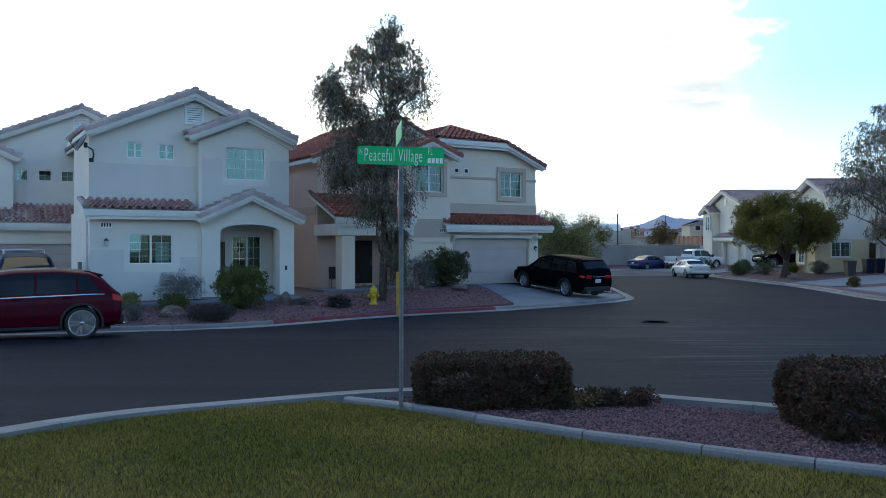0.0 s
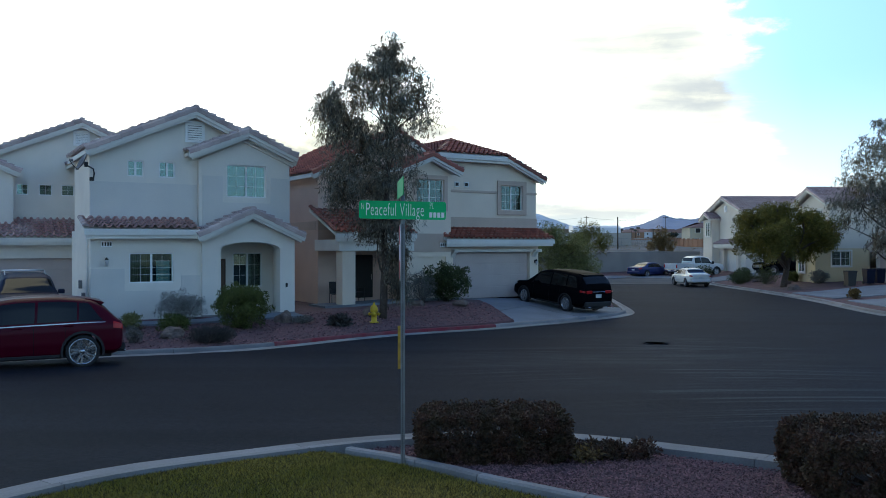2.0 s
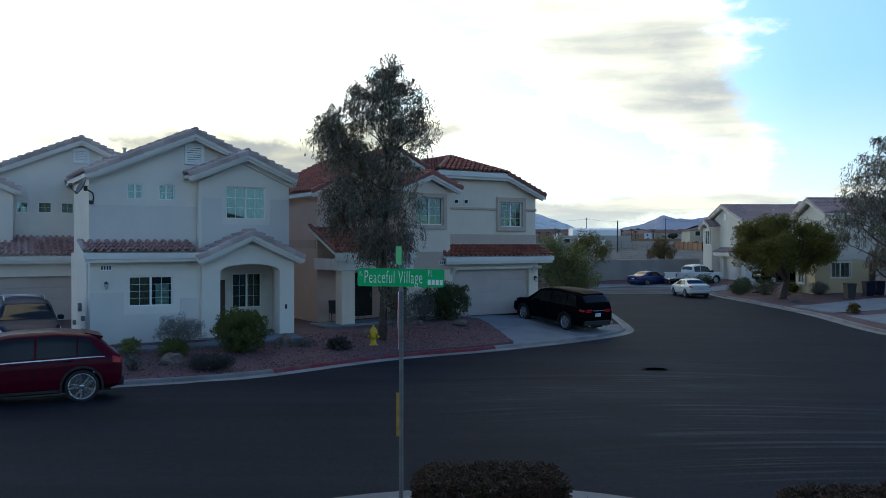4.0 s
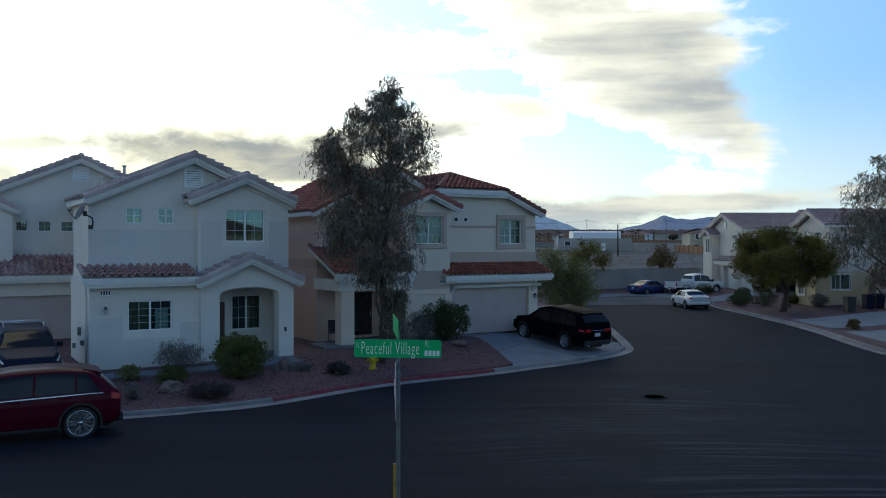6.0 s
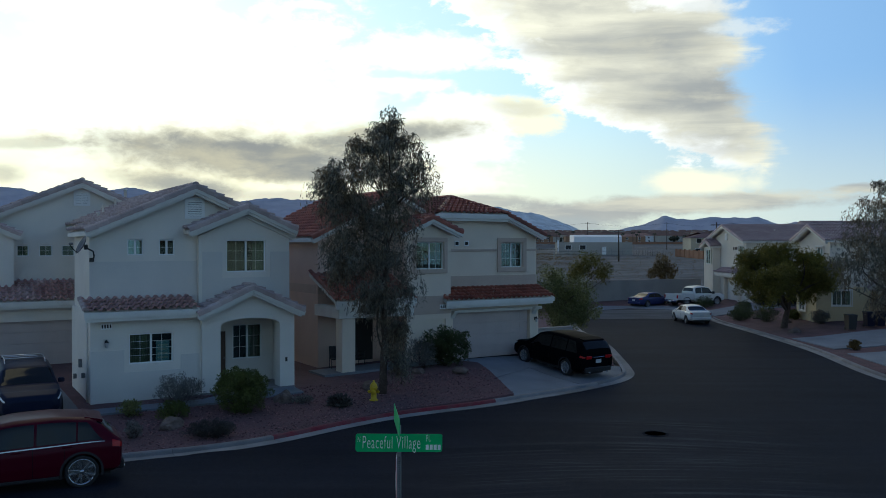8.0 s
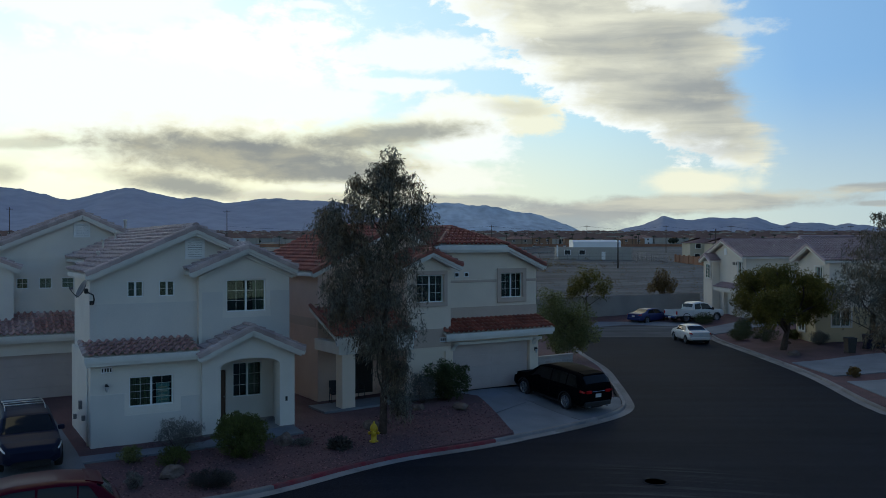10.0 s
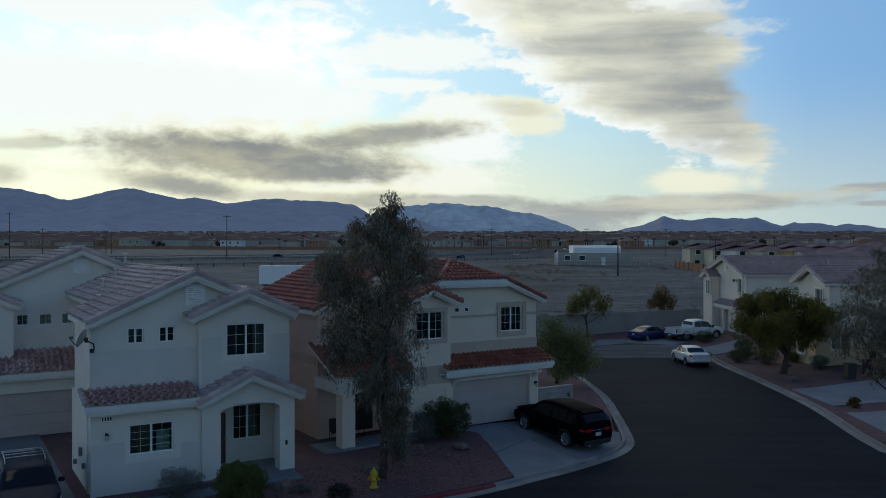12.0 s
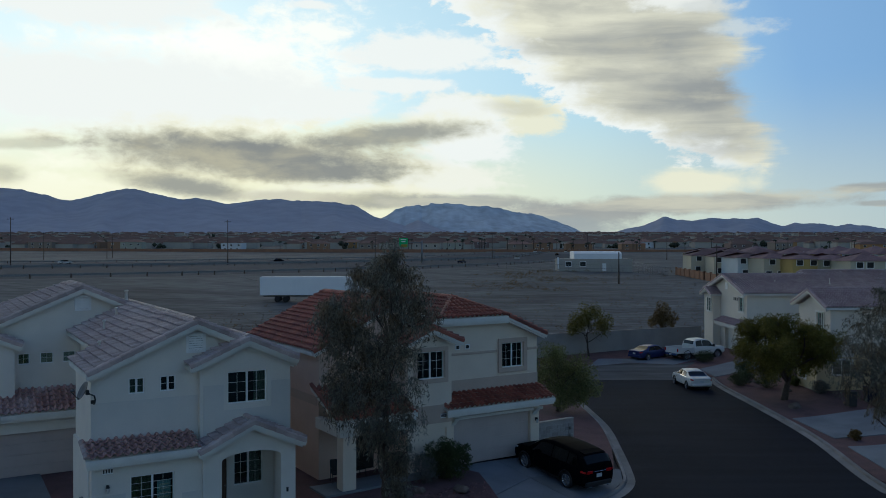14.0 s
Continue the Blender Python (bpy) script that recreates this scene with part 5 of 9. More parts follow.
def house_peach():
    th, o = 32.5, (2.91, 42.61)
    h = thing("house", pose(o[0], o[1], 0, 0, 0, th), "two-storey peach stucco house with orange tile roofs and garage", "house")
    b = 0.3
    wall_panel("wall", STUCCO_B, h, -3.75, 2.3, 3.0, 6.5, 0.0, 0.18, [(0.0, 1.38, 5.0, 6.26)])
    bm = bmesh.new()
    prism(bm, [(-3.75, 6.5), (2.3, 6.5), (0.7, 7.5), (-3.75, 7.5)], 0.0, 0.18)
    part("gable", bm, STUCCO_B, h)
    boxes("wall_band", STUCCO_B2, h, (-3.75, 2.33, -0.03, -0.002, 3.9, 4.6))
    for u0, u1 in ((-3.7, -0.27), (1.64, 2.33)):
        boxes("string_course", STUCCO_B2, h, (u0, u1, -0.06, -0.002, 5.82, 5.95), bevel=0.015)
    for u0 in (-2.82, -2.25):
        f = boxes("wall_vent", TRIM_W, h, (u0, u0 + 0.28, -0.04, -0.002, 6.08, 6.34), bevel=0.01, label="small square wall vent")
        # shade of the vent opening, painted as a near-black plate
        boxes("vent_hole", SHADE_DARK, f, (u0 + 0.05, u0 + 0.23, -0.046, -0.041, 6.13, 6.29))
    window(h, 0.0, 1.38, 5.0, 6.26, 0.06, material("curtain_green", (0.45, 0.66, 0.50), 0.9, var=(0.28, 0.45, 0.33), scale=6, stretch=(6, 6, 0.4)), (2, 3), cover=0.55, trim=(0.24, STUCCO_B2))
    # garage
    wall_panel("garage_wall", STUCCO_B, h, -3.72, 1.73, b, 3.5, -0.9, -0.6, [(-3.48, 1.18, b, 2.87)])
    boxes("side_wall", STUCCO_B, h, (1.55, 1.73, -0.6, 0.0, b, 3.5))
    boxes("side_wall", STUCCO_B, h, (2.12, 2.3, 0.18, 13.5, b, 6.5))
    boxes("wall", STUCCO_B, h, (1.73, 2.3, 0.0, 0.18, b, 3.0))
    garage_door(h, -3.47, 1.17, 0.62, 2.86, -0.72)
    boxes("garage_header", TRIM, h, (-3.6, 1.9, -1.02, -0.902, 2.87, 3.02), bevel=0.02)
    for u0 in (-3.62, 1.3):
        bm = bmesh.new()
        prism(bm, [(-0.91, 2.62), (-0.91, 3.0), (-1.28, 3.0), (-1.2, 2.88), (-1.05, 2.8)], u0, u0 + 0.24, "x")
        part("corbel", bm, TRIM, h)
    shed_roof(h, TILE_B, -4.2, 2.32, -1.5, 3.50, -0.02, 4.06)
    wall_lantern(h, 1.5, 2.35, -0.902)
    # bay with the left window
    wall_panel("bay_wall", STUCCO_B, h, -6.15, -3.77, b, 6.55, -1.15, -0.9, [(-5.67, -4.18, 5.0, 6.28), (-5.6, -4.05, 0.78, 2.66)])
    boxes("recessed_panel", STUCCO_B, h, (-5.6, -4.05, -1.06, -1.0, 0.78, 2.66))
    boxes("side_wall", STUCCO_B, h, (-3.95, -3.77, -0.9, 0.1, b, 6.55))
    boxes("side_wall", STUCCO_P, h, (-6.15, -5.97, -0.9, 0.9, b, 6.55))
    bm = bmesh.new()
    prism(bm, [(-6.15, 6.55), (-3.77, 6.55), (-4.97, 7.12)], -1.15, -0.9)
    part("bay_gable", bm, STUCCO_B, h)
    boxes("wall_band", STUCCO_B2, h, (-6.17, -3.75, -1.18, -1.152, 2.9, 3.75))
    window(h, -5.67, -4.18, 5.0, 6.28, -1.07, material("curtain_lime", (0.58, 0.68, 0.34), 0.9, var=(0.38, 0.46, 0.2), scale=6, stretch=(6, 6, 0.4)), (2, 3), cover=0.5, trim=(0.2, STUCCO_B2))
    number_plate(h, -4.4, -3.96, 3.12, 3.33, -1.182)
    gable_roof(h, TILE_B, -4.97, 7.42, -6.65, 6.72, -3.3, 6.72, -1.5, 2.0)
    # left wing and porch
    boxes("wall", STUCCO_P, h, (-9.73, -6.15, 0.77, 0.95, b, 6.4))
    bm = bmesh.new()
    prism(bm, [(-9.73, 6.4), (-1.9, 6.4), (-5.75, 8.45)], 0.77, 0.95)
    part("gable", bm, STUCCO_P, h)
    boxes("wall_band", STUCCO_B2, h, (-9.75, -6.15, 0.74, 0.768, 3.9, 4.6))
    boxes("side_wall", STUCCO_P, h, (-9.73, -9.55, 0.95, 8.6, b, 6.4))
    boxes("rear_wall", STUCCO_P, h, (-9.73, -4.4, 8.6, 8.78, b, 6.4))
    boxes("side_wall", STUCCO_P, h, (-4.58, -4.4, 8.78, 13.3, b, 6.4))
    boxes("rear_wall", STUCCO_B, h, (-4.58, 2.12, 13.3, 13.5, b, 6.4))
    boxes("wall_band", STUCCO_B2, h, (-9.76, -9.732, 0.95, 8.6, 3.9, 4.3))
    boxes("porch_column", STUCCO_B, h, (-9.72, -9.08, -1.75, -1.12, b, 2.95), bevel=0.02)
    boxes("porch_beam", TRIM, h, (-9.9, -6.15, -1.8, -1.1, 2.95, 3.45), bevel=0.02)
    boxes("porch_beam", TRIM, h, (-9.9, -9.5, -1.1, 0.77, 2.95, 3.45), bevel=0.02)
    boxes("porch_ceiling", STUCCO_B, h, (-9.5, -6.15, -1.1, 0.77, 3.3, 3.4))
    shed_roof(h, TILE_B, -10.15, -6.15, -2.05, 3.72, 0.75, 4.85)
    ridge_caps(h, TILE_B, (-10.1, -2.05, 3.8), (-10.1, 0.75, 4.95), 0.1)
    # dark doorway: porch shade put into the door's near-black colour
    d = boxes("door", SHADE_DARK, h, (-7.9, -6.95, 0.72, 0.766, 0.75, 2.75), label="front door with the porch shade painted in as near black")
    boxes("handle", CHROME, d, (-7.05, -7.02, 0.69, 0.718, 1.6, 1.85))
    # main roofs
    gable_roof(h, TILE_B, -5.75, 8.65, -10.2, 6.45, -1.4, 6.5, 0.35, 9.0, left=False, keepR=lambda a, b: b > 2.2)
    roof_quad(h, TILE_B, (-10.2, 9.0, 6.45), (-10.2, 0.35, 6.45), (-5.75, 0.35, 8.65), (-5.75, 9.0, 8.65))
    bm = bmesh.new()
    prism(bm, [(-9.73, 6.4), (-1.9, 6.4), (-5.75, 8.5)], 8.6, 8.78)
    part("gable", bm, STUCCO_P, h)
    rake(h, TILE_B, TRIM, (-10.2, 0.35, 6.45), (-5.75, 0.35, 8.65))
    board("fascia", TRIM, h, (-10.18, 0.4, 6.34), (-10.18, 9.0, 6.34), 0.05, 0.16)
    # right roof with a clipped front
    ridge_u, ridge_z, v_hip = -1.9, 8.56, 1.7
    for ue, ze in ((2.65, 6.64), (-5.2, 7.167)):
        up = Vector((ridge_u - ue, 0, ridge_z - ze))
        bm = bmesh.new()
        prism(bm, [(ue, ze - 0.02), (ridge_u, ridge_z - 0.02), (ridge_u, ridge_z - 0.14), (ue, ze - 0.14)], v_hip, 9.6)
        part("roof_deck", bm, TRIM, h)
        ln = up.length
        if ue > ridge_u:
            bm = bmesh.new()
            zc = 7.68
            uc = ue + (ridge_u - ue) * (zc - ze) / (ridge_z - ze)
            lo = [(ue, -0.4, ze - 0.02), (uc, -0.4, zc - 0.02), (ridge_u, v_hip, ridge_z - 0.02), (ue, v_hip, ze - 0.02)]
            vs = [bm.verts.new(p) for p in lo]
            ws = [bm.verts.new((p[0], p[1], p[2] - 0.12)) for p in lo]
            bm.faces.new(vs)
            bm.faces.new(ws[::-1])
            for i in range(4):
                bm.faces.new((vs[i], ws[i], ws[(i + 1) % 4], vs[(i + 1) % 4]))
            bmesh.ops.recalc_face_normals(bm, faces=bm.faces[:])
            part("roof_deck", bm, TRIM, h)
            cut = (Vector((uc - ue, 0, zc - ze))).length
            tile_roof(h, TILE_B, (ue, -0.42, ze), (0, 1, 0), up, 10.0, ln, lambda a, b: a > (b - cut) / (ln - cut) * (v_hip + 0.42))
            rake(h, TILE_B, TRIM, (ue, -0.42, ze), (uc, -0.42, zc))
        else:
            roof_quad(h, TILE_B, (ue, v_hip, ze), (ue, -0.42, ze), (-3.985, -0.42, 7.68), (ridge_u, v_hip, ridge_z))
            tile_roof(h, TILE_B, (ue, 9.6, ze), (0, -1, 0), up, 9.6 - v_hip, ln, None)
    uc = 2.65 + (ridge_u - 2.65) * (7.68 - 6.64) / (ridge_z - 6.64)
    ul = ridge_u * 2 - uc
    bm = bmesh.new()
    tri = [(ul, -0.42, 7.66), (uc, -0.42, 7.66), (ridge_u, v_hip, ridge_z - 0.02)]
    vs = [bm.verts.new(p) for p in tri]
    ws = [bm.verts.new((p[0], p[1], p[2] - 0.12)) for p in tri]
    bm.faces.new(vs)
    bm.faces.new(ws[::-1])
    for i in range(3):
        bm.faces.new((vs[i], ws[i], ws[(i + 1) % 3], vs[(i + 1) % 3]))
    bmesh.ops.recalc_face_normals(bm, faces=bm.faces[:])
    part("roof_deck", bm, TRIM, h)
    up = Vector((0, v_hip + 0.42, ridge_z - 7.68))
    ln, wd = up.length, uc - ul
    tile_roof(h, TILE_B, (ul, -0.42, 7.68), (1, 0, 0), up, wd, ln, lambda a, b: b / ln * wd / 2 < a < wd - b / ln * wd / 2)
    board("fascia", TRIM, h, (ul, -0.42, 7.54), (uc, -0.42, 7.54), 0.08, 0.22)
    board("moulding", TRIM, h, (ul, -0.3, 7.38), (uc, -0.3, 7.38), 0.18, 0.14)
    ridge_caps(h, TILE_B, (uc, -0.4, 7.74), (ridge_u, v_hip, ridge_z + 0.05))
    ridge_caps(h, TILE_B, (ul, -0.4, 7.74), (ridge_u, v_hip, ridge_z + 0.05))
    ridge_caps(h, TILE_B, (ridge_u, v_hip, ridge_z + 0.05), (ridge_u, 9.6, ridge_z + 0.05))
    roof_quad(h, TILE_B, (2.65, 13.4, 6.64), (-5.2, 13.4, 6.64), (ridge_u, 9.6, ridge_z), (ridge_u, 9.6, ridge_z))
    roof_quad(h, TILE_B, (2.65, 9.6, 6.64), (2.65, 13.4, 6.64), (ridge_u, 9.6, ridge_z), (ridge_u, 9.6, ridge_z))
    return h


def house_left():
    x, y = a_xy(0.18, 11.8)
    h = thing("house", pose(x, y, 0, 0, 0, TH_A), "two-storey white stucco neighbour house with a tiled garage roof", "house")
    b = 0.3
    wall_panel("wall", STUCCO_A, h, -7.2, 4.2, b, 7.0, 0.0, 0.18, [(-2.93, -2.41, 5.59, 6.12), (-1.97, -1.38, 5.59, 6.12), (-0.98, -0.4, 5.59, 6.12)])
    bm = bmesh.new()
    prism(bm, [(-5.0, 6.98), (4.2, 6.98), (-0.1, 9.05)], 0.0, 0.18)
    part("gable", bm, STUCCO_A, h)
    for u0, u1 in ((-2.93, -2.41), (-1.97, -1.38), (-0.98, -0.4)):
        window(h, u0, u1, 5.59, 6.12, 0.06, CURTAIN, (2, 2), split=False)
    attic_vent(h, -0.45, 0.3, 8.05, 8.8, -0.002)
    rake(h, TILE_A, TRIM, (-5.4, -0.4, 6.95), (-0.1, -0.4, 9.24))
    rake(h, TILE_A, TRIM, (4.6, -0.4, 7.1), (-0.1, -0.4, 9.24))
    roof_quad(h, TILE_A, (-5.4, 10.4, 6.95), (-5.4, -0.4, 6.95), (-0.1, -0.4, 9.24), (-0.1, 4.6, 9.24))
    roof_quad(h, TILE_A, (4.6, -0.4, 7.1), (4.6, 10.4, 7.1), (-0.1, 4.6, 9.24), (-0.1, -0.4, 9.24))
    roof_quad(h, TILE_A, (4.6, 10.4, 7.1), (-5.4, 10.4, 6.95), (-0.1, 4.6, 9.24), (-0.1, 4.6, 9.24))
    ridge_caps(h, TILE_A, (-0.1, -0.4, 9.3), (-0.1, 4.6, 9.3))
    boxes("side_wall", STUCCO_A, h, (-5.0, -4.82, 0.18, 10.0, b, 7.0), (4.02, 4.2, 0.18, 10.0, b, 7.0), (-4.82, 4.02, 9.82, 10.0, b, 7.0))
    # garage wing
    boxes("garage_wall", STUCCO_A, h, (-7.2, 4.2, -1.2, -0.9, 2.6, 3.5))
    boxes("garage_wall", STUCCO_A, h, (-0.2, 4.2, -1.2, -0.9, b, 2.6), (-7.2, -5.4, -1.2, -0.9, b, 2.6))
    garage_door(h, -5.4, -0.2, 0.5, 2.6, -1.0)
    boxes("garage_wall", STUCCO_A, h, (-7.2, -7.0, -0.9, 0.0, b, 3.5))
    shed_roof(h, TILE_LOW, -7.4, 4.3, -1.7, 3.55, -0.02, 4.5, pieces=False)
    # forward bay at the left
    boxes("bay_wall", STUCCO_A, h, (-7.2, -3.1, -0.7, -0.02, 4.0, 6.75))
    gable_roof(h, TILE_A, -5.2, 7.7, -7.6, 6.6, -2.8, 6.6, -1.0, 2.0)
    return h


house_white()
house_peach()
house_left()

# ---- plants ----
def leaf_cloud(name, mat, parent, centres, radii, count, size, seed, droop=0.0, aspect=3.0, flat=1.0, label="", kind="", shell=0.0, long_var=0.4, keep=None):
    """Many small leaves scattered in clumps. centres: (n, 3); radii: (n,) or (n, 3)."""
    rng = np.random.default_rng(seed)
    centres = np.asarray(centres, float)
    radii = np.asarray(radii, float)
    if radii.ndim == 1:
        radii = np.repeat(radii[:, None], 3, 1)
    wts = radii.prod(1) ** 0.667
    idx = rng.choice(len(centres), count, p=wts / wts.sum())
    d = rng.normal(size=(count, 3))
    d /= np.linalg.norm(d, axis=1)[:, None]
    r = rng.random(count) ** (1 / 3)
    if shell:
        r = shell + (1 - shell) * r
    p = centres[idx] + d * r[:, None] * radii[idx]
    if keep is not None:
        ok = keep(p)
        p, d = p[ok], d[ok]
        count = len(p)
    # leaf axis: outwards and down
    ax = d * (1 - droop) + rng.normal(size=(count, 3)) * 0.5
    ax[:, 2] -= droop * 2.2
    ax[:, 2] *= flat
    ax /= np.linalg.norm(ax, axis=1)[:, None] + 1e-9
    ln = size * (1 - long_var + 2 * long_var * rng.random(count))
    return leaf_mesh(name, mat, parent, p, ax, ln, aspect, rng, label, kind)


def leaf_mesh(name, mat, parent, p, ax, ln, aspect, rng, label="", kind=""):
    """One mesh of pointed leaves from their stalks p, axes ax and lengths ln."""
    n = len(p)
    sd = np.cross(ax, rng.normal(size=(n, 3)))
    sd /= np.linalg.norm(sd, axis=1)[:, None] + 1e-9
    w = ln / aspect
    mid = p + ax * (ln * 0.45)[:, None]
    verts = np.stack([p, mid + sd * (w * 0.5)[:, None], p + ax * ln[:, None], mid - sd * (w * 0.5)[:, None]], 1).reshape(-1, 3)
    me = bpy.data.meshes.new(name)
    me.vertices.add(len(verts))
    me.vertices.foreach_set("co", verts.ravel())
    me.loops.add(n * 4)
    me.loops.foreach_set("vertex_index", np.arange(n * 4))
    me.polygons.add(n)
    me.polygons.foreach_set("loop_start", np.arange(n) * 4)
    me.polygons.foreach_set("loop_total", np.full(n, 4))
    me.update()
    me.materials.append(mat)
    ob = new(name, me)
    if parent is not None:
        ob.parent = parent
    return tagged(ob, label, kind=kind)


def limb(bm, p, q, r0, r1, rnd, bend=0.12, n=6, sides=7):
    p, q = Vector(p), Vector(q)
    ln = (q - p).length
    pts = []
    off = Vector((rnd.uniform(-1, 1), rnd.uniform(-1, 1), rnd.uniform(-0.3, 0.6))) * ln * bend
    for k in range(n + 1):
        t = k / n
        pts.append(p.lerp(q, t) + off * math.sin(math.pi * t) + Vector((rnd.uniform(-1, 1), rnd.uniform(-1, 1), 0)) * ln * 0.012)
    tube(bm, pts, [r0 + (r1 - r0) * k / n for k in range(n + 1)], sides)
    return pts


def tree(name, x, y, z, trunk_top, trunk_r, clumps, leaf, count, size, seed, label, droop=0.2, aspect=3.0, lean=(0, 0), forks=9, twigs=60, shell=0.0, category="tree"):
    """A tree of trunk, limbs, twigs and clumped leaves. clumps: (x, y, z, rx, rz) seen from the tree's foot."""
    rnd = random.Random(seed)
    root = thing(name, pose(x, y, z), label, category)
    bm = bmesh.new()
    top = Vector((lean[0], lean[1], trunk_top))
    limb(bm, (0, 0, -0.15), top, trunk_r * 1.25, trunk_r * 0.6, rnd, 0.05, 8, 10)
    part("trunk", bm, BARK, root, "rough dark trunk")
    cs = [Vector(c[:3]) for c in clumps]
    for k in range(min(forks, len(cs))):
        c = cs[k]
        bm = bmesh.new()
        t = rnd.uniform(0.45, 1.0)
        start = Vector((lean[0] * t, lean[1] * t, trunk_top * t))
        pts = limb(bm, start, c, trunk_r * 0.5, trunk_r * 0.1, rnd, 0.15, 6, 6)
        for _ in range(4):
            s = pts[rnd.randrange(2, len(pts))]
            limb(bm, s, s + Vector((rnd.uniform(-1, 1), rnd.uniform(-1, 1), rnd.uniform(-0.6, 0.8))) * clumps[k][3] * 0.9, trunk_r * 0.13, trunk_r * 0.03, rnd, 0.2, 4, 5)
        part("limb", bm, BARK, root)
    # break every clump into many small tufts
    rng = np.random.default_rng(seed + 1)
    cen, rad = [], []
    for c in clumps:
        n = max(5, int(26 * c[3] * c[4]))
        for _ in range(n):
            d = rng.normal(size=3)
            d /= np.linalg.norm(d)
            r = rng.random() ** 0.4
            cen.append((c[0] + d[0] * r * c[3], c[1] + d[1] * r * c[3], c[2] + d[2] * r * c[4]))
            s = rng.uniform(0.2, 0.5) * min(1.0, 0.3 + 0.7 * c[3])
            rad.append((s, s, s * (1 + droop * 1.5)))
    leaf_cloud("crown", leaf, root, cen, rad, count, size, seed + 2, droop, aspect, shell=shell, label="many small leaves in loose clumps")
    return root


def bush(name, x, y, z, rx, ry, rz, leaf, count, size, seed, label, droop=0.0, aspect=2.5, twigs=14, category="bush", shell=0.45, boxy=False, group=""):
    rnd = random.Random(seed)
    root = thing(name, pose(x, y, z), label, category, group)
    bm = bmesh.new()
    for _ in range(twigs):
        a = rnd.uniform(0, 6.28)
        r = rnd.uniform(0.2, 0.95)
        limb(bm, (rnd.uniform(-0.05, 0.05), rnd.uniform(-0.05, 0.05), -0.05), (math.cos(a) * rx * r, math.sin(a) * ry * r, rz * rnd.uniform(0.9, 1.85) * (1.1 - 0.5 * r)), 0.018, 0.004, rnd, 0.1, 4, 4)
    part("twig_tangle", bm, TWIG, root, "thin bare twigs")
    rng = np.random.default_rng(seed)
    cen, rad = [], []
    n = 760 if boxy else max(60, int(300 * (rx * ry * rz) ** 0.5))
    for _ in range(n):
        if boxy:
            p = rng.uniform(-1, 1, 3)
            ax = rng.integers(0, 3)
            p[ax] = np.sign(p[ax]) * rng.uniform(0.8, 0.95)
            p = np.sign(p) * np.abs(p) ** 1.0
            k = (np.abs(p) ** 4).sum() ** 0.25
            p = p / max(1.0, k)
        else:
            p = rng.normal(size=3)
            p /= np.linalg.norm(p)
            p *= rng.random() ** 0.4 * (0.82 + 0.25 * rng.random())
        cen.append((p[0] * rx, p[1] * ry, rz + p[2] * rz))
        rad.append(rng.uniform(0.05, 0.085) if boxy else rng.uniform(0.05, 0.11) * min(1.3, (rx + rz)))
    leaf_cloud("leaves", leaf, root, cen, rad, count, size, seed + 5, droop, aspect, keep=lambda q: q[:, 2] > -0.02, label="small crowded leaves")
    return root


def boulder(x, y, z, s, seed, label="rough brown landscape boulder in the gravel"):
    bm = bmesh.new()
    bmesh.ops.create_icosphere(bm, subdivisions=3, radius=1.0)
    for v in bm.verts:
        k = 1 + 0.35 * noise.noise(v.co * 1.3 + Vector((seed * 7.1, 0, 0))) + 0.14 * noise.noise(v.co * 3.4 + Vector((0, seed, 0)))
        v.co = Vector((v.co.x * s[0] * k, v.co.y * s[1] * k, max(-0.25, v.co.z) * s[2] * k))
    for f in bm.faces:
        f.smooth = False
    ob = part("boulder", bm, ROCK)
    ob.matrix_world = pose(x, y, z + s[2] * 0.12, 0, 0, seed * 40)
    return tagged(ob, label, "boulder")


# street tree with long drooping leaves
def gum_clumps(levels, n, seed, big=1.0):
    """Irregular clumps filling an outline: rows of (height, left, right)."""
    rg = random.Random(seed)
    out = []
    hs, lo, hi = [r[0] for r in levels], [r[1] for r in levels], [r[2] for r in levels]
    area = [(h, max(0.3, lerp_table(h, hs, hi) - lerp_table(h, hs, lo))) for h in np.linspace(hs[0], hs[-1], 60)]
    for h, w in rg.choices(area, [a[1] for a in area], k=n):
        l, r = lerp_table(h, hs, lo), lerp_table(h, hs, hi)
        c, half = (l + r) / 2, (r - l) / 2
        q = rg.uniform(-1, 1)
        y = rg.uniform(-1, 1) * math.sqrt(max(0.0, 1 - q * q)) * half * 0.9
        s = rg.uniform(0.30, 0.70) * min(1.0, 0.45 + half * 0.3) * big
        out.append((c + q * half * 0.9, y, h + rg.uniform(-0.2, 0.2), s, s * rg.uniform(0.9, 1.5)))
    return out


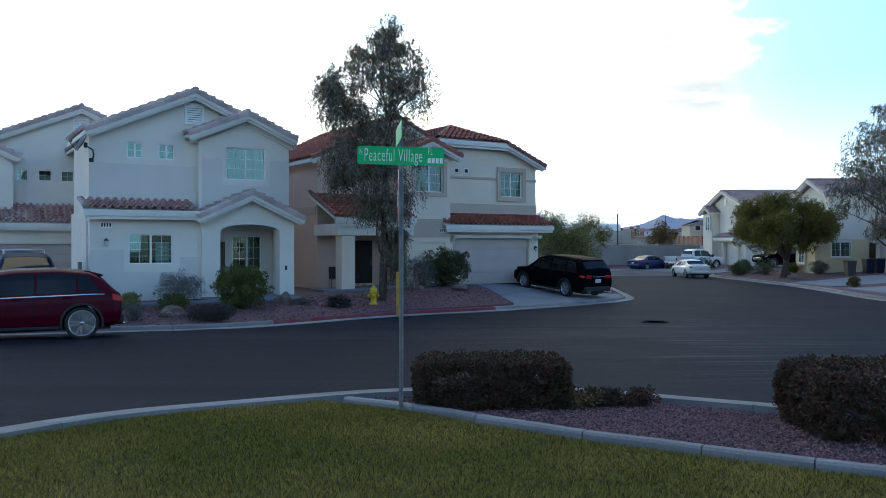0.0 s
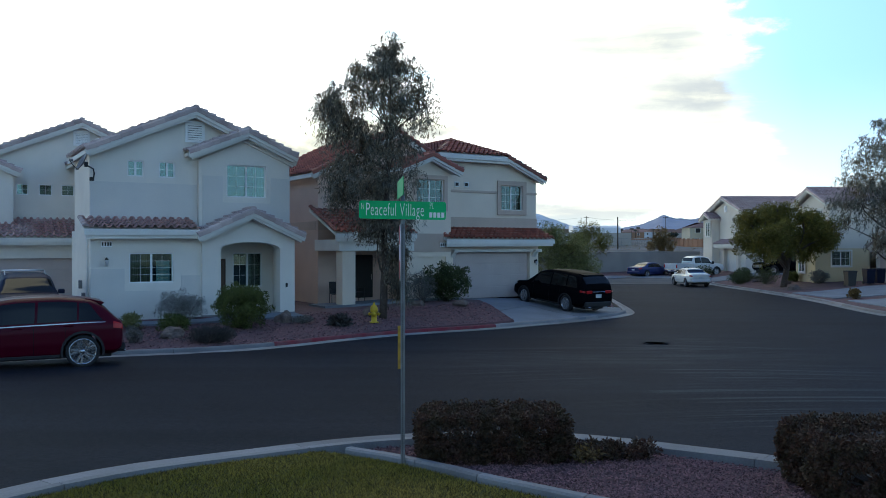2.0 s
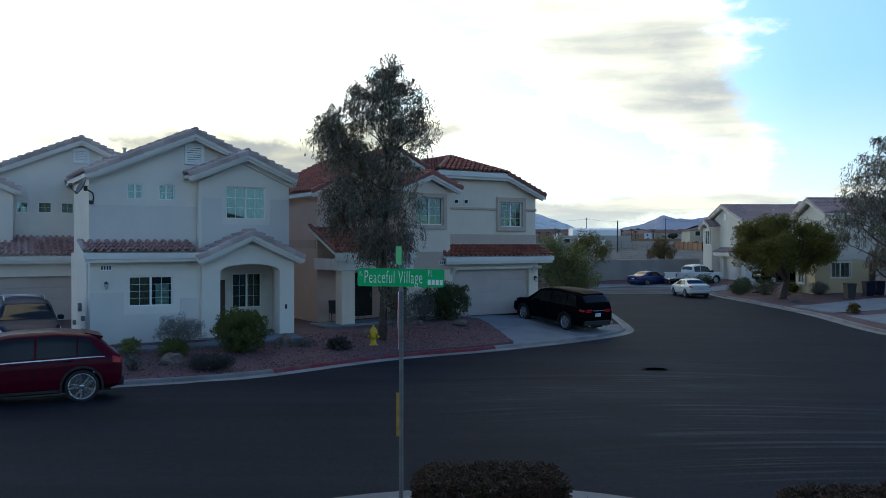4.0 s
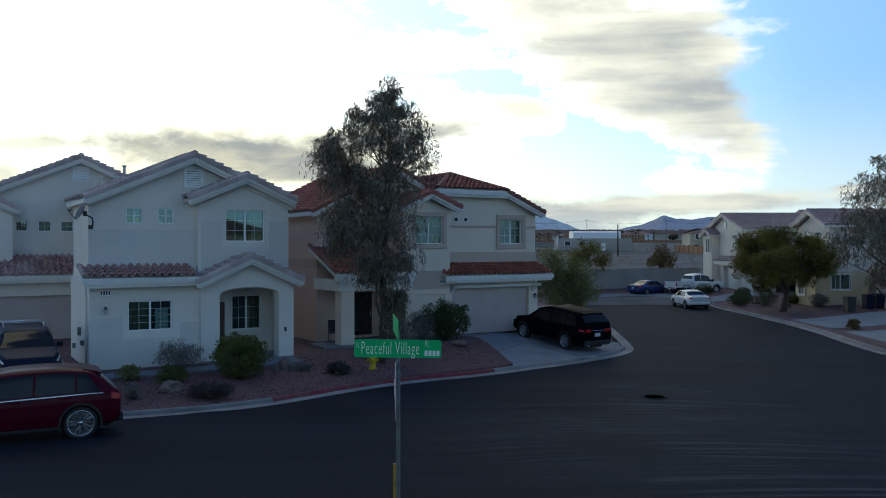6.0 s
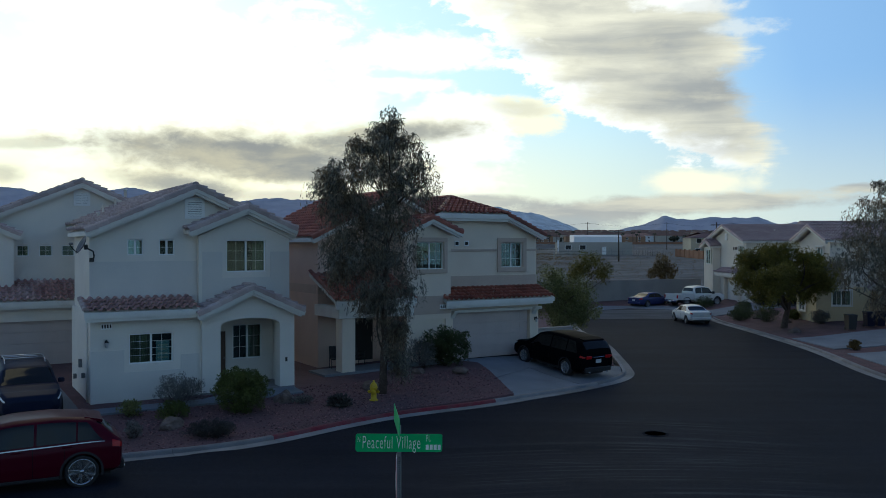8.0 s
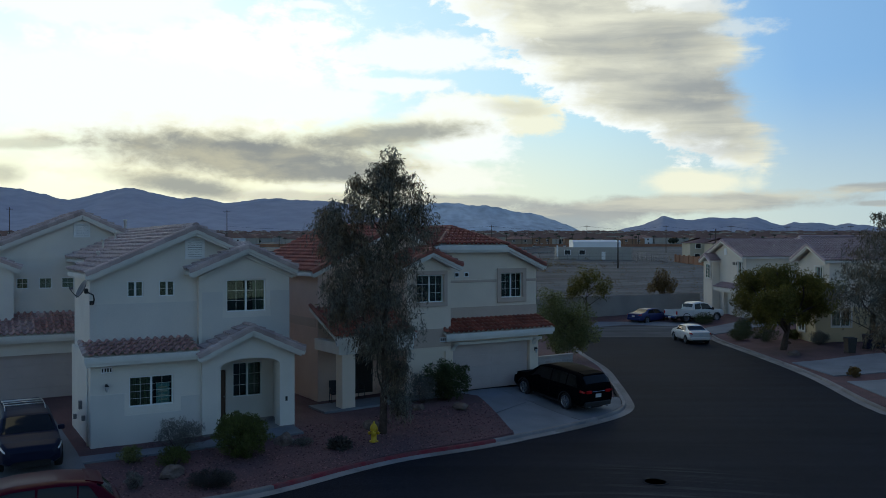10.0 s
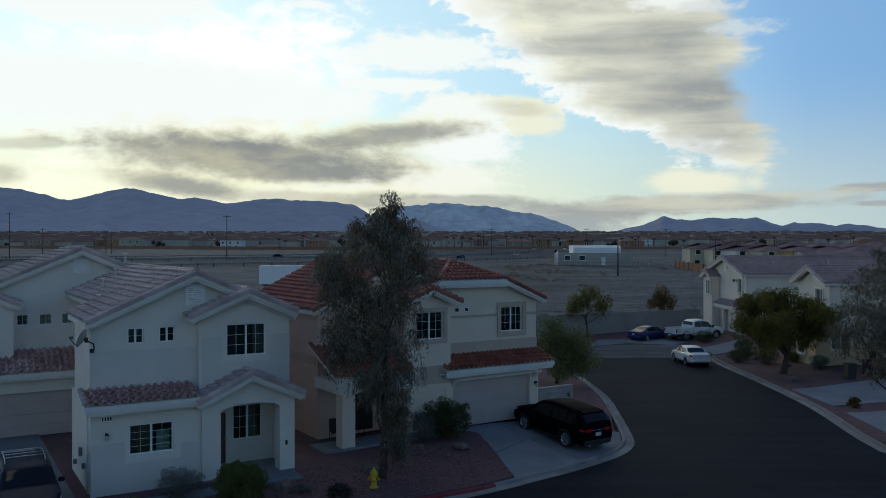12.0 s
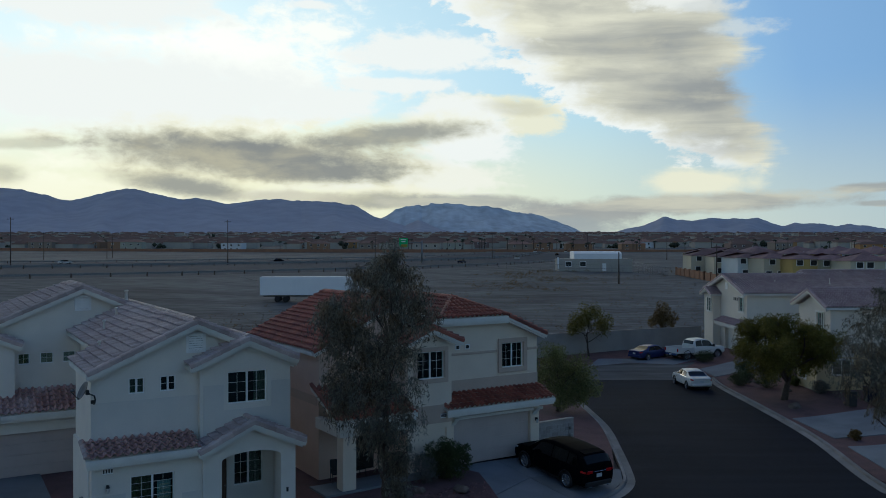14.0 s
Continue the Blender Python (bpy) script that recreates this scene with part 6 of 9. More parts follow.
def gum_tree(x, y, z, top, trunk_r, clumps, seed, label, lean=(0, 0), per=30, leaves=15, size=0.18, forks=24):
    """A gum tree: slender trunk, open limbs and curtains of hanging shoots with narrow leaves."""
    rnd = random.Random(seed)
    rng = np.random.default_rng(seed)
    root = thing("street_tree", pose(x, y, z), label, "tree")
    bm = bmesh.new()
    limb(bm, (0, 0, -0.15), (lean[0], lean[1], top), trunk_r * 1.25, trunk_r * 0.35, rnd, 0.04, 10, 10)
    part("trunk", bm, BARK, root, "slender brown trunk")
    for c in clumps[:forks]:
        bm = bmesh.new()
        t = min(0.97, max(0.2, (c[2] - rnd.uniform(0.8, 1.8)) / top))
        pts = limb(bm, (lean[0] * t, lean[1] * t, top * t), c[:3], trunk_r * 0.36, trunk_r * 0.08, rnd, 0.16, 6, 6)
        for _ in range(4):
            s = pts[rnd.randrange(2, len(pts))]
            limb(bm, s, s + Vector((rnd.uniform(-1, 1), rnd.uniform(-1, 1), rnd.uniform(-0.5, 0.7))) * c[3], trunk_r * 0.1, trunk_r * 0.025, rnd, 0.2, 4, 5)
        part("limb", bm, BARK, root)
    ps, axs = [], []
    for c in clumps:
        n = max(5, int(per * (0.5 + c[3]) * rnd.uniform(0.7, 1.3)))
        d = rng.normal(size=(n, 3))
        d /= np.linalg.norm(d, axis=1)[:, None]
        p0 = np.array((c[0], c[1], c[2] + 0.4)) + d * (rng.random(n) ** 0.5)[:, None] * np.array((c[3], c[3], c[4] * 0.6))
        hang = rng.uniform(0.35, 1.05, n) * (0.55 + 0.6 * c[3])
        out = d[:, :2] * 0.35 + rng.normal(size=(n, 2)) * 0.12
        k = rng.random((n, leaves))
        px = p0[:, None, 0] + out[:, None, 0] * hang[:, None] * np.sqrt(k)
        py = p0[:, None, 1] + out[:, None, 1] * hang[:, None] * np.sqrt(k)
        pz = p0[:, None, 2] + hang[:, None] * (0.35 * k - 1.25 * k * k)
        ps.append(np.stack([px, py, pz], 2).reshape(-1, 3) + rng.normal(size=(n * leaves, 3)) * 0.02)
        ax = rng.normal(size=(n * leaves, 3)) * 0.5
        ax[:, 2] -= 0.75
        axs.append(ax / np.linalg.norm(ax, axis=1)[:, None])
    p, ax = np.concatenate(ps), np.concatenate(axs)
    ok = p[:, 2] > 0.25
    p, ax = p[ok], ax[ok]
    leaf_mesh("crown", LEAF_GUM, root, p, ax, size * rng.uniform(0.55, 1.3, len(p)), 6.5, rng, "hanging shoots with narrow grey-green leaves")
    return root


gum = gum_clumps([(0.6, 0.35, 0.85), (1.4, 0.15, 0.95), (2.2, -0.2, 1.05), (2.95, -0.8, 1.15), (3.9, -1.7, 1.3), (5.25, -2.2, 1.35), (6.1, -2.0, 1.4), (7.1, -2.4, 1.65), (7.9, -2.6, 1.95), (8.75, -1.75, 1.7), (9.2, -1.6, 1.5), (9.6, -1.1, 1.2), (10.0, -0.4, 0.7), (10.4, 0.0, 0.4)], 162, 5)
gum_tree(-2.35, 32.4, 0.35, 7.2, 0.13, gum, 11, "tall slender gum tree with drooping grey-green leaves", (0.25, 0.1))

bush("hedge", 0.62, 11.0, 0.44, 1.02, 0.62, 0.29, LEAF_HEDGE, 50000, 0.036, 21, "low clipped dark hedge with sparse brown leaves", 0.1, 1.7, 40, "hedge", 0.4, True, "clipped hedges")
bush("hedge", 4.92, 9.25, 0.46, 1.05, 0.85, 0.35, LEAF_HEDGE, 56000, 0.036, 22, "rounded clipped dark hedge in red gravel", 0.1, 1.7, 40, "hedge", 0.4, True, "clipped hedges")
bush("groundcover", 2.2, 10.9, 0.44, 0.72, 0.3, 0.075, LEAF_HEDGE, 5000, 0.045, 23, "sprawling half-dry groundcover plant in the gravel", 0.0, 2.5, 30, "plant")
bush("groundcover", 1.75, 10.75, 0.44, 0.35, 0.3, 0.07, LEAF_DRY, 900, 0.05, 24, "dry yellow leaves at the hedge foot", 0.0, 2.2, 8, "plant")

A_BUSHES = [("bush", -10.45, 27.9, 0.5, 0.44, 0.3, LEAF_WILLOW, 1500, 0.07, "small loose green bush"), ("bush", -9.25, 29.3, 0.85, 0.6, 0.62, LEAF_SAGE, 5200, 0.055, "pale grey leafless-looking sage bush"),
            ("bush", -9.0, 27.9, 0.62, 0.45, 0.28, LEAF_OLIVE, 2300, 0.07, "spreading low green bush"), ("bush", -6.95, 28.95, 1.02, 0.9, 0.78, LEAF_OLIVE, 16000, 0.075, "large round bright green bush"),
            ("bush", -7.25, 25.9, 0.85, 0.5, 0.27, LEAF_MOUND, 9000, 0.045, "low dark grey mounded shrub"), ("bush", -9.45, 25.6, 0.3, 0.3, 0.28, LEAF_SAGE, 1500, 0.05, "small grey desert shrub"),
            ("bush", 0.1, 37.9, 1.28, 0.9, 0.88, LEAF_BUSH, 9000, 0.10, "large loose dark green bush"), ("bush", -0.9, 37.2, 0.7, 0.5, 0.7, LEAF_SAGE, 3000, 0.07, "sparse grey shrub"),
            ("bush", -3.75, 30.3, 0.36, 0.3, 0.17, LEAF_MOUND, 900, 0.2, "small spiky yucca clump"), ("bush", -5.1, 30.5, 0.42, 0.3, 0.14, LEAF_SAGE, 900, 0.06, "flat dry shrub")]
for i, (nm, x, y, rx, ry, rz, mat, n, s, lab) in enumerate(A_BUSHES):
    bush(nm, x, y, yard_z(x, y) - 0.02, rx, ry, rz, mat, int(n * 1.5), s, 40 + i, lab + " in the front yard", droop=-0.3, aspect=3.2, group="front yard bushes")
for i, (x, y, s) in enumerate([(-5.81, 30.6, (0.34, 0.3, 0.34)), (-8.75, 26.9, (0.45, 0.35, 0.3)), (0.72, 36.2, (0.42, 0.3, 0.22)), (-2.85, 33.0, (0.3, 0.25, 0.3)), (-1.1, 36.0, (0.3, 0.25, 0.2))]):
    boulder(x, y, yard_z(x, y), s, i + 1)


def grass_stuff():
    """Short lawn blades near the kerb, joined as one."""
    rng = np.random.default_rng(5)
    n = 420000
    x = rng.uniform(-6.5, 6.0, n)
    y = 4.6 + (11.6 - 4.6) * rng.random(n) ** 0.8
    poly = [(p[0], p[1]) for p in lawn_poly]
    px, py = np.array([p[0] for p in poly]), np.array([p[1] for p in poly])
    ok = np.zeros(n, bool)
    j = len(poly) - 1
    for i in range(len(poly)):
        cross = ((py[i] > y) != (py[j] > y)) & (x < (px[j] - px[i]) * (y - py[i]) / (py[j] - py[i] + 1e-12) + px[i])
        ok ^= cross
        j = i
    x, y = x[ok], y[ok]
    gx, gy = np.arange(-6.6, 6.2, 0.2), np.arange(4.5, 11.9, 0.2)
    gz = np.array([[corner_z(a, b) for b in gy] for a in gx])
    fx, fy = (x - gx[0]) / 0.2, (y - gy[0]) / 0.2
    ix, iy = fx.astype(int), fy.astype(int)
    fx, fy = fx - ix, fy - iy
    z = gz[ix, iy] * (1 - fx) * (1 - fy) + gz[ix + 1, iy] * fx * (1 - fy) + gz[ix, iy + 1] * (1 - fx) * fy + gz[ix + 1, iy + 1] * fx * fy
    cen = np.stack([x, y, z], 1)
    n = len(x)
    h = rng.uniform(0.02, 0.046, n)
    a = rng.uniform(0, 6.28, n)
    w = 0.0045
    dx, dy = np.cos(a) * w, np.sin(a) * w
    tip = cen + np.stack([rng.normal(0, 0.022, n), rng.normal(0, 0.022, n), h], 1)
    v = np.stack([cen - np.stack([dx, dy, dx * 0], 1), cen + np.stack([dx, dy, dx * 0], 1), tip], 1).reshape(-1, 3)
    me = bpy.data.meshes.new("grass")
    me.vertices.add(len(v))
    me.vertices.foreach_set("co", v.ravel())
    me.loops.add(n * 3)
    me.loops.foreach_set("vertex_index", np.arange(n * 3))
    me.polygons.add(n)
    me.polygons.foreach_set("loop_start", np.arange(n) * 3)
    me.polygons.foreach_set("loop_total", np.full(n, 3))
    me.update()
    me.materials.append(BLADE)
    tagged(new("grass", me), "short mown grass blades, green and straw yellow", "grass", kind="stuff")


grass_stuff()


def gravel_stuff(name, n, region, zf, size, seed, label):
    """Loose crushed stones, joined as one."""
    rng = np.random.default_rng(seed)
    x0, x1, y0, y1 = region[0]
    x, y = rng.uniform(x0, x1, n), rng.uniform(y0, y1, n)
    keep = [k for k in range(n) if region[1](x[k], y[k])]
    verts, faces = [], []
    base = np.array([(1, 0, 0), (-0.5, 0.87, 0), (-0.5, -0.87, 0), (0, 0, 1), (0, 0, -0.6)])
    tri = [(0, 1, 3), (1, 2, 3), (2, 0, 3), (1, 0, 4), (2, 1, 4), (0, 2, 4)]
    for k in keep:
        s = size * rng.uniform(0.5, 1.3)
        a = rng.uniform(0, 6.28)
        c, sn = math.cos(a), math.sin(a)
        b = base * (s * rng.uniform(0.7, 1.3), s * rng.uniform(0.7, 1.3), s * 0.7) + rng.normal(0, s * 0.18, (5, 3))
        zz = zf(x[k], y[k]) + s * 0.2
        m = len(verts)
        for q in b:
            verts.append((x[k] + q[0] * c - q[1] * sn, y[k] + q[0] * sn + q[1] * c, zz + q[2]))
        faces.extend((m + f[0], m + f[1], m + f[2]) for f in tri)
    tagged(raw(name, verts, faces, GRAVEL_STONE), label, "gravel", kind="stuff")


gravel_stuff("gravel", 52000, ((-1.2, 6.6, 6.6, 12.0), lambda x, y: inside(x, y, bed_poly)), corner_z, 0.015, 8, "loose crushed red stones in the planting bed")
gravel_stuff("gravel", 16000, ((-11.0, 5.0, 23.5, 39.0), lambda x, y: inside(x, y, yard_poly) and a_uv(x, y)[1] < -1.2 and not (a_uv(x, y)[0] < -1.8)), lambda x, y: yard_z(x, y), 0.035, 9, "loose crushed red stones in the front yards")

# ---- street furniture ----
def text_part(name, body, size, m, mat, parent, label=""):
    cu = bpy.data.curves.new(name, "FONT")
    cu.body, cu.size, cu.extrude, cu.offset = body, size, 0.0015, -0.0022
    cu.space_character = 1.1
    cu.resolution_u = 3
    ob = bpy.data.objects.new(name, cu)
    scene.collection.objects.link(ob)
    bpy.context.view_layer.update()
    me = bpy.data.meshes.new_from_object(ob.evaluated_get(bpy.context.evaluated_depsgraph_get()))
    bpy.data.objects.remove(ob)
    me.materials.clear()
    me.materials.append(mat)
    out = new(name, me)
    out.parent = parent
    out.matrix_local = m
    return tagged(out, label)


def name_plate(parent, m, w, h, text=True):
    bm = bmesh.new()
    prism(bm, [(-w / 2 + 0.02, -h / 2), (w / 2 - 0.02, -h / 2), (w / 2, -h / 2 + 0.02), (w / 2, h / 2 - 0.02), (w / 2 - 0.02, h / 2), (-w / 2 + 0.02, h / 2), (-w / 2, h / 2 - 0.02), (-w / 2, -h / 2 + 0.02)], -0.003, 0.003)
    pl = part("name_plate", bm, SIGN_GREEN, parent, "green street name plate with white lettering")
    pl.matrix_local = m
    if text:
        front = pose(0, -0.0055, 0, 90, 0, 0)
        s = Matrix.Diagonal((0.46, 1, 1, 1))
        for body, size, x, z in (("N", 0.11, -0.52, 0.005), ("Peaceful Village", 0.23, -0.462, -0.07), ("PL", 0.125, 0.335, 0.02)):
            text_part("lettering", body, size, Matrix.Translation((x, 0, z)) @ front @ s, SIGN_WHITE, pl, "white lettering")
        for k in range(4):
            boxes("bar", SIGN_WHITE, pl, (0.335 + 0.05 * k, 0.372 + 0.05 * k, -0.0065, -0.0035, -0.085, -0.02))
    return pl


def street_sign():
    x, y = -0.525, 10.5
    z = corner_z(x, y) - 0.02
    root = thing("street_sign", pose(x, y, z), "green street name sign on a perforated steel post", "street sign")
    bm = bmesh.new()
    t = 0.026
    for a, b, c, d in ((-t, t, -t, -t + 0.004), (-t, t, t - 0.004, t), (-t, -t + 0.004, -t + 0.004, t - 0.004), (t - 0.004, t, -t + 0.004, t - 0.004)):
        box(bm, a, b, c, d, -0.3, 3.02)
    post = part("post", bm, GALV, root, "perforated square steel post")
    bm = bmesh.new()
    for k in range(118):
        zz = 0.05 + k * 0.0254
        box(bm, -0.0055, 0.0055, -t - 0.0015, -t + 0.002, zz, zz + 0.011)
        box(bm, -t - 0.0015, -t + 0.002, -0.0055, 0.0055, zz, zz + 0.011)
    tagged(part("post_holes", bm, BLACK, post), kind="stuff")
    bm = bmesh.new()
    tube(bm, [(0, 0, 2.98), (0, 0, 3.06), (0, 0, 3.42)], [0.03, 0.026, 0.024], 10)
    part("post_cap", bm, GALV, root)
    pz = 3.61 - z
    name_plate(root, pose(0.0, -0.036, pz, 0, 1.0, 3), 1.085, 0.225)
    name_plate(root, pose(-0.03, 0.0, pz + 0.28, 0, 0, 97), 1.05, 0.225, False)
    # stop plate, seen nearly edge on
    bm = bmesh.new()
    prism(bm, [(0.38 * math.cos(math.pi / 8 + k * math.pi / 4), 0.38 * math.sin(math.pi / 8 + k * math.pi / 4)) for k in range(8)], -0.002, 0.002)
    st = part("stop_plate", bm, SIGN_WHITE, root, "red octagonal stop plate")
    st.matrix_local = pose(-0.035, 0.0, 3.08 - z, 0, 0, -86)
    bm = bmesh.new()
    prism(bm, [(0.355 * math.cos(math.pi / 8 + k * math.pi / 4), 0.355 * math.sin(math.pi / 8 + k * math.pi / 4)) for k in range(8)], -0.005, -0.0025)
    part("stop_face", bm, SIGN_RED, st)
    text_part("lettering", "STOP", 0.30, Matrix.Translation((-0.27, 0, -0.1)) @ pose(0, -0.007, 0, 90, 0, 0) @ Matrix.Diagonal((0.75, 1, 1, 1)), SIGN_WHITE, st, "white lettering")
    boxes("reflector_strip", TAPE, root, (-0.062, -0.028, -0.022, 0.022, 1.62 - z, 2.16 - z), label="worn amber reflector strip")


street_sign()


def hydrant(x, y, z):
    root = thing("fire_hydrant", pose(x, y, z), "yellow cast iron fire hydrant in red gravel", "fire hydrant")
    bm = bmesh.new()
    lathe(bm, [(0.17, 0.0), (0.17, 0.04), (0.11, 0.05), (0.105, 0.40), (0.14, 0.41), (0.14, 0.45), (0.11, 0.46)], 20)
    part("barrel", bm, HYDRANT, root)
    bm = bmesh.new()
    lathe(bm, [(0.15, 0.46), (0.15, 0.50), (0.13, 0.58), (0.08, 0.66), (0.035, 0.69), (0.035, 0.76), (0.0, 0.765)], 20)
    part("bonnet", bm, HYDRANT, root)
    for a, r in ((0, 0.05), (180, 0.05), (-90, 0.075)):
        bm = bmesh.new()
        lathe(bm, [(r, 0.08), (r, 0.15), (r * 1.25, 0.15), (r * 1.25, 0.20), (r * 0.4, 0.205), (r * 0.4, 0.235)], 12, Matrix.Translation((0, 0, 0.33)) @ Matrix.Rotation(radians(a), 4, "Z") @ Matrix.Rotation(radians(90), 4, "Y"))
        part("outlet", bm, HYDRANT, root)


hydrant(-2.6, 31.3, yard_z(-2.6, 31.3))


def patio_chair(x, y, z, rz, label="dark slung patio chair on the porch"):
    root = thing("patio_chair", pose(x, y, z, 0, 0, rz), label, "chair", "porch chairs")
    boxes("seat", BLACK, root, (-0.27, 0.27, -0.26, 0.24, 0.40, 0.44), bevel=0.012)
    bm = bmesh.new()
    box(bm, -0.27, 0.27, 0.0, 0.03, 0.0, 0.55, bevel=0.01, m=Matrix.Translation((0, 0.24, 0.42)) @ Matrix.Rotation(radians(-14), 4, "X"))
    part("backrest", bm, BLACK, root)
    for sx in (-0.27, 0.27):
        for sy in (-0.24, 0.24):
            bm = bmesh.new()
            tube(bm, [(sx, sy, 0), (sx, sy * 0.95, 0.62 if sy < 0 else 0.66)], 0.014, 6)
            part("leg", bm, IRON, root)
        bm = bmesh.new()
        tube(bm, [(sx, -0.26, 0.62), (sx, 0.26, 0.64)], 0.018, 6)
        part("armrest", bm, IRON, root)


for u, v, r in ((-9.25, -0.2, 20), (-8.2, -0.1, 40)):
    x, y = b_xy(u, v)
    patio_chair(x, y, yard_z(x, y) + 0.06, r)


# ---- vehicles ----
class CarShape:
    """A car body as a surface: stations along x, a half section of nine points each."""

    def __init__(self, rows):
        r = np.array(rows, float)
        self.x0, self.x1 = r[0, 0], r[-1, 0]
        self.rows = r

    def at(self, x):
        r = self.rows
        x = min(max(x, self.x0), self.x1)
        i = int(np.clip(np.searchsorted(r[:, 0], x) - 1, 0, len(r) - 2))
        t = (x - r[i, 0]) / (r[i + 1, 0] - r[i, 0])
        p0, p1, p2, p3 = r[max(i - 1, 0)], r[i], r[i + 1], r[min(i + 2, len(r) - 1)]
        v = p1 + (p2 - p1) * t
        s = 0.5 * (2 * p1 + (p2 - p0) * t + (2 * p0 - 5 * p1 + 4 * p2 - p3) * t * t + (3 * p1 - p0 - 3 * p2 + p3) * t ** 3)
        return 0.5 * v + 0.5 * s

    def point(self, x, s):
        _, zl, zb, zt, wb, wt = self.at(x)
        h = zt - zb
        prof = [(wb * 0.78, zl), (wb * 0.97, zl + 0.10), (wb, zl + (zb - zl) * 0.42), (wb * 0.985, zb - (zb - zl) * 0.15), (wb * 0.95, zb),
                (wb * 0.95 + (wt - wb * 0.95) * 0.85, zb + h * 0.80), (wt * 0.86, zb + h * 0.955), (wt * 0.5, zt - h * 0.006), (0.0, zt + 0.004)]
        k = min(7, int(s * 8))
        f = s * 8 - k
        return Vector((x, prof[k][0] + (prof[k + 1][0] - prof[k][0]) * f, prof[k][1] + (prof[k + 1][1] - prof[k][1]) * f))

    def normal(self, x, s):
        e = 0.012
        a, b = min(self.x1, x + e), max(self.x0, x - e)
        dx = self.point(a, s) - self.point(b, s)
        ds = self.point(x, min(1, s + e)) - self.point(x, max(0, s - e))
        n = ds.cross(dx)
        return n.normalized() if n.length > 1e-9 else Vector((0, 0, 1))


def car(name, m, rows, wheels, paint, label, rim=0.46, side_glass=(), front_glass=None, rear_glass=None, tails=(), heads=(), extras=None, category="car", rim_style=5, group="", belt=None, seams=(), rim_size=0.70):
    root = thing(name, m, label, category, group)
    sh = CarShape(rows)
    sh.paint = paint
    bm = bmesh.new()
    nx, ss = 150, [0, 0.03, 0.06, 0.09, 0.125, 0.14, 0.155, 0.17, 0.185, 0.2, 0.215, 0.23, 0.25, 0.275, 0.3, 0.325, 0.35, 0.375, 0.44, 0.5, 0.56, 0.625, 0.69, 0.75, 0.81, 0.875, 0.94, 1.0]
    xs = [sh.x0 + (sh.x1 - sh.x0) * k / nx for k in range(nx + 1)]
    grid = []
    for x in xs:
        ring = [sh.point(x, s) for s in ss]
        grid.append([bm.verts.new(p) for p in ring] + [bm.verts.new((p.x, -p.y, p.z)) for p in ring[-2::-1]])
    n = len(grid[0])
    for a, b in zip(grid, grid[1:]):
        for k in range(n - 1):
            c = (a[k].co + b[k + 1].co) / 2
            if any((c.x - w[0]) ** 2 + (c.z - w[2]) ** 2 < (w[2] * 1.16) ** 2 and abs(c.y) > 0.5 for w in wheels):
                continue
            f = bm.faces.new((a[k], b[k], b[k + 1], a[k + 1]))
            f.smooth = True
    bm.faces.new(grid[0])
    bm.faces.new(grid[-1][::-1])
    bmesh.ops.recalc_face_normals(bm, faces=bm.faces[:])
    part("body", bm, paint, root)
    boxes("underbody", BLACK, root, (sh.x0 + 0.25, sh.x1 - 0.25, -0.55, 0.55, 0.2, 0.5))

    def patch(nm, mat, fx0, fx1, s0, s1, sides=(1, -1), off=0.007, ns=5, nxp=10, lab=""):
        obs = []
        for side in sides:
            b = bmesh.new()
            rows_v = []
            for i in range(ns + 1):
                s = s0 + (s1 - s0) * i / ns
                t = i / ns
                a, c = fx0(t), fx1(t)
                r = []
                for j in range(nxp + 1):
                    x = a + (c - a) * j / nxp
                    p = sh.point(x, s) + sh.normal(x, s) * off
                    r.append(b.verts.new((p.x, p.y * side, p.z)))
                rows_v.append(r)
            for u, w in zip(rows_v, rows_v[1:]):
                for j in range(nxp):
                    f = b.faces.new((u[j], u[j + 1], w[j + 1], w[j]))
                    f.smooth = True
            obs.append(part(nm, b, mat, root, lab))
        return obs

    def lin(a, b):
        return lambda t: a + (b - a) * t

    for x0a, x0b, x1a, x1b in side_glass:
        patch("side_window", BLACK_GLASS, lin(x0a, x0b), lin(x1a, x1b), 0.515, 0.635)
    for spec, nm in ((front_glass, "windscreen"), (rear_glass, "rear_window")):
        if spec:
            x0, x1 = spec
            b = bmesh.new()
            g = []
            for i in range(9):
                s = 0.70 + 0.30 * i / 8
                g.append((s, 1))
            cols = g + [(s, -1) for s, _ in g[-2::-1]]
            rows_v = []
            for j in range(9):
                x = x0 + (x1 - x0) * j / 8
                r = []
                for s, side in cols:
                    p = sh.point(x, s) + sh.normal(x, s) * 0.008
                    r.append(b.verts.new((p.x, p.y * side, p.z)))
                rows_v.append(r)
            for u, w in zip(rows_v, rows_v[1:]):
                for k in range(len(u) - 1):
                    f = b.faces.new((u[k], u[k + 1], w[k + 1], w[k]))
                    f.smooth = True
            part(nm, b, BLACK_GLASS, root)
    for x0, x1, s0, s1 in tails:
        patch("tail_lamp", LAMP_RED, lin(x0, x0), lin(x1, x1), s0, s1, off=0.012)
    for x0, x1, s0, s1 in heads:
        patch("head_lamp", LAMP_CLEAR, lin(x0, x0), lin(x1, x1), s0, s1, off=0.012)
    if belt:
        patch("belt_moulding", BRIGHT_TRIM, lin(belt[0], belt[0]), lin(belt[1], belt[1]), 0.500, 0.506, off=0.010, ns=1, nxp=30)
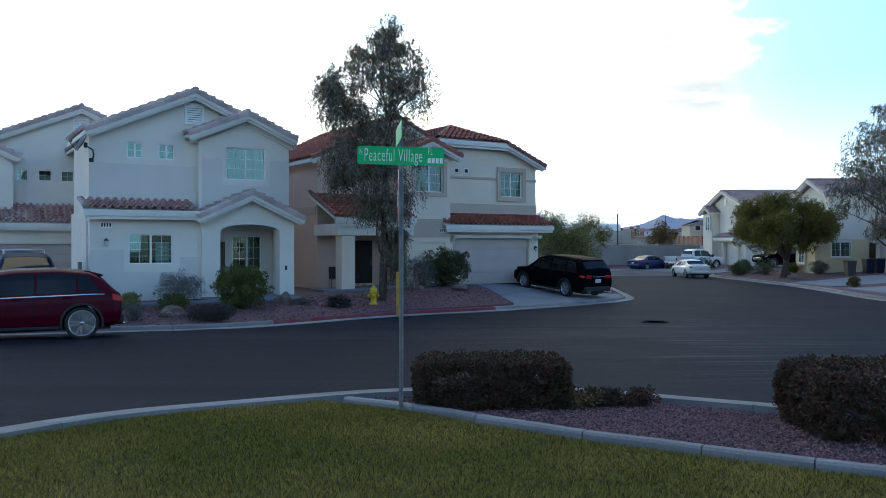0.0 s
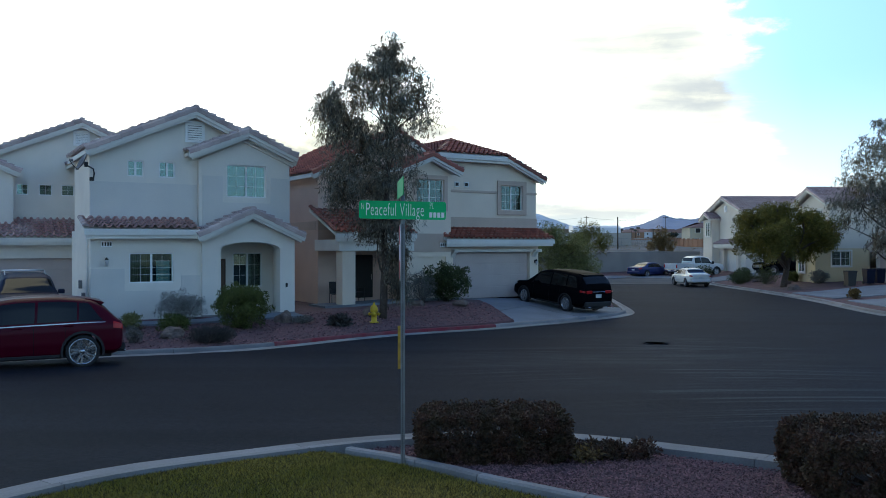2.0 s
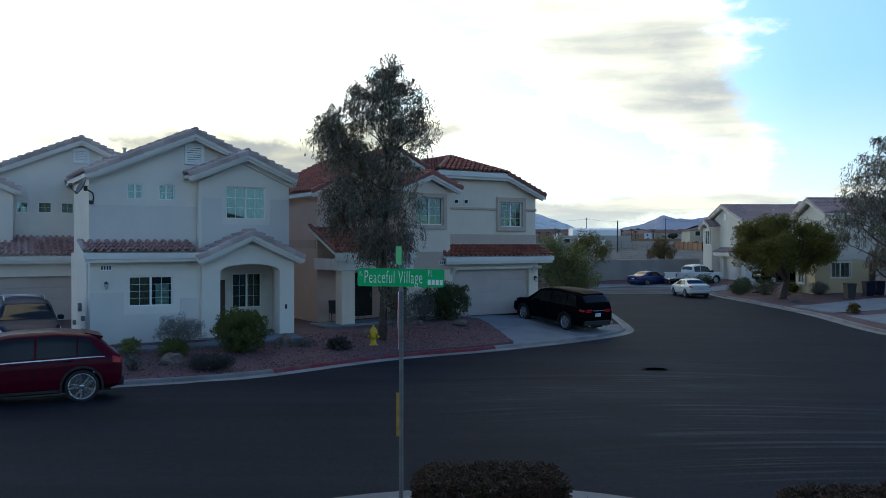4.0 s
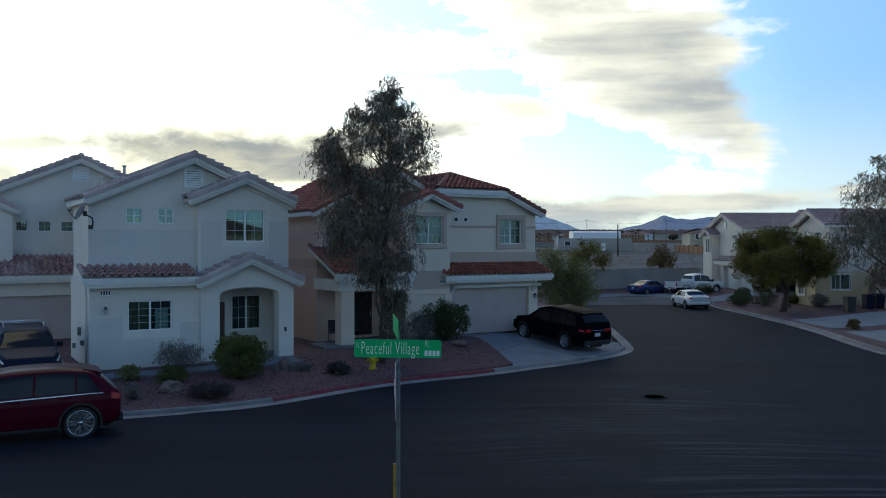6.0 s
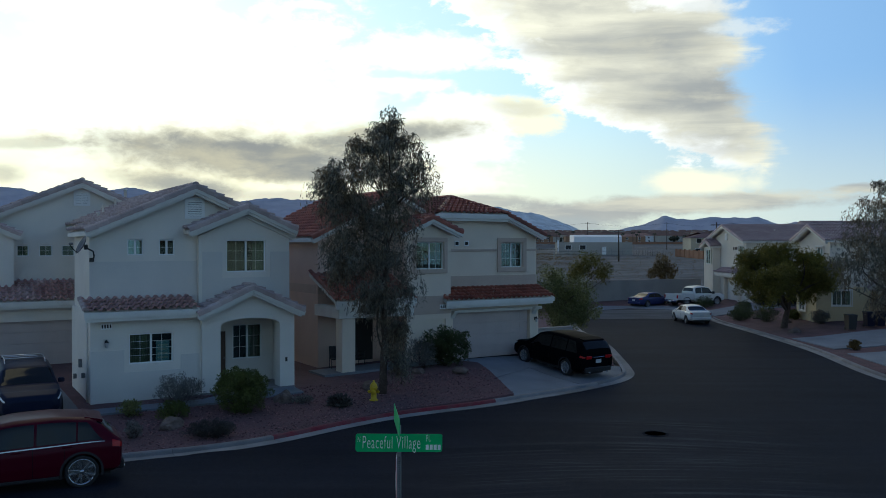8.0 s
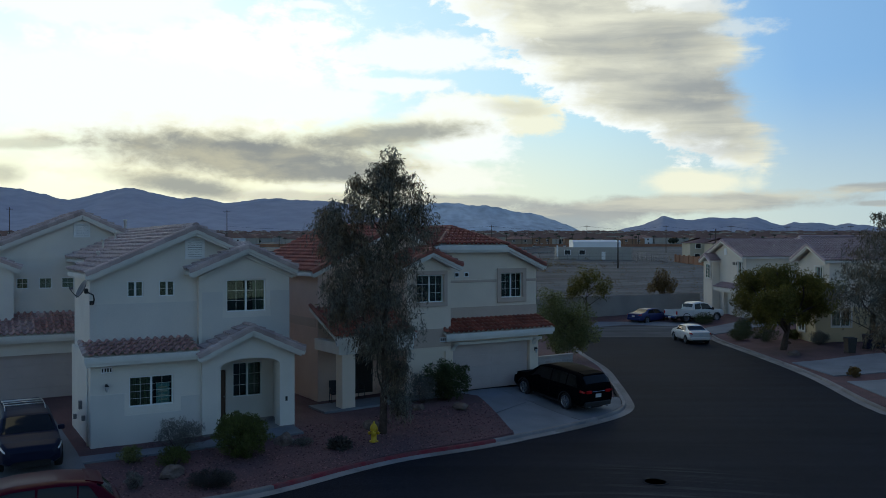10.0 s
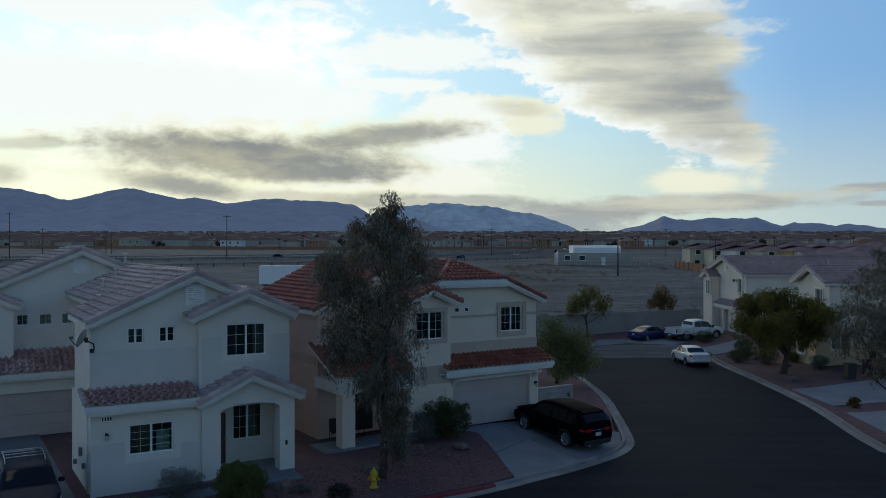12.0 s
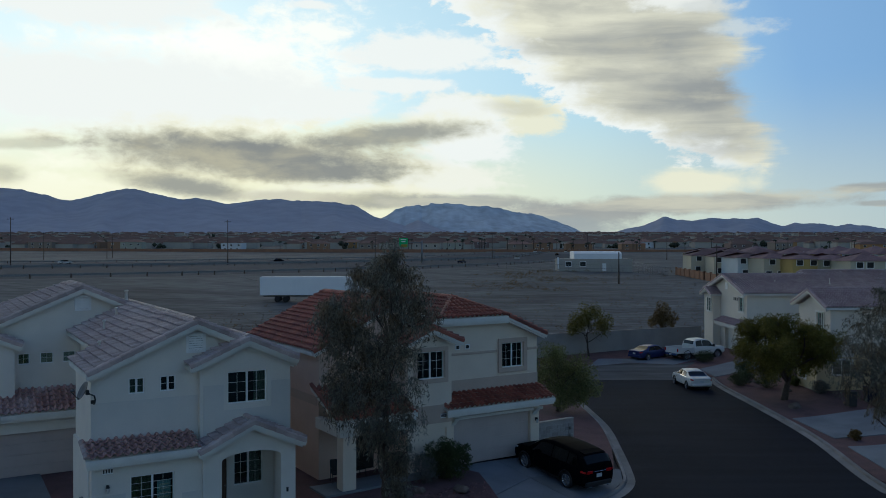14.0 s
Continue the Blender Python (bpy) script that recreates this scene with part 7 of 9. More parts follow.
    for xs_ in seams:
        patch("door_gap", DOOR_SEAM, lin(xs_ - 0.006, xs_ - 0.006), lin(xs_ + 0.006, xs_ + 0.006), 0.13, 0.5, off=0.004, ns=8, nxp=1)
    for wx, wy, r in wheels:
        for side in (1, -1):
            mt = Matrix.Translation((wx, side * wy, r)) @ Matrix.Rotation(radians(-90 * side), 4, "X")
            b = bmesh.new()
            lathe(b, [(r * rim_size, -0.11), (r * 0.96, -0.11), (r, -0.08), (r, 0.08), (r * 0.96, 0.105), (r * (rim_size + 0.02), 0.11), (r * rim_size, 0.06)], 28, mt)
            wh = part("wheel", b, RUBBER, root)
            b = bmesh.new()
            lathe(b, [(r * rim_size, 0.02), (r * (rim_size + 0.02), 0.10), (r * (rim_size - 0.04), 0.105), (r * (rim_size - 0.07), 0.05), (r * 0.2, 0.03), (0.01, 0.03)], 28, mt)
            part("rim", b, DOOR_SEAM if rim_style else ALLOY, wh)
            b = bmesh.new()
            for k in range(rim_style or 7):
                for dd in (-0.10, 0.10):
                    a = 2 * math.pi * k / (rim_style or 7) + dd
                    p, q = Vector((math.cos(a - dd * 0.4) * r * 0.12, math.sin(a - dd * 0.4) * r * 0.12, 0.085)), Vector((math.cos(a + dd) * r * (rim_size - 0.04), math.sin(a + dd) * r * (rim_size - 0.04), 0.095))
                    fs = beam(b, p, q, r * 0.11, 0.03)
                    bmesh.ops.transform(b, matrix=mt, verts=list({v for f in fs for v in f.verts}))
            lathe(b, [(r * (rim_size + 0.01), 0.075), (r * (rim_size + 0.015), 0.108), (r * (rim_size - 0.055), 0.108), (r * (rim_size - 0.06), 0.075)], 28, mt)
            lathe(b, [(r * 0.16, 0.06), (r * 0.14, 0.10), (0.01, 0.104)], 14, mt)
            part("spokes", b, ALLOY, wh, "bright alloy spokes")
            # arch lining
            b = bmesh.new()
            inner, outer = [], []
            for k in range(17):
                a = math.pi * (k / 16) * 1.16 - 0.25
                for lst, rr, yy in ((inner, r * 1.15, side * (wy - 0.32)), (outer, r * 1.13, side * (sh.at(wx)[4] + 0.010))):
                    lst.append(b.verts.new((wx + math.cos(a) * rr, yy, r + math.sin(a) * rr)))
            for k in range(16):
                b.faces.new((inner[k], inner[k + 1], outer[k + 1], outer[k]))
            lip = []
            for k in range(17):
                a = math.pi * (k / 16) * 1.16 - 0.25
                lip.append(b.verts.new((wx + math.cos(a) * r * 1.27, side * (sh.at(wx)[4] + 0.006), r + math.sin(a) * r * 1.27)))
            for k in range(16):
                b.faces.new((outer[k], outer[k + 1], lip[k + 1], lip[k]))
            part("wheel_arch", b, BLACK, root)
    if extras:
        extras(root, sh)
    return root


BLACK_GLASS = material("tinted_car_glass", (0.005, 0.0055, 0.006), 0.08, fine_amt=0.0, coat=0.0, spec=0.35)

SUV = [(0.0, 0.50, 0.94, 1.02, 0.74, 0.688), (0.05, 0.36, 1.01, 1.10, 0.87, 0.770), (0.20, 0.30, 1.06, 1.22, 0.93, 0.760), (0.45, 0.29, 1.07, 1.48, 0.94, 0.725), (0.75, 0.27, 1.07, 1.64, 0.945, 0.72), (1.5, 0.25, 1.05, 1.72, 0.955, 0.735), (2.4, 0.25, 1.03, 1.70, 0.955, 0.730),
       (2.95, 0.25, 1.01, 1.60, 0.955, 0.730), (3.35, 0.25, 1.00, 1.30, 0.95, 0.790), (3.62, 0.25, 0.99, 1.07, 0.945, 0.870), (4.3, 0.27, 0.93, 0.99, 0.90, 0.810), (4.6, 0.33, 0.80, 0.88, 0.80, 0.690), (4.70, 0.45, 0.66, 0.72, 0.62, 0.570)]
BIG_SUV = [(0.0, 0.50, 1.02, 1.14, 0.76, 0.707), (0.06, 0.38, 1.06, 1.36, 0.92, 0.750), (0.30, 0.32, 1.08, 1.66, 0.97, 0.770), (0.8, 0.28, 1.08, 1.78, 0.985, 0.780), (1.8, 0.26, 1.06, 1.82, 0.99, 0.790), (2.7, 0.26, 1.04, 1.78, 0.99, 0.780),
           (3.3, 0.26, 1.03, 1.64, 0.985, 0.770), (3.75, 0.26, 1.02, 1.32, 0.98, 0.830), (4.05, 0.26, 1.01, 1.10, 0.975, 0.890), (4.8, 0.28, 0.95, 1.02, 0.93, 0.830), (5.1, 0.34, 0.82, 0.90, 0.82, 0.690), (5.2, 0.46, 0.68, 0.74, 0.64, 0.570)]
SEDAN = [(0.0, 0.46, 0.86, 0.92, 0.66, 0.614), (0.08, 0.34, 0.93, 0.99, 0.82, 0.690), (0.45, 0.27, 0.95, 1.02, 0.87, 0.750), (0.95, 0.23, 0.95, 1.12, 0.89, 0.730), (1.45, 0.22, 0.94, 1.36, 0.895, 0.650), (2.2, 0.22, 0.93, 1.43, 0.895, 0.640), (2.8, 0.22, 0.92, 1.38, 0.895, 0.650),
         (3.3, 0.22, 0.91, 1.10, 0.89, 0.730), (3.6, 0.22, 0.90, 0.96, 0.885, 0.790), (4.3, 0.25, 0.80, 0.86, 0.83, 0.730), (4.68, 0.32, 0.68, 0.74, 0.72, 0.630), (4.78, 0.42, 0.60, 0.64, 0.58, 0.530)]


def suv_extras(root, sh):
    paint = sh.paint
    for side in (1, -1):
        for x in (1.25, 2.35):
            p = sh.point(x, 0.46)
            boxes("door_handle", paint, root, (x - 0.11, x + 0.11, side * (p.y + 0.03) - 0.012, side * (p.y + 0.03) + 0.012, p.z - 0.015, p.z + 0.02), bevel=0.006)
        bm = bmesh.new()
        box(bm, 3.15, 3.3, side * 1.0 - 0.1, side * 1.0 + 0.1, 1.05, 1.2, bevel=0.03)
        part("mirror", bm, paint, root)
    xa = 0.85 if sh.x1 < 5 else 0.75
    xb = xa - 0.30
    za, zb = sh.at(xa)[3], sh.at(xb)[3]
    bm = bmesh.new()
    prism(bm, [(xa, za - 0.04), (xa, za + 0.004), (xb - 0.06, zb + 0.03), (xb - 0.13, zb + 0.0), (xb - 0.11, zb - 0.03), (xb, zb - 0.05)], -0.60, 0.60)
    part("spoiler", bm, paint, root)
    boxes("sill", BLACK, root, (1.4, 3.25, -0.93, 0.93, 0.25, 0.36), bevel=0.03)
    boxes("rear_bumper", BLACK, root, (-0.05, 0.3, -0.78, 0.78, 0.34, 0.56), bevel=0.04)
    boxes("number_plate", PLATE, root, (-0.022, 0.02, -0.16, 0.16, 0.74, 0.90))
    for side in (-0.5, 0.5):
        bm = bmesh.new()
        tube(bm, [(0.2, side, 0.33), (-0.08, side, 0.33)], 0.035, 10)
        part("exhaust", bm, CHROME, root)


def rack_extras(root, sh):
    suv_extras(root, sh)
    for side in (1, -1):
        bm = bmesh.new()
        tube(bm, [Vector((x, side * 0.60, sh.at(x)[3] + dz)) for x, dz in ((0.75, -0.02), (0.85, 0.06), (1.5, 0.07), (2.3, 0.07), (2.5, -0.03))], 0.018, 6)
        part("roof_rail", bm, BRIGHT_TRIM, root)
    for x in (1.0, 1.4, 1.8, 2.2):
        bm = bmesh.new()
        tube(bm, [(x, -0.62, sh.at(x)[3] + 0.08), (x, 0.62, sh.at(x)[3] + 0.08)], 0.02, 6)
        part("cross_bar", bm, BRIGHT_TRIM, root)


def big_extras(root, sh):
    suv_extras(root, sh)
    for side in (1, -1):
        ys = sorted((side * 0.40, side * 0.73))
        boxes("rear_lamp", LAMP_RED, root, (-0.03, 0.05, ys[0], ys[1], 0.93, 1.07), bevel=0.02)
    boxes("tail_trim", CHROME, root, (-0.03, 0.05, -0.38, 0.38, 0.99, 1.02), bevel=0.008)


def sedan_extras(root, sh):
    paint = sh.paint
    boxes("number_plate", PLATE, root, (-0.025, 0.02, -0.16, 0.16, 0.66, 0.80))
    boxes("rear_bumper", paint, root, (-0.06, 0.2, -0.76, 0.76, 0.36, 0.58), bevel=0.05)
    for side in (1, -1):
        boxes("mirror", paint, root, (3.0, 3.12, side * 0.96 - 0.08, side * 0.96 + 0.08, 0.93, 1.05), bevel=0.025)
        for x in (1.5, 2.4):
            p = sh.point(x, 0.46)
            boxes("door_handle", paint, root, (x - 0.09, x + 0.09, side * (p.y + 0.025) - 0.01, side * (p.y + 0.025) + 0.01, p.z - 0.012, p.z + 0.016), bevel=0.005)


SUV_KW = dict(side_glass=[(0.46, 0.80, 1.02, 1.0), (1.06, 1.04, 1.92, 1.9), (1.98, 1.96, 3.28, 2.82)], front_glass=(3.02, 3.56), rear_glass=(0.2, 0.58), tails=[(0.02, 0.24, 0.37, 0.52)], heads=[(4.3, 4.62, 0.40, 0.49)], extras=suv_extras, seams=(1.32, 2.0, 3.1))
BIG_KW = dict(side_glass=[(0.42, 0.66, 1.15, 1.12), (1.20, 1.18, 2.22, 2.18), (2.28, 2.24, 3.68, 3.15)], front_glass=(3.4, 3.98), rear_glass=(0.07, 0.32), tails=[(0.02, 0.22, 0.40, 0.50)], heads=[(4.75, 5.1, 0.40, 0.49)], extras=big_extras, seams=(1.55, 2.28, 3.45))
SED_KW = dict(side_glass=[(1.12, 1.42, 2.08, 2.05), (2.13, 2.1, 3.28, 2.78)], front_glass=(2.86, 3.5), rear_glass=(0.62, 1.36), tails=[(0.01, 0.28, 0.36, 0.49)], heads=[(4.3, 4.66, 0.34, 0.47)], extras=sedan_extras, seams=(1.3, 2.12, 3.2))


def car_at(ang, wheel_x, wheel_y, wx, wy, side, z):
    """The pose that puts the wheel at (wx, side*wy) of a car heading at ang degrees over the point (wheel_x, wheel_y)."""
    c, s = math.cos(radians(ang)), math.sin(radians(ang))
    lx, ly = wx, side * wy
    return pose(wheel_x - (lx * c - ly * s), wheel_y - (lx * s + ly * c), z, 0, 0, ang)


# red wagon at the kerb: it heads away to the left, its left flank to the lawn
car("car", car_at(180 + 27, -8.75, 20.25, 0.93, 0.84, 1, street_z(-9, 20.6) + 0.0), SUV, [(0.93, 0.84, 0.39), (3.75, 0.84, 0.39)], PAINT_RED, "dark red family wagon with alloy wheels parked at the kerb", belt=(0.42, 3.3), rim_size=0.80, **SUV_KW)
# black wagon nose-in on the driveway
ang = math.degrees(math.atan2(41.05 - 38.09, 3.69 - 5.6))
m_bl = car_at(ang, 5.6, 38.09, 1.12, 0.86, 1, 0.0)
m_bl = m_bl @ Matrix.Rotation(radians(-4.5), 4, "Y")
m_bl.translation.z = 0.105
car("car", m_bl, BIG_SUV, [(1.12, 0.86, 0.375), (4.14, 0.86, 0.375)], PAINT_BLACK, "black seven-seat wagon parked on the concrete driveway", **BIG_KW)
# dark wagon on the neighbour's driveway, nose to the street
nx0, ny0 = a_xy(-3.5, 1.0)
car("car", pose(nx0, ny0, yard_z(nx0, ny0) + 0.03, 0, 0, TH_A - 90), SUV, [(0.93, 0.84, 0.36), (3.75, 0.84, 0.36)], PAINT_NAVY, "dark navy wagon with a roof rack on the driveway", **dict(SUV_KW, extras=rack_extras))
# white sedan at the right kerb, blue sedan at the street end
car("car", car_at(94, 19.05, 65.5, 0.98, 0.80, 1, 0.0), SEDAN, [(0.98, 0.80, 0.31), (3.68, 0.80, 0.31)], PAINT_WHITE, "white four-door sedan parked at the kerb", rim_style=0, **SED_KW)
car("car", car_at(36, 19.56, 80.4, 0.98, 0.82, -1, 0.16), SEDAN, [(0.98, 0.82, 0.33), (3.72, 0.82, 0.33)], PAINT_BLUE, "blue four-door sedan at the end of the street", **SED_KW)


def pickup(m, paint, label):
    rows = [(2.0, 0.42, 1.14, 1.30, 0.96, 0.74), (2.10, 0.40, 1.16, 1.72, 0.985, 0.76), (2.5, 0.40, 1.16, 1.90, 0.99, 0.77), (3.4, 0.40, 1.15, 1.92, 0.99, 0.77), (3.95, 0.40, 1.14, 1.78, 0.985, 0.76), (4.4, 0.40, 1.13, 1.40, 0.98, 0.82), (4.62, 0.40, 1.13, 1.2, 0.975, 0.86),
            (5.4, 0.42, 1.10, 1.16, 0.95, 0.84), (5.75, 0.46, 1.0, 1.08, 0.90, 0.76), (5.85, 0.5, 0.86, 0.94, 0.82, 0.7)]

    def bed(root, sh):
        for side in (1, -1):
            boxes("bed_side", paint, root, (0.0, 1.98, side * 0.90 - 0.06, side * 0.90 + 0.06, 0.62, 1.18), bevel=0.02)
            boxes("mirror", BLACK, root, (4.15, 4.3, side * 1.1 - 0.12, side * 1.1 + 0.12, 1.15, 1.4), bevel=0.03)
            boxes("tail_lamp", LAMP_RED, root, (-0.02, 0.06, side * 0.89 - 0.07, side * 0.89 + 0.07, 0.78, 1.1), bevel=0.01)
        boxes("bed_floor", BLACK, root, (0.03, 1.98, -0.84, 0.84, 0.6, 0.66))
        boxes("tailgate", paint, root, (0.0, 0.07, -0.83, 0.83, 0.64, 1.17), bevel=0.015)
        boxes("rear_bumper", CHROME, root, (-0.14, 0.02, -0.9, 0.9, 0.42, 0.60), bevel=0.03)
        boxes("number_plate", PLATE, root, (-0.16, -0.142, -0.16, 0.16, 0.44, 0.58))
        boxes("frame", BLACK, root, (0.1, 2.1, -0.45, 0.45, 0.35, 0.6))
        boxes("grille", CHROME, root, (5.80, 5.90, -0.6, 0.6, 0.66, 0.92), bevel=0.02)

    return car("pickup_truck", m, rows, [(1.15, 0.84, 0.40), (4.85, 0.84, 0.40)], paint, label, side_glass=[(2.2, 2.25, 2.95, 2.95), (3.0, 3.0, 4.38, 3.9)], front_glass=(3.98, 4.56), rear_glass=(2.03, 2.12), tails=(), heads=[(5.4, 5.78, 0.42, 0.5)], extras=bed, category="pickup truck")


pickup(pose(21.9, 80.6, 0.30, 0, 0, 24), PAINT_WHITE, "white crew-cab pickup truck on a driveway")
pickup(pose(34.2, 77.6, 0.55, 0, 0, 196), PAINT_BLACK, "dark pickup truck parked on a side driveway")

# ---- far side of the street ----
def cul_house():
    """The cream house at the street end; local u runs down the street front, v away from the street."""
    h = thing("house", pose(29.55, 93.3, 0.0, 0, 0, -90), "cream stucco house with a mauve tile roof at the street end", "house")
    b = 0.2
    w = 11.6
    wall_panel("wall", STUCCO_C, h, 0.0, w, b, 6.4, 0.0, 0.2, [(9.5, 10.9, 4.7, 6.1), (6.2, 9.6, b, 2.7)])
    bm = bmesh.new()
    prism(bm, [(0, 6.4), (w, 6.4), (w / 2, 7.95)], 0.0, 0.2)
    part("gable", bm, STUCCO_C, h)
    boxes("side_wall", STUCCO_C, h, (w - 0.2, w, 0.2, 14.0, b, 6.4))
    boxes("side_wall", STUCCO_C, h, (0, 0.2, 0.2, 14.0, b, 6.4))
    boxes("rear_wall", STUCCO_C, h, (0.2, w - 0.2, 13.8, 14.0, b, 6.4))
    window(h, 9.5, 10.9, 4.7, 6.1, 0.06, None, (2, 4), trim=(0.15, TRIM))
    garage_door(h, 6.25, 9.55, 0.5, 2.7, 0.03, mat=TRIM)
    shed_roof(h, TILE_C, 5.2, 11.7, -1.1, 3.35, -0.02, 3.85)
    for u0 in (5.6, 9.8):
        boxes("garage_pier", STUCCO_C, h, (u0, u0 + 0.5, -0.3, -0.02, b, 3.2))
    boxes("garage_beam", TRIM, h, (5.4, 11.4, -0.6, -0.02, 2.85, 3.2), bevel=0.02)
    attic_vent(h, 5.5, 6.2, 6.7, 7.4, -0.004)
    wall_panel("bay_wall", STUCCO_C, h, 0.9, 3.9, b, 6.0, -0.8, -0.02, [])
    window(h, 2.1, 3.5, 4.2, 5.7, -0.94, CURTAIN, (2, 4), trim=(0.12, TRIM), depth=-0.06)
    gable_roof(h, TILE_C, 2.4, 6.75, 0.5, 6.05, 4.3, 6.05, -1.2, 1.0)
    gable_roof(h, TILE_C, w / 2, 8.25, -0.5, 6.55, w + 0.5, 6.55, -0.5, 14.4)
    for k, (u, v) in enumerate(((8.4, 4.0), (7.2, 7.5), (9.6, 9.0))):
        roof_pipe(h, u, v, 7.3 + 0.1 * k, 0.4)
    for u0, z0 in ((8.4, 5.4), (8.85, 5.4), (7.95, 5.4)):
        boxes("wall_vent", SHADE_DARK, h, (u0, u0 + 0.22, -0.03, -0.004, z0 + 0.3, z0 + 0.6))
    # rear hip wing
    boxes("wing_wall", STUCCO_C, h, (-1.0, w - 1.5, 14.02, 22.0, b, 6.3))
    gable_roof(h, TILE_C, 5.0, 8.6, -1.5, 6.5, w - 1.0, 6.5, 8.0, 22.4)


def side_house():
    h = thing("house", pose(29.5, 69.6, 0.0, 0, 0, -90), "cream stucco house with a grey tile roof behind street trees", "house")
    b = 0.2
    w = 5.7
    wall_panel("wall", STUCCO_C, h, 0.0, w, b, 6.3, 0.0, 0.2, [(3.4, 4.6, 4.6, 6.0), (1.2, 2.8, 1.1, 2.5)])
    bm = bmesh.new()
    prism(bm, [(0, 6.3), (w, 6.3), (w / 2, 7.4)], 0.0, 0.2)
    part("gable", bm, STUCCO_C, h)
    boxes("side_wall", STUCCO_C, h, (w - 0.2, w, 0.2, 2.5, b, 6.3), (w - 0.2, w, 5.2, 6.0, b, 6.3), (w - 0.2, w, 2.5, 5.2, 2.75, 6.3))
    boxes("side_wall", STUCCO_C, h, (0, 0.2, 0.2, 14, b, 6.3))
    boxes("rear_wall", STUCCO_C, h, (0.2, 9.6, 13.8, 14, b, 6.3))
    boxes("side_wall", STUCCO_C, h, (9.4, 9.6, 5.8, 13.8, b, 6.3))
    boxes("front_wall", STUCCO_C, h, (w - 0.2, 9.4, 5.8, 6.0, b, 6.3))
    window(h, 3.4, 4.6, 4.6, 6.0, 0.06, CURTAIN, (2, 3), trim=(0.12, TRIM))
    window(h, 1.2, 2.8, 1.1, 2.5, 0.06, None, (2, 2), trim=(0.12, TRIM))
    gable_roof(h, TILE_C, w / 2, 7.75, -0.4, 6.5, w + 0.4, 6.5, -0.5, 10.0)
    gable_roof(h, TILE_C, 6.0, 8.1, 1.0, 6.5, 10.0, 6.45, 5.4, 14.4)
    boxes("bay_wall", STUCCO_C2, h, (4.4, 7.8, -2.0, -1.8, b, 3.0), (4.4, 4.6, -1.8, 2.0, b, 3.0), (4.6, 7.6, 1.8, 2.0, b, 3.0))
    boxes("bay_wall", STUCCO_C2, h, (7.6, 7.8, -1.8, -0.8, b, 3.0), (7.6, 7.8, 0.6, 2.0, b, 3.0), (7.6, 7.8, -0.8, 0.6, b, 1.7), (7.6, 7.8, -0.8, 0.6, 2.8, 3.0))
    win = window(h, -0.8, 0.6, 1.7, 2.8, 0.06, None, (2, 2), trim=(0.1, TRIM))
    win.matrix_local = pose(7.8, 0, 0, 0, 0, 90)
    window(h, 5.2, 6.2, 1.2, 2.3, -2.14, None, (2, 2), trim=(0.12, TRIM), depth=-0.06)
    shed_roof(h, TILE_B, 2.6, 8.2, -2.5, 3.1, -0.02, 4.0, pieces=False)
    boxes("porch_post", TRIM, h, (2.8, 3.1, -2.3, -2.0, b, 2.95))
    # lower garage wing towards the side street
    boxes("garage_wall", STUCCO_C, h, (9.7, 15.6, 1.5, 9.0, b, 3.0))
    garage_door(h, 10.4, 14.9, 0.45, 2.6, 1.42, mat=GARAGE)
    gable_roof(h, TILE_C, 12.6, 4.6, 9.3, 3.1, 16.0, 3.1, 1.1, 9.4)


cul_house()
side_house()


def block_wall(x0, y0, x1, y1, z0, h, label, course=0.2, length=0.4, each=True):
    root = thing("block_wall", Matrix(), label, "wall", kind="structure")
    d = Vector((x1 - x0, y1 - y0))
    ln = d.length
    d.normalize()
    ang = math.degrees(math.atan2(d.y, d.x))
    core = boxes("wall_core", BLOCK, root, (0, ln, -0.085, 0.085, -0.6, h - 0.02))
    core.matrix_local = pose(x0, y0, z0, 0, 0, ang)
    me = bpy.data.meshes.new("block")
    bm = bmesh.new()
    box(bm, 0.005, length - 0.005, -0.1, 0.1, 0.004, course - 0.004, bevel=0.006)
    bm.to_mesh(me)
    bm.free()
    me.materials.append(BLOCK)
    rows = int(h / course)
    if each:
        for r in range(rows):
            n = int(ln / length)
            for k in range(n):
                ob = new("block", me)
                ob.parent = root
                ob.matrix_local = pose(x0, y0, z0, 0, 0, ang) @ Matrix.Translation((k * length + (length / 2 if r % 2 and k < n - 1 else 0), 0, r * course))
    cap = boxes("coping", BLOCK, root, (-0.02, ln + 0.02, -0.12, 0.12, h, h + 0.07), bevel=0.01)
    cap.matrix_local = pose(x0, y0, z0, 0, 0, ang)


wx0, wy0 = b_xy(2.32, 1.2)
block_wall(wx0, wy0, 7.2, 46.9, 0.35, 1.2, "low grey block wall beside the peach house")
block_wall(6.0, 80.0, 27.6, 90.0, 0.55, 2.0, "grey block wall closing off the desert lot", 0.2, 0.6, False)
block_wall(-14.0, 70.7, 6.0, 80.0, 0.55, 2.0, "grey block wall behind the houses", 0.2, 0.6, False)

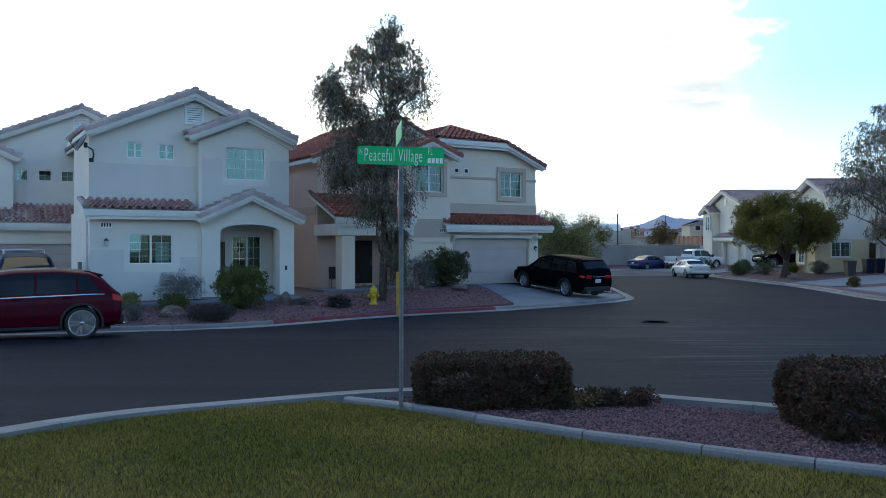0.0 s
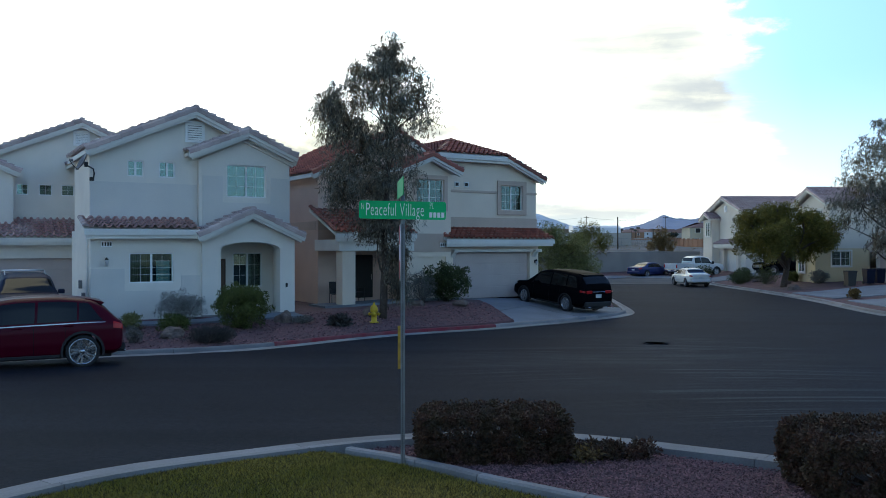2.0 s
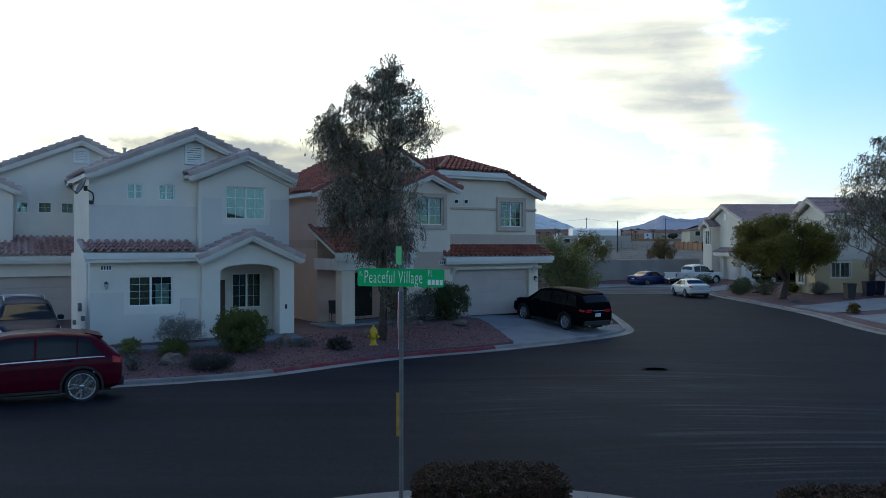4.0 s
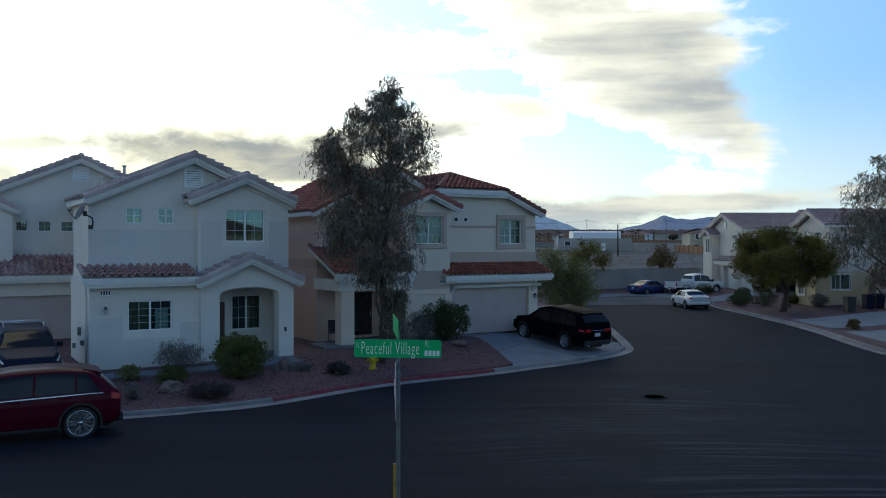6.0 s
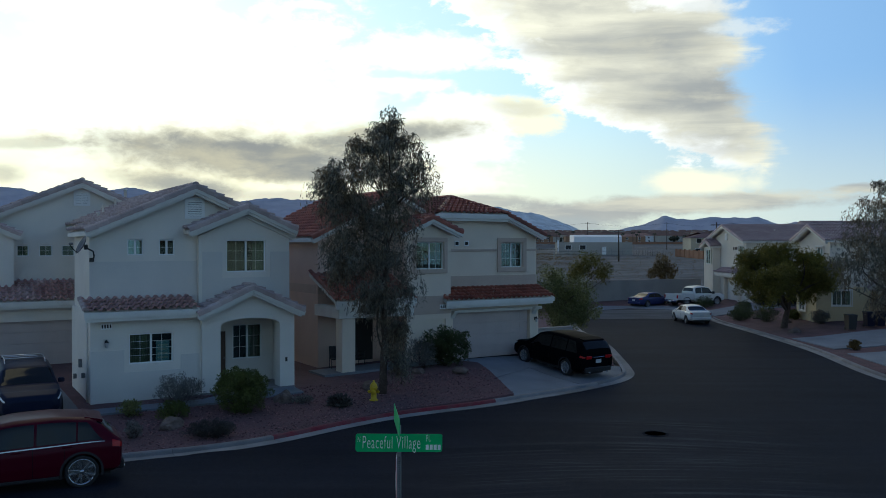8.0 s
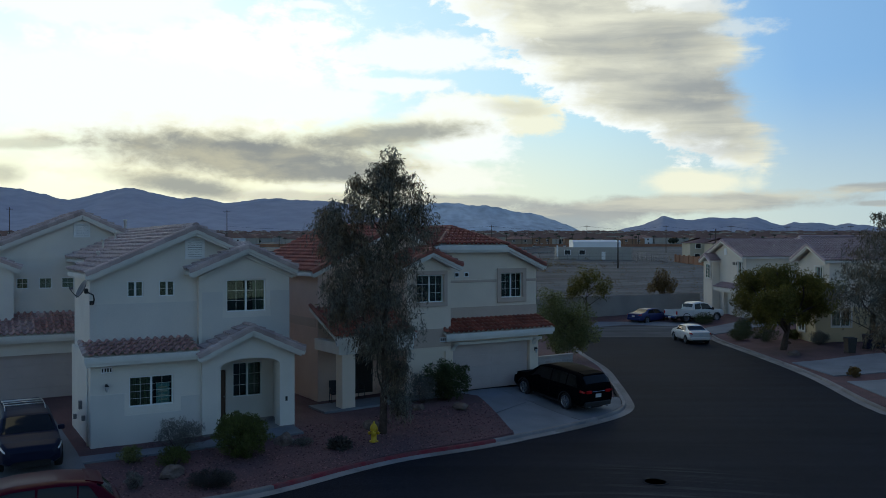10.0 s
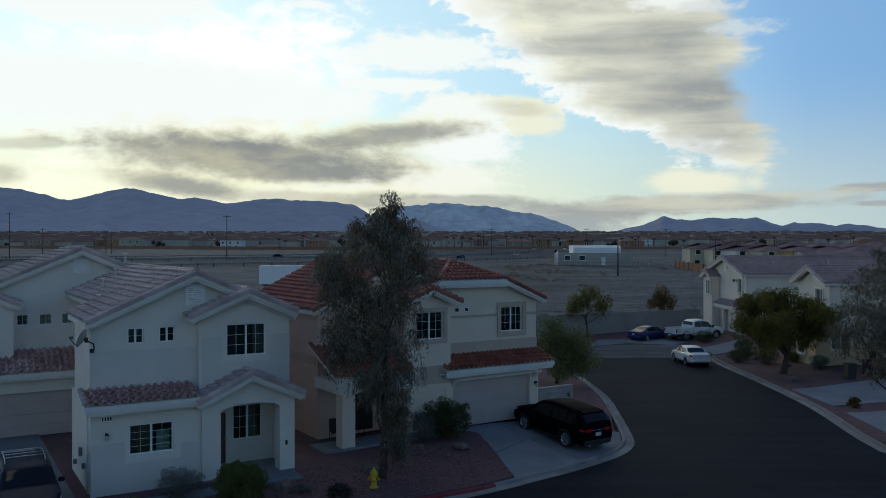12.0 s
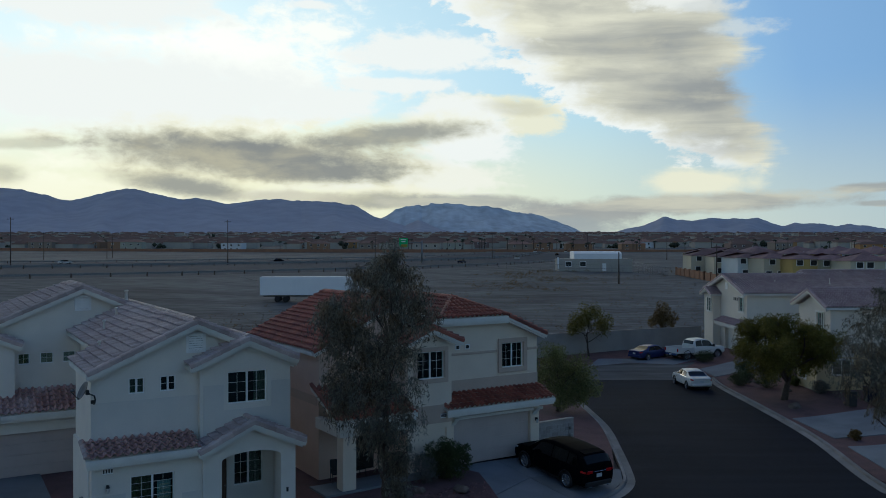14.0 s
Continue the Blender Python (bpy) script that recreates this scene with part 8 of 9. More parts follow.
# street trees and shrubs of the far side
mesq = gum_clumps([(2.6, -2.6, 2.2), (3.0, -3.9, 3.6), (3.5, -4.3, 4.3), (4.1, -3.8, 4.0), (4.8, -2.7, 2.9), (5.3, -0.9, 1.1)], 84, 15, 1.15)
tree("street_tree", 24.3, 59.8, 0.3, 2.2, 0.2, mesq, LEAF_MESQ, 76000, 0.13, 61, "dense rounded olive-yellow mesquite tree", 0.1, 2.6, (0.5, 0), 14)
gum2 = gum_clumps([(2.6, -1.4, 0.8), (3.4, -2.2, 1.4), (4.4, -2.9, 1.8), (5.6, -3.0, 2.0), (6.6, -2.6, 2.0), (7.6, -1.8, 1.9), (8.8, -0.6, 1.7), (9.7, -0.4, 1.0)], 66, 16, 1.1)
gum_tree(21.6, 39.6, 0.3, 8.6, 0.16, gum2, 62, "tall gum tree with hanging grey-green leaves", (0.1, 0), 26, 15, 0.2, 18)
tree("street_tree", 7.5, 55.5, 0.3, 1.6, 0.12, [(-0.5, 0, 2.2, 1.3, 1.1), (1.0, 0.2, 2.0, 1.4, 1.1), (0.2, 0, 3.2, 1.3, 0.8), (1.6, 0, 2.8, 1.0, 0.8), (-0.2, 0.3, 3.8, 0.8, 0.5), (2.1, 0, 1.4, 0.9, 0.8), (0.2, -0.4, 1.1, 1.1, 0.8), (1.2, -0.3, 0.9, 1.0, 0.7)], LEAF_WILLOW, 24000, 0.13, 63, "spreading olive-green tree beside the low wall", 0.2, 2.8, (0.3, 0), 6)
tree("street_tree", 14.2, 82.2, 0.45, 2.2, 0.09, [(-1.0, 0, 3.2, 1.3, 0.8), (0.9, 0, 3.4, 1.4, 0.9), (0, 0, 4.2, 1.3, 0.8), (1.6, 0, 2.7, 0.8, 0.6), (-1.7, 0, 2.6, 0.7, 0.5)], LEAF_MESQ, 7000, 0.17, 64, "thin yellowing tree before the block wall", 0.2, 2.8, (-0.2, 0), 5)
tree("street_tree", 23.3, 89.2, 0.6, 1.9, 0.08, [(-0.5, 0, 2.8, 0.9, 0.8), (0.5, 0, 3.0, 1.0, 0.8), (0, 0, 3.9, 0.8, 0.7), (0.9, 0, 2.3, 0.6, 0.5)], LEAF_DRY, 5000, 0.17, 65, "small brownish tree before the block wall", 0.2, 2.6, (0.1, 0), 4)
R_BUSHES = [(23.4, 66.3, 0.95, 0.5, LEAF_BUSH, "rounded dark green bush"), (24.6, 68.5, 0.9, 0.45, LEAF_BUSH, "low dark green bush"), (24.9, 64.6, 1.0, 0.62, LEAF_BUSH, "dense round dark bush"), (24.6, 79.0, 1.0, 0.6, LEAF_BUSH, "round dark bush by the pickup"), (27.4, 61.0, 0.7, 0.5, LEAF_SAGE, "pale dry bush"),
            (23.4, 47.6, 0.35, 0.3, LEAF_DRY, "small yellow bush"), (27.0, 64.5, 0.5, 0.4, LEAF_OLIVE, "small green bush"), (25.2, 45.2, 0.8, 0.5, LEAF_DRY, "dry grassy shrub"), (26.0, 72.5, 0.8, 0.5, LEAF_BUSH, "loose green bush")]
for i, (x, y, r, rz, mat, lab) in enumerate(R_BUSHES):
    bush("bush", x, y, right_z(x, y) - 0.02, r, r, rz, mat, 3000, 0.09, 80 + i, lab + " in the gravel yard", group="side yard bushes")
for i, (x, y, s) in enumerate([(23.9, 57.0, (0.5, 0.4, 0.3)), (25.0, 66.8, (0.4, 0.3, 0.25)), (25.6, 62.5, (0.35, 0.3, 0.25))]):
    boulder(x, y, right_z(x, y), s, i + 11, "pale landscape boulder in the side yard")


def bin_at(x, y, z, mat, lab):
    root = thing("rubbish_bin", pose(x, y, z), lab, "rubbish bin", "rubbish bins")
    bm = bmesh.new()
    lo, hi = [(-0.24, -0.26), (0.24, -0.26), (0.24, 0.26), (-0.24, 0.26)], [(-0.3, -0.34), (0.3, -0.34), (0.3, 0.34), (-0.3, 0.34)]
    a, b = [bm.verts.new((*p, 0.05)) for p in lo], [bm.verts.new((*p, 0.98)) for p in hi]
    bm.faces.new(a[::-1])
    bm.faces.new(b)
    for k in range(4):
        bm.faces.new((a[k], a[(k + 1) % 4], b[(k + 1) % 4], b[k]))
    part("bin_body", bm, mat, root)
    boxes("lid", mat, root, (-0.32, 0.32, -0.38, 0.36, 0.985, 1.05), bevel=0.02)
    for s in (-0.24, 0.24):
        bm = bmesh.new()
        lathe(bm, [(0.1, -0.03), (0.1, 0.03)], 12, Matrix.Translation((s, 0.28, 0.1)) @ Matrix.Rotation(radians(90), 4, "Y"))
        part("wheel", bm, BLACK, root)


for x, y, mat, lab in ((27.2, 55.9, IRON, "dark grey wheeled rubbish bin by the porch"), (29.0, 57.0, PAINT_NAVY, "blue wheeled rubbish bin by the porch"), (29.8, 57.2, PAINT_NAVY, "blue wheeled rubbish bin by the porch")):
    bin_at(x, y, right_z(x, y) + 0.02, mat, lab)

# ---- the desert lot, highway and town ----
def trailer():
    root = thing("semi_trailer", pose(-22.5, 140.0, 1.9, 0, 0, 3), "white box semi-trailer standing in the desert lot", "trailer")
    boxes("box_body", SHED_ROOF, root, (-8.1, 8.1, -1.25, 1.25, 1.15, 4.2), bevel=0.05)
    for k in range(20):
        x = -7.9 + k * 0.83
        boxes("side_rib", SHED_ROOF, root, (x - 0.03, x + 0.03, -1.275, -1.252, 1.2, 4.15))
    boxes("chassis", BLACK, root, (-7.6, 8.0, -0.5, 0.5, 0.9, 1.14))
    for x in (-5.2, -3.9):
        for y in (-1.0, 1.0):
            bm = bmesh.new()
            lathe(bm, [(0.3, -0.15), (0.5, -0.15), (0.5, 0.15), (0.3, 0.15)], 18, Matrix.Translation((x, y, 0.5)) @ Matrix.Rotation(radians(90), 4, "X"))
            part("wheel", bm, RUBBER, root)
    boxes("landing_leg", IRON, root, (4.6, 4.8, -0.8, -0.6, 0.0, 1.0))


trailer()


def metal_shed():
    root = thing("shed", pose(46.8, 258, 3.3, 0, 0, 0), "low grey building with a bright white metal roof", "building")
    boxes("wall", SHED_WALL, root, (-11.3, 11.3, 0, 9, -0.5, 4.0))
    bm = bmesh.new()
    prism(bm, [(0.0, 4.0), (0.0, 5.6), (1.2, 6.1), (3.0, 6.3), (9.0, 6.3), (9.0, 4.0)], -6.7, 8.0, "x")
    part("roof", bm, SHED_ROOF, root, "bright white curved metal roof")
    for x in (-9.5, -5.0):
        f = boxes("window", TRIM_W, root, (x, x + 2.0, -0.06, -0.004, 1.6, 3.2))
        # solid pane, coloured near black for the shade indoors
        boxes("pane", SHADE_DARK, f, (x + 0.15, x + 1.85, -0.075, -0.062, 1.75, 3.05))
    boxes("door", TRIM_W, root, (2.0, 3.2, -0.05, -0.004, 0.2, 2.6))
    boxes("side_sign", SIGN_WHITE, root, (-11.9, -11.4, -0.3, -0.2, 1.0, 4.6))


metal_shed()


def highway():
    near = [(-220, 118), (-160, 141), (-90, 172), (-41, 212), (0, 262), (32, 322), (58, 398), (85, 500), (110, 600)]
    far = [(-420, 215), (-330, 250), (-171, 324), (-76, 398), (-11, 470), (20, 530), (45, 600), (60, 660), (75, 740)]
    a, b = resample(near, 8.0), resample(far, 8.0)
    n = 46
    rows = []
    verts, faces = [], []
    for k in range(n + 1):
        p = a[min(len(a) - 1, int(k / n * (len(a) - 1)))]
        q = b[min(len(b) - 1, int(k / n * (len(b) - 1)))]
        rows.append((p, q))
        for t, dz in ((0.0, 0.0), (0.42, 0.15), (0.45, 0.0), (0.55, 0.0), (0.58, 0.15), (1.0, 0.1)):
            w = p.lerp(q, t)
            verts.append((w.x, w.y, max(4.4, far_z(w.y) + 0.3) + dz))
    for k in range(n):
        for j in range(5):
            i = k * 6 + j
            faces.append((i, i + 1, i + 7, i + 6))
    tagged(raw("highway", verts, faces, ASPHALT_WORN, smooth=False), "wide grey divided highway across the desert", "road", kind="structure")
    verts, faces = [], []
    for p, q in rows:
        for t, dz in ((-0.5, -4.0), (-0.25, -1.6), (-0.08, -0.25), (0.0, 0.0)):
            w = p.lerp(q, t)
            z = max(4.4, far_z(w.y) + 0.3) + dz
            verts.append((w.x, w.y, z))
    for k in range(n):
        for j in range(3):
            i = k * 4 + j
            faces.append((i, i + 1, i + 5, i + 4))
    tagged(raw("verge", verts, faces, DESERT, smooth=True), "bare stony bank rising to the highway", "ground", kind="structure")
    for t, h, nm in ((0.0, 0.9, "near"), (0.47, 0.9, "median"), (0.56, 0.9, "median"), (1.0, 0.9, "far")):
        root = thing("guard_rail", Matrix(), "low steel guard rail along the highway", "guard rail", kind="structure")
        bm = bmesh.new()
        pts = []
        for p, q in rows:
            w = p.lerp(q, t)
            pts.append(Vector((w.x, w.y, max(4.4, far_z(w.y) + 0.3) + 0.75)))
        for p, q in zip(pts, pts[1:]):
            beam(bm, p, q, 0.15, 0.45)
        part("rail", bm, GALV, root)
        for p, q in list(zip(pts, pts[1:]))[4:40]:
            for f in (0.0, 0.5):
                w = p.lerp(q, f)
                boxes("post", WOOD_POLE, root, (w.x - 0.15, w.x + 0.15, w.y - 0.15, w.y + 0.15, w.z - 1.2, w.z + 0.2))
    return rows


HW = highway()


def far_car(x, y, z, ang, paint, lab):
    root = thing("car", pose(x, y, z, 0, 0, ang), lab, "car", "highway cars")
    bm = bmesh.new()
    prism(bm, [(-2.3, 0.35), (2.3, 0.35), (2.35, 0.7), (2.1, 0.92), (-2.2, 0.98), (-2.35, 0.7)], -0.9, 0.9)
    part("body", bm, paint, root)
    bm = bmesh.new()
    prism(bm, [(-1.7, 0.97), (1.3, 0.93), (0.6, 1.5), (-1.1, 1.52)], -0.72, 0.72)
    part("cabin", bm, BLACK_GLASS, root)
    for wx in (-1.4, 1.4):
        for wy in (-0.8, 0.8):
            bm = bmesh.new()
            lathe(bm, [(0.15, -0.1), (0.34, -0.1), (0.34, 0.1), (0.15, 0.1)], 12, Matrix.Translation((wx, wy, 0.34)) @ Matrix.Rotation(radians(90), 4, "X"))
            part("wheel", bm, RUBBER, root)


for k, t, paint, lab in ((9, 0.3, PAINT_BLACK, "black car on the highway"), (24, 0.2, PAINT_NAVY, "grey van on the highway"), (22, 0.75, PAINT_BLACK, "dark car on the highway"), (30, 0.3, PAINT_WHITE, "white car on the highway"), (17, 0.85, PAINT_WHITE, "white car on the highway"),
                         (38, 0.6, PAINT_WHITE, "white car far along the highway"), (36, 0.25, PAINT_BLACK, "dark pickup far along the highway"), (41, 0.3, PAINT_WHITE, "white car far along the highway")):
    p, q = HW[k]
    w = p.lerp(q, t)
    d = HW[k + 1][0] - HW[k][0]
    far_car(w.x, w.y, max(4.4, far_z(w.y) + 0.3) + 0.12, math.degrees(math.atan2(d.y, d.x)), paint, lab)


def utility_pole(x, y, h, lab="tall wooden utility pole", cross=True):
    z = far_z(y)
    root = thing("utility_pole", pose(x, y, z), lab, "utility pole", "utility poles")
    bm = bmesh.new()
    tube(bm, [(0, 0, -0.5), (0, 0, h)], [0.2, 0.13], 8)
    part("pole", bm, WOOD_POLE, root)
    if cross:
        boxes("crossarm", WOOD_POLE, root, (-1.3, 1.3, -0.08, 0.08, h - 0.8, h - 0.6))


for px, y, h in ((16, 300, 18), (401, 300, 17), (662, 420, 14), (869, 420, 14), (1038, 420, 14), (1178, 420, 14), (1293, 420, 14), (1392, 420, 13.5), (1505, 400, 13.5), (75, 420, 14), (187, 430, 13), (197, 460, 13), (1266, 190, 9)):
    utility_pole((px - 784) / 1480 * y, y, h)
utility_pole((1093 - 784) / 1480 * 190, 190, 7.2, "leaning bare wooden pole in the lot", False)


def wires():
    root = thing("overhead_wires", Matrix(), "thin overhead power wires between the poles", "wires")
    pts = [((px - 784) / 1480 * 420, 420, far_z(420) + 13.4) for px in (400, 662, 869, 1038, 1178, 1293, 1392, 1505)]
    for a, b in zip(pts, pts[1:]):
        a, b = Vector(a), Vector(b)
        line = [a.lerp(b, t) - Vector((0, 0, 1.6 * 4 * t * (1 - t))) for t in (0, 0.2, 0.4, 0.6, 0.8, 1)]
        for off in (-1.2, 1.2):
            bm = bmesh.new()
            tube(bm, [p + Vector((0, off, 0)) for p in line], 0.022, 4, False)
            part("wire", bm, BLACK, root)


wires()


def highway_sign():
    y = 330.0
    x = (712 - 784) / 1480 * y
    root = thing("highway_sign", pose(x, y, 4.4), "green overhead highway sign on a steel post", "road sign")
    bm = bmesh.new()
    tube(bm, [(7.2, 0, -1), (7.2, 0, 9.0)], 0.35, 10)
    part("post", bm, GALV, root)
    bm = bmesh.new()
    tube(bm, [(7.2, 0, 8.2), (-1.5, 0, 8.2)], 0.2, 8)
    part("arm", bm, GALV, root)
    f = boxes("panel", SIGN_GREEN, root, (-1.7, 1.7, -0.5, -0.3, 6.4, 10.0))
    for z, w in ((9.2, 1.1), (8.4, 0.8)):
        boxes("bar", SIGN_WHITE, f, (-w, w, -0.52, -0.502, z, z + 0.35))
    boxes("exit_panel", TAPE, f, (-0.9, 1.5, -0.52, -0.502, 6.6, 7.5))


highway_sign()

WALLS = [material("far_wall", c, 0.9, var=tuple(v * 0.88 for v in c), scale=0.1, fine_amt=0.05) for c in ((0.30, 0.24, 0.19), (0.46, 0.42, 0.36), (0.34, 0.20, 0.12), (0.66, 0.68, 0.70), (0.24, 0.17, 0.15), (0.42, 0.41, 0.33), (0.46, 0.25, 0.10))]


def town_house(x, y, z, w, d, h, wall, roof, seed, ang=0.0, label="two-storey stucco house in the town beyond the highway", hip=True):
    rnd = random.Random(seed)
    root = thing("house", pose(x, y, z, 0, 0, ang), label, "house", "town houses")
    boxes("wall", wall, root, (-w / 2, w / 2, 0, d, -1.0, h))
    o = 0.5
    rise = min(w, d) * 0.2
    bm = bmesh.new()
    lo = [(-w / 2 - o, -o), (w / 2 + o, -o), (w / 2 + o, d + o), (-w / 2 - o, d + o)]
    k = d / 2 if hip else 0.0
    top = [(-w / 2 - o + k, d / 2), (w / 2 + o - k, d / 2)]
    a = [bm.verts.new((*p, h)) for p in lo]
    t = [bm.verts.new((*p, h + rise)) for p in top]
    for f in ((a[0], a[1], t[1], t[0]), (a[1], a[2], t[1]), (a[2], a[3], t[0], t[1]), (a[3], a[0], t[0]), (a[3], a[2], a[1], a[0])):
        bm.faces.new(f)
    part("roof", bm, roof, root)
    for zz in (1.0, 3.9):
        n = rnd.choice((2, 3, 3))
        for i in range(n):
            u = -w / 2 + w * (i + 0.5) / n + rnd.uniform(-0.6, 0.6)
            f = boxes("window", TRIM_W, root, (u - 0.85, u + 0.85, -0.08, -0.01, zz, zz + 1.5))
            # solid pane, the room's shade put into its near-black colour
            boxes("pane", SHADE_DARK, f, (u - 0.7, u + 0.7, -0.1, -0.082, zz + 0.12, zz + 1.38))


rnd = random.Random(77)
x = -330.0
i = 0
while x < 420:
    w = rnd.uniform(14, 20)
    y = 575 + 170 * rnd.random() ** 2 + (70 if x < -170 else 0)
    town_house(x + w / 2, y, far_z(y) - 0.2, w, rnd.uniform(10, 13), rnd.uniform(5.8, 6.6), rnd.choice(WALLS), TILE_FAR, i, rnd.uniform(-4, 4))
    x += w + rnd.uniform(2.5, 9) + (14 if rnd.random() < 0.12 else 0)
    i += 1
# neighbours beyond the cream house
HOUSE_TONES = [material("near_town_wall", c, 0.9, var=tuple(v * 0.9 for v in c), scale=0.2, fine_amt=0.05) for c in ((0.52, 0.37, 0.13), (0.62, 0.66, 0.66), (0.55, 0.50, 0.38), (0.46, 0.41, 0.34), (0.36, 0.35, 0.25))]
TILE_MAUVE = material("mauve_roof", (0.21, 0.125, 0.13), 0.9, var=(0.16, 0.10, 0.105), scale=0.4, fine=3, fine_amt=0.2, rand=0.2)
NEAR_ROW = [(1246, 240, 8.0, 2), (1288, 226, 8, 2), (1327, 214, 7, 1), (1377, 206, 8, 2), (1428, 199, 7.5, 0), (1479, 197, 7.5, 4), (1542, 186, 9.5, 2), (1610, 190, 10, 3)]
BACK_ROW = [(1252, 282, 9, 3), (1300, 272, 9, 0), (1352, 266, 10, 2), (1404, 262, 9, 3), (1462, 258, 10, 0), (1520, 256, 10, 1), (1580, 256, 10, 2), (1275, 330, 11, 2), (1345, 326, 11, 4), (1420, 322, 11, 1), (1495, 320, 11, 0), (1562, 318, 11, 3)]
for k, (px, y, w, tone) in enumerate(NEAR_ROW + BACK_ROW):
    wall = HOUSE_TONES[tone]
    town_house((px - 784) / 1480 * y, y, far_z(y) - 0.2, w, 11, 5.5, wall, TILE_MAUVE, 100 + k, rnd.uniform(-8, 8), "two-storey stucco house with a brown tile roof")
# unseen plain houses added to close the place behind the lawn and darken reflections
for k, (hx, hy, hw) in enumerate([(-44, -36, 16), (-24, -42, 15), (-4, -44, 15), (16, -42, 15), (36, -38, 16), (56, -22, 16)]):
    town_house(hx, hy, 0.6, hw, 11, 6.0, WALLS[k % 4], TILE_FAR, 200 + k, 180, "plain two-storey stucco house added out of view to darken reflections")
fb = [((1195 - 784) / 1480 * 235, 235), ((1245 - 784) / 1480 * 205, 205), ((1320 - 784) / 1480 * 172, 172)]
ORANGE_BLOCK = material("orange_block", (0.33, 0.17, 0.10), 0.9, var=(0.28, 0.14, 0.085), scale=0.4, fine_amt=0.1)
for (x0, y0), (x1, y1) in zip(fb, fb[1:]):
    root = thing("garden_wall", Matrix(), "orange-brown block garden wall with piers", "wall", kind="structure")
    bm = bmesh.new()
    beam(bm, (x0, y0, far_z(y0) + 0.9), (x1, y1, far_z(y1) + 0.9), 0.2, 2.2)
    part("wall_run", bm, ORANGE_BLOCK, root)
    for t in np.linspace(0, 1, 7):
        xx, yy = x0 + (x1 - x0) * t, y0 + (y1 - y0) * t
        boxes("pier", ORANGE_BLOCK, root, (xx - 0.25, xx + 0.25, yy - 0.25, yy + 0.25, far_z(yy) - 0.4, far_z(yy) + 2.2))
sound = thing("sound_wall", Matrix(), "long brown masonry sound wall before the town", "wall", kind="structure")
bm = bmesh.new()
for a, b in (((-420, 640), (-150, 575)), ((-150, 575), (300, 560)), ((300, 560), (460, 560))):
    beam(bm, (a[0], a[1], far_z(a[1]) + 0.6), (b[0], b[1], far_z(b[1]) + 0.6), 0.5, 3.6)
part("wall_run", bm, ORANGE_BLOCK, sound)


def far_town():
    """Roofs and walls of the distant town, joined."""
    for mat, share, lab in ((TILE_FAR, 0, "countless distant tiled roofs of the town"), (WALLS[1], 1, "countless distant pale house walls of the town"), (FAR_LEAF, 2, "scattered distant dark trees of the town")):
        rg = np.random.default_rng(31)
        verts, faces = [], []
        for k in range(1500):
            y = 660 * math.exp(rg.random() * 1.5)
            x = rg.uniform(-0.6, 0.75) * y
            w, d, h = rg.uniform(10, 18), rg.uniform(9, 13), rg.uniform(4, 6.5)
            z = far_z(y)
            jx, jy, s = rg.uniform(-14, 14), rg.uniform(-10, 10), rg.uniform(1.5, 4.0)
            n = len(verts)
            if share == 1:
                verts += [(x - w / 2, y, z - 3), (x + w / 2, y, z - 3), (x + w / 2, y, z + h), (x - w / 2, y, z + h), (x - w / 2, y + d, z - 3), (x + w / 2, y + d, z - 3), (x + w / 2, y + d, z + h), (x - w / 2, y + d, z + h)]
                faces += [(n, n + 1, n + 2, n + 3), (n + 5, n + 4, n + 7, n + 6), (n + 4, n, n + 3, n + 7), (n + 1, n + 5, n + 6, n + 2)]
            elif share == 0:
                r = 2.4
                verts += [(x - w / 2 - .5, y - .5, z + h), (x + w / 2 + .5, y - .5, z + h), (x + w / 2 + .5, y + d + .5, z + h), (x - w / 2 - .5, y + d + .5, z + h), (x - w / 4, y + d / 2, z + h + r), (x + w / 4, y + d / 2, z + h + r)]
                faces += [(n, n + 1, n + 5, n + 4), (n + 1, n + 2, n + 5), (n + 2, n + 3, n + 4, n + 5), (n + 3, n, n + 4)]
            elif k % 2 == 0:
                for q in range(5):
                    m = len(verts)
                    cx, cy, cz = x + jx + rg.normal(0, s * 0.5), y - 6 + jy, z + s * rg.uniform(0.2, 1.3)
                    verts += [(cx + s * a, cy + s * b, cz + s * c) for a, b, c in ((.6, 0, 0), (-.6, 0, 0), (0, .6, 0), (0, -.6, 0), (0, 0, .6), (0, 0, -.6))]
                    faces += [(m + i1, m + i2, m + i3) for i1, i2, i3 in ((0, 2, 4), (2, 1, 4), (1, 3, 4), (3, 0, 4), (2, 0, 5), (1, 2, 5), (3, 1, 5), (0, 3, 5))]
        tagged(raw("far_town", verts, faces, mat), lab, "town", kind="stuff")


far_town()


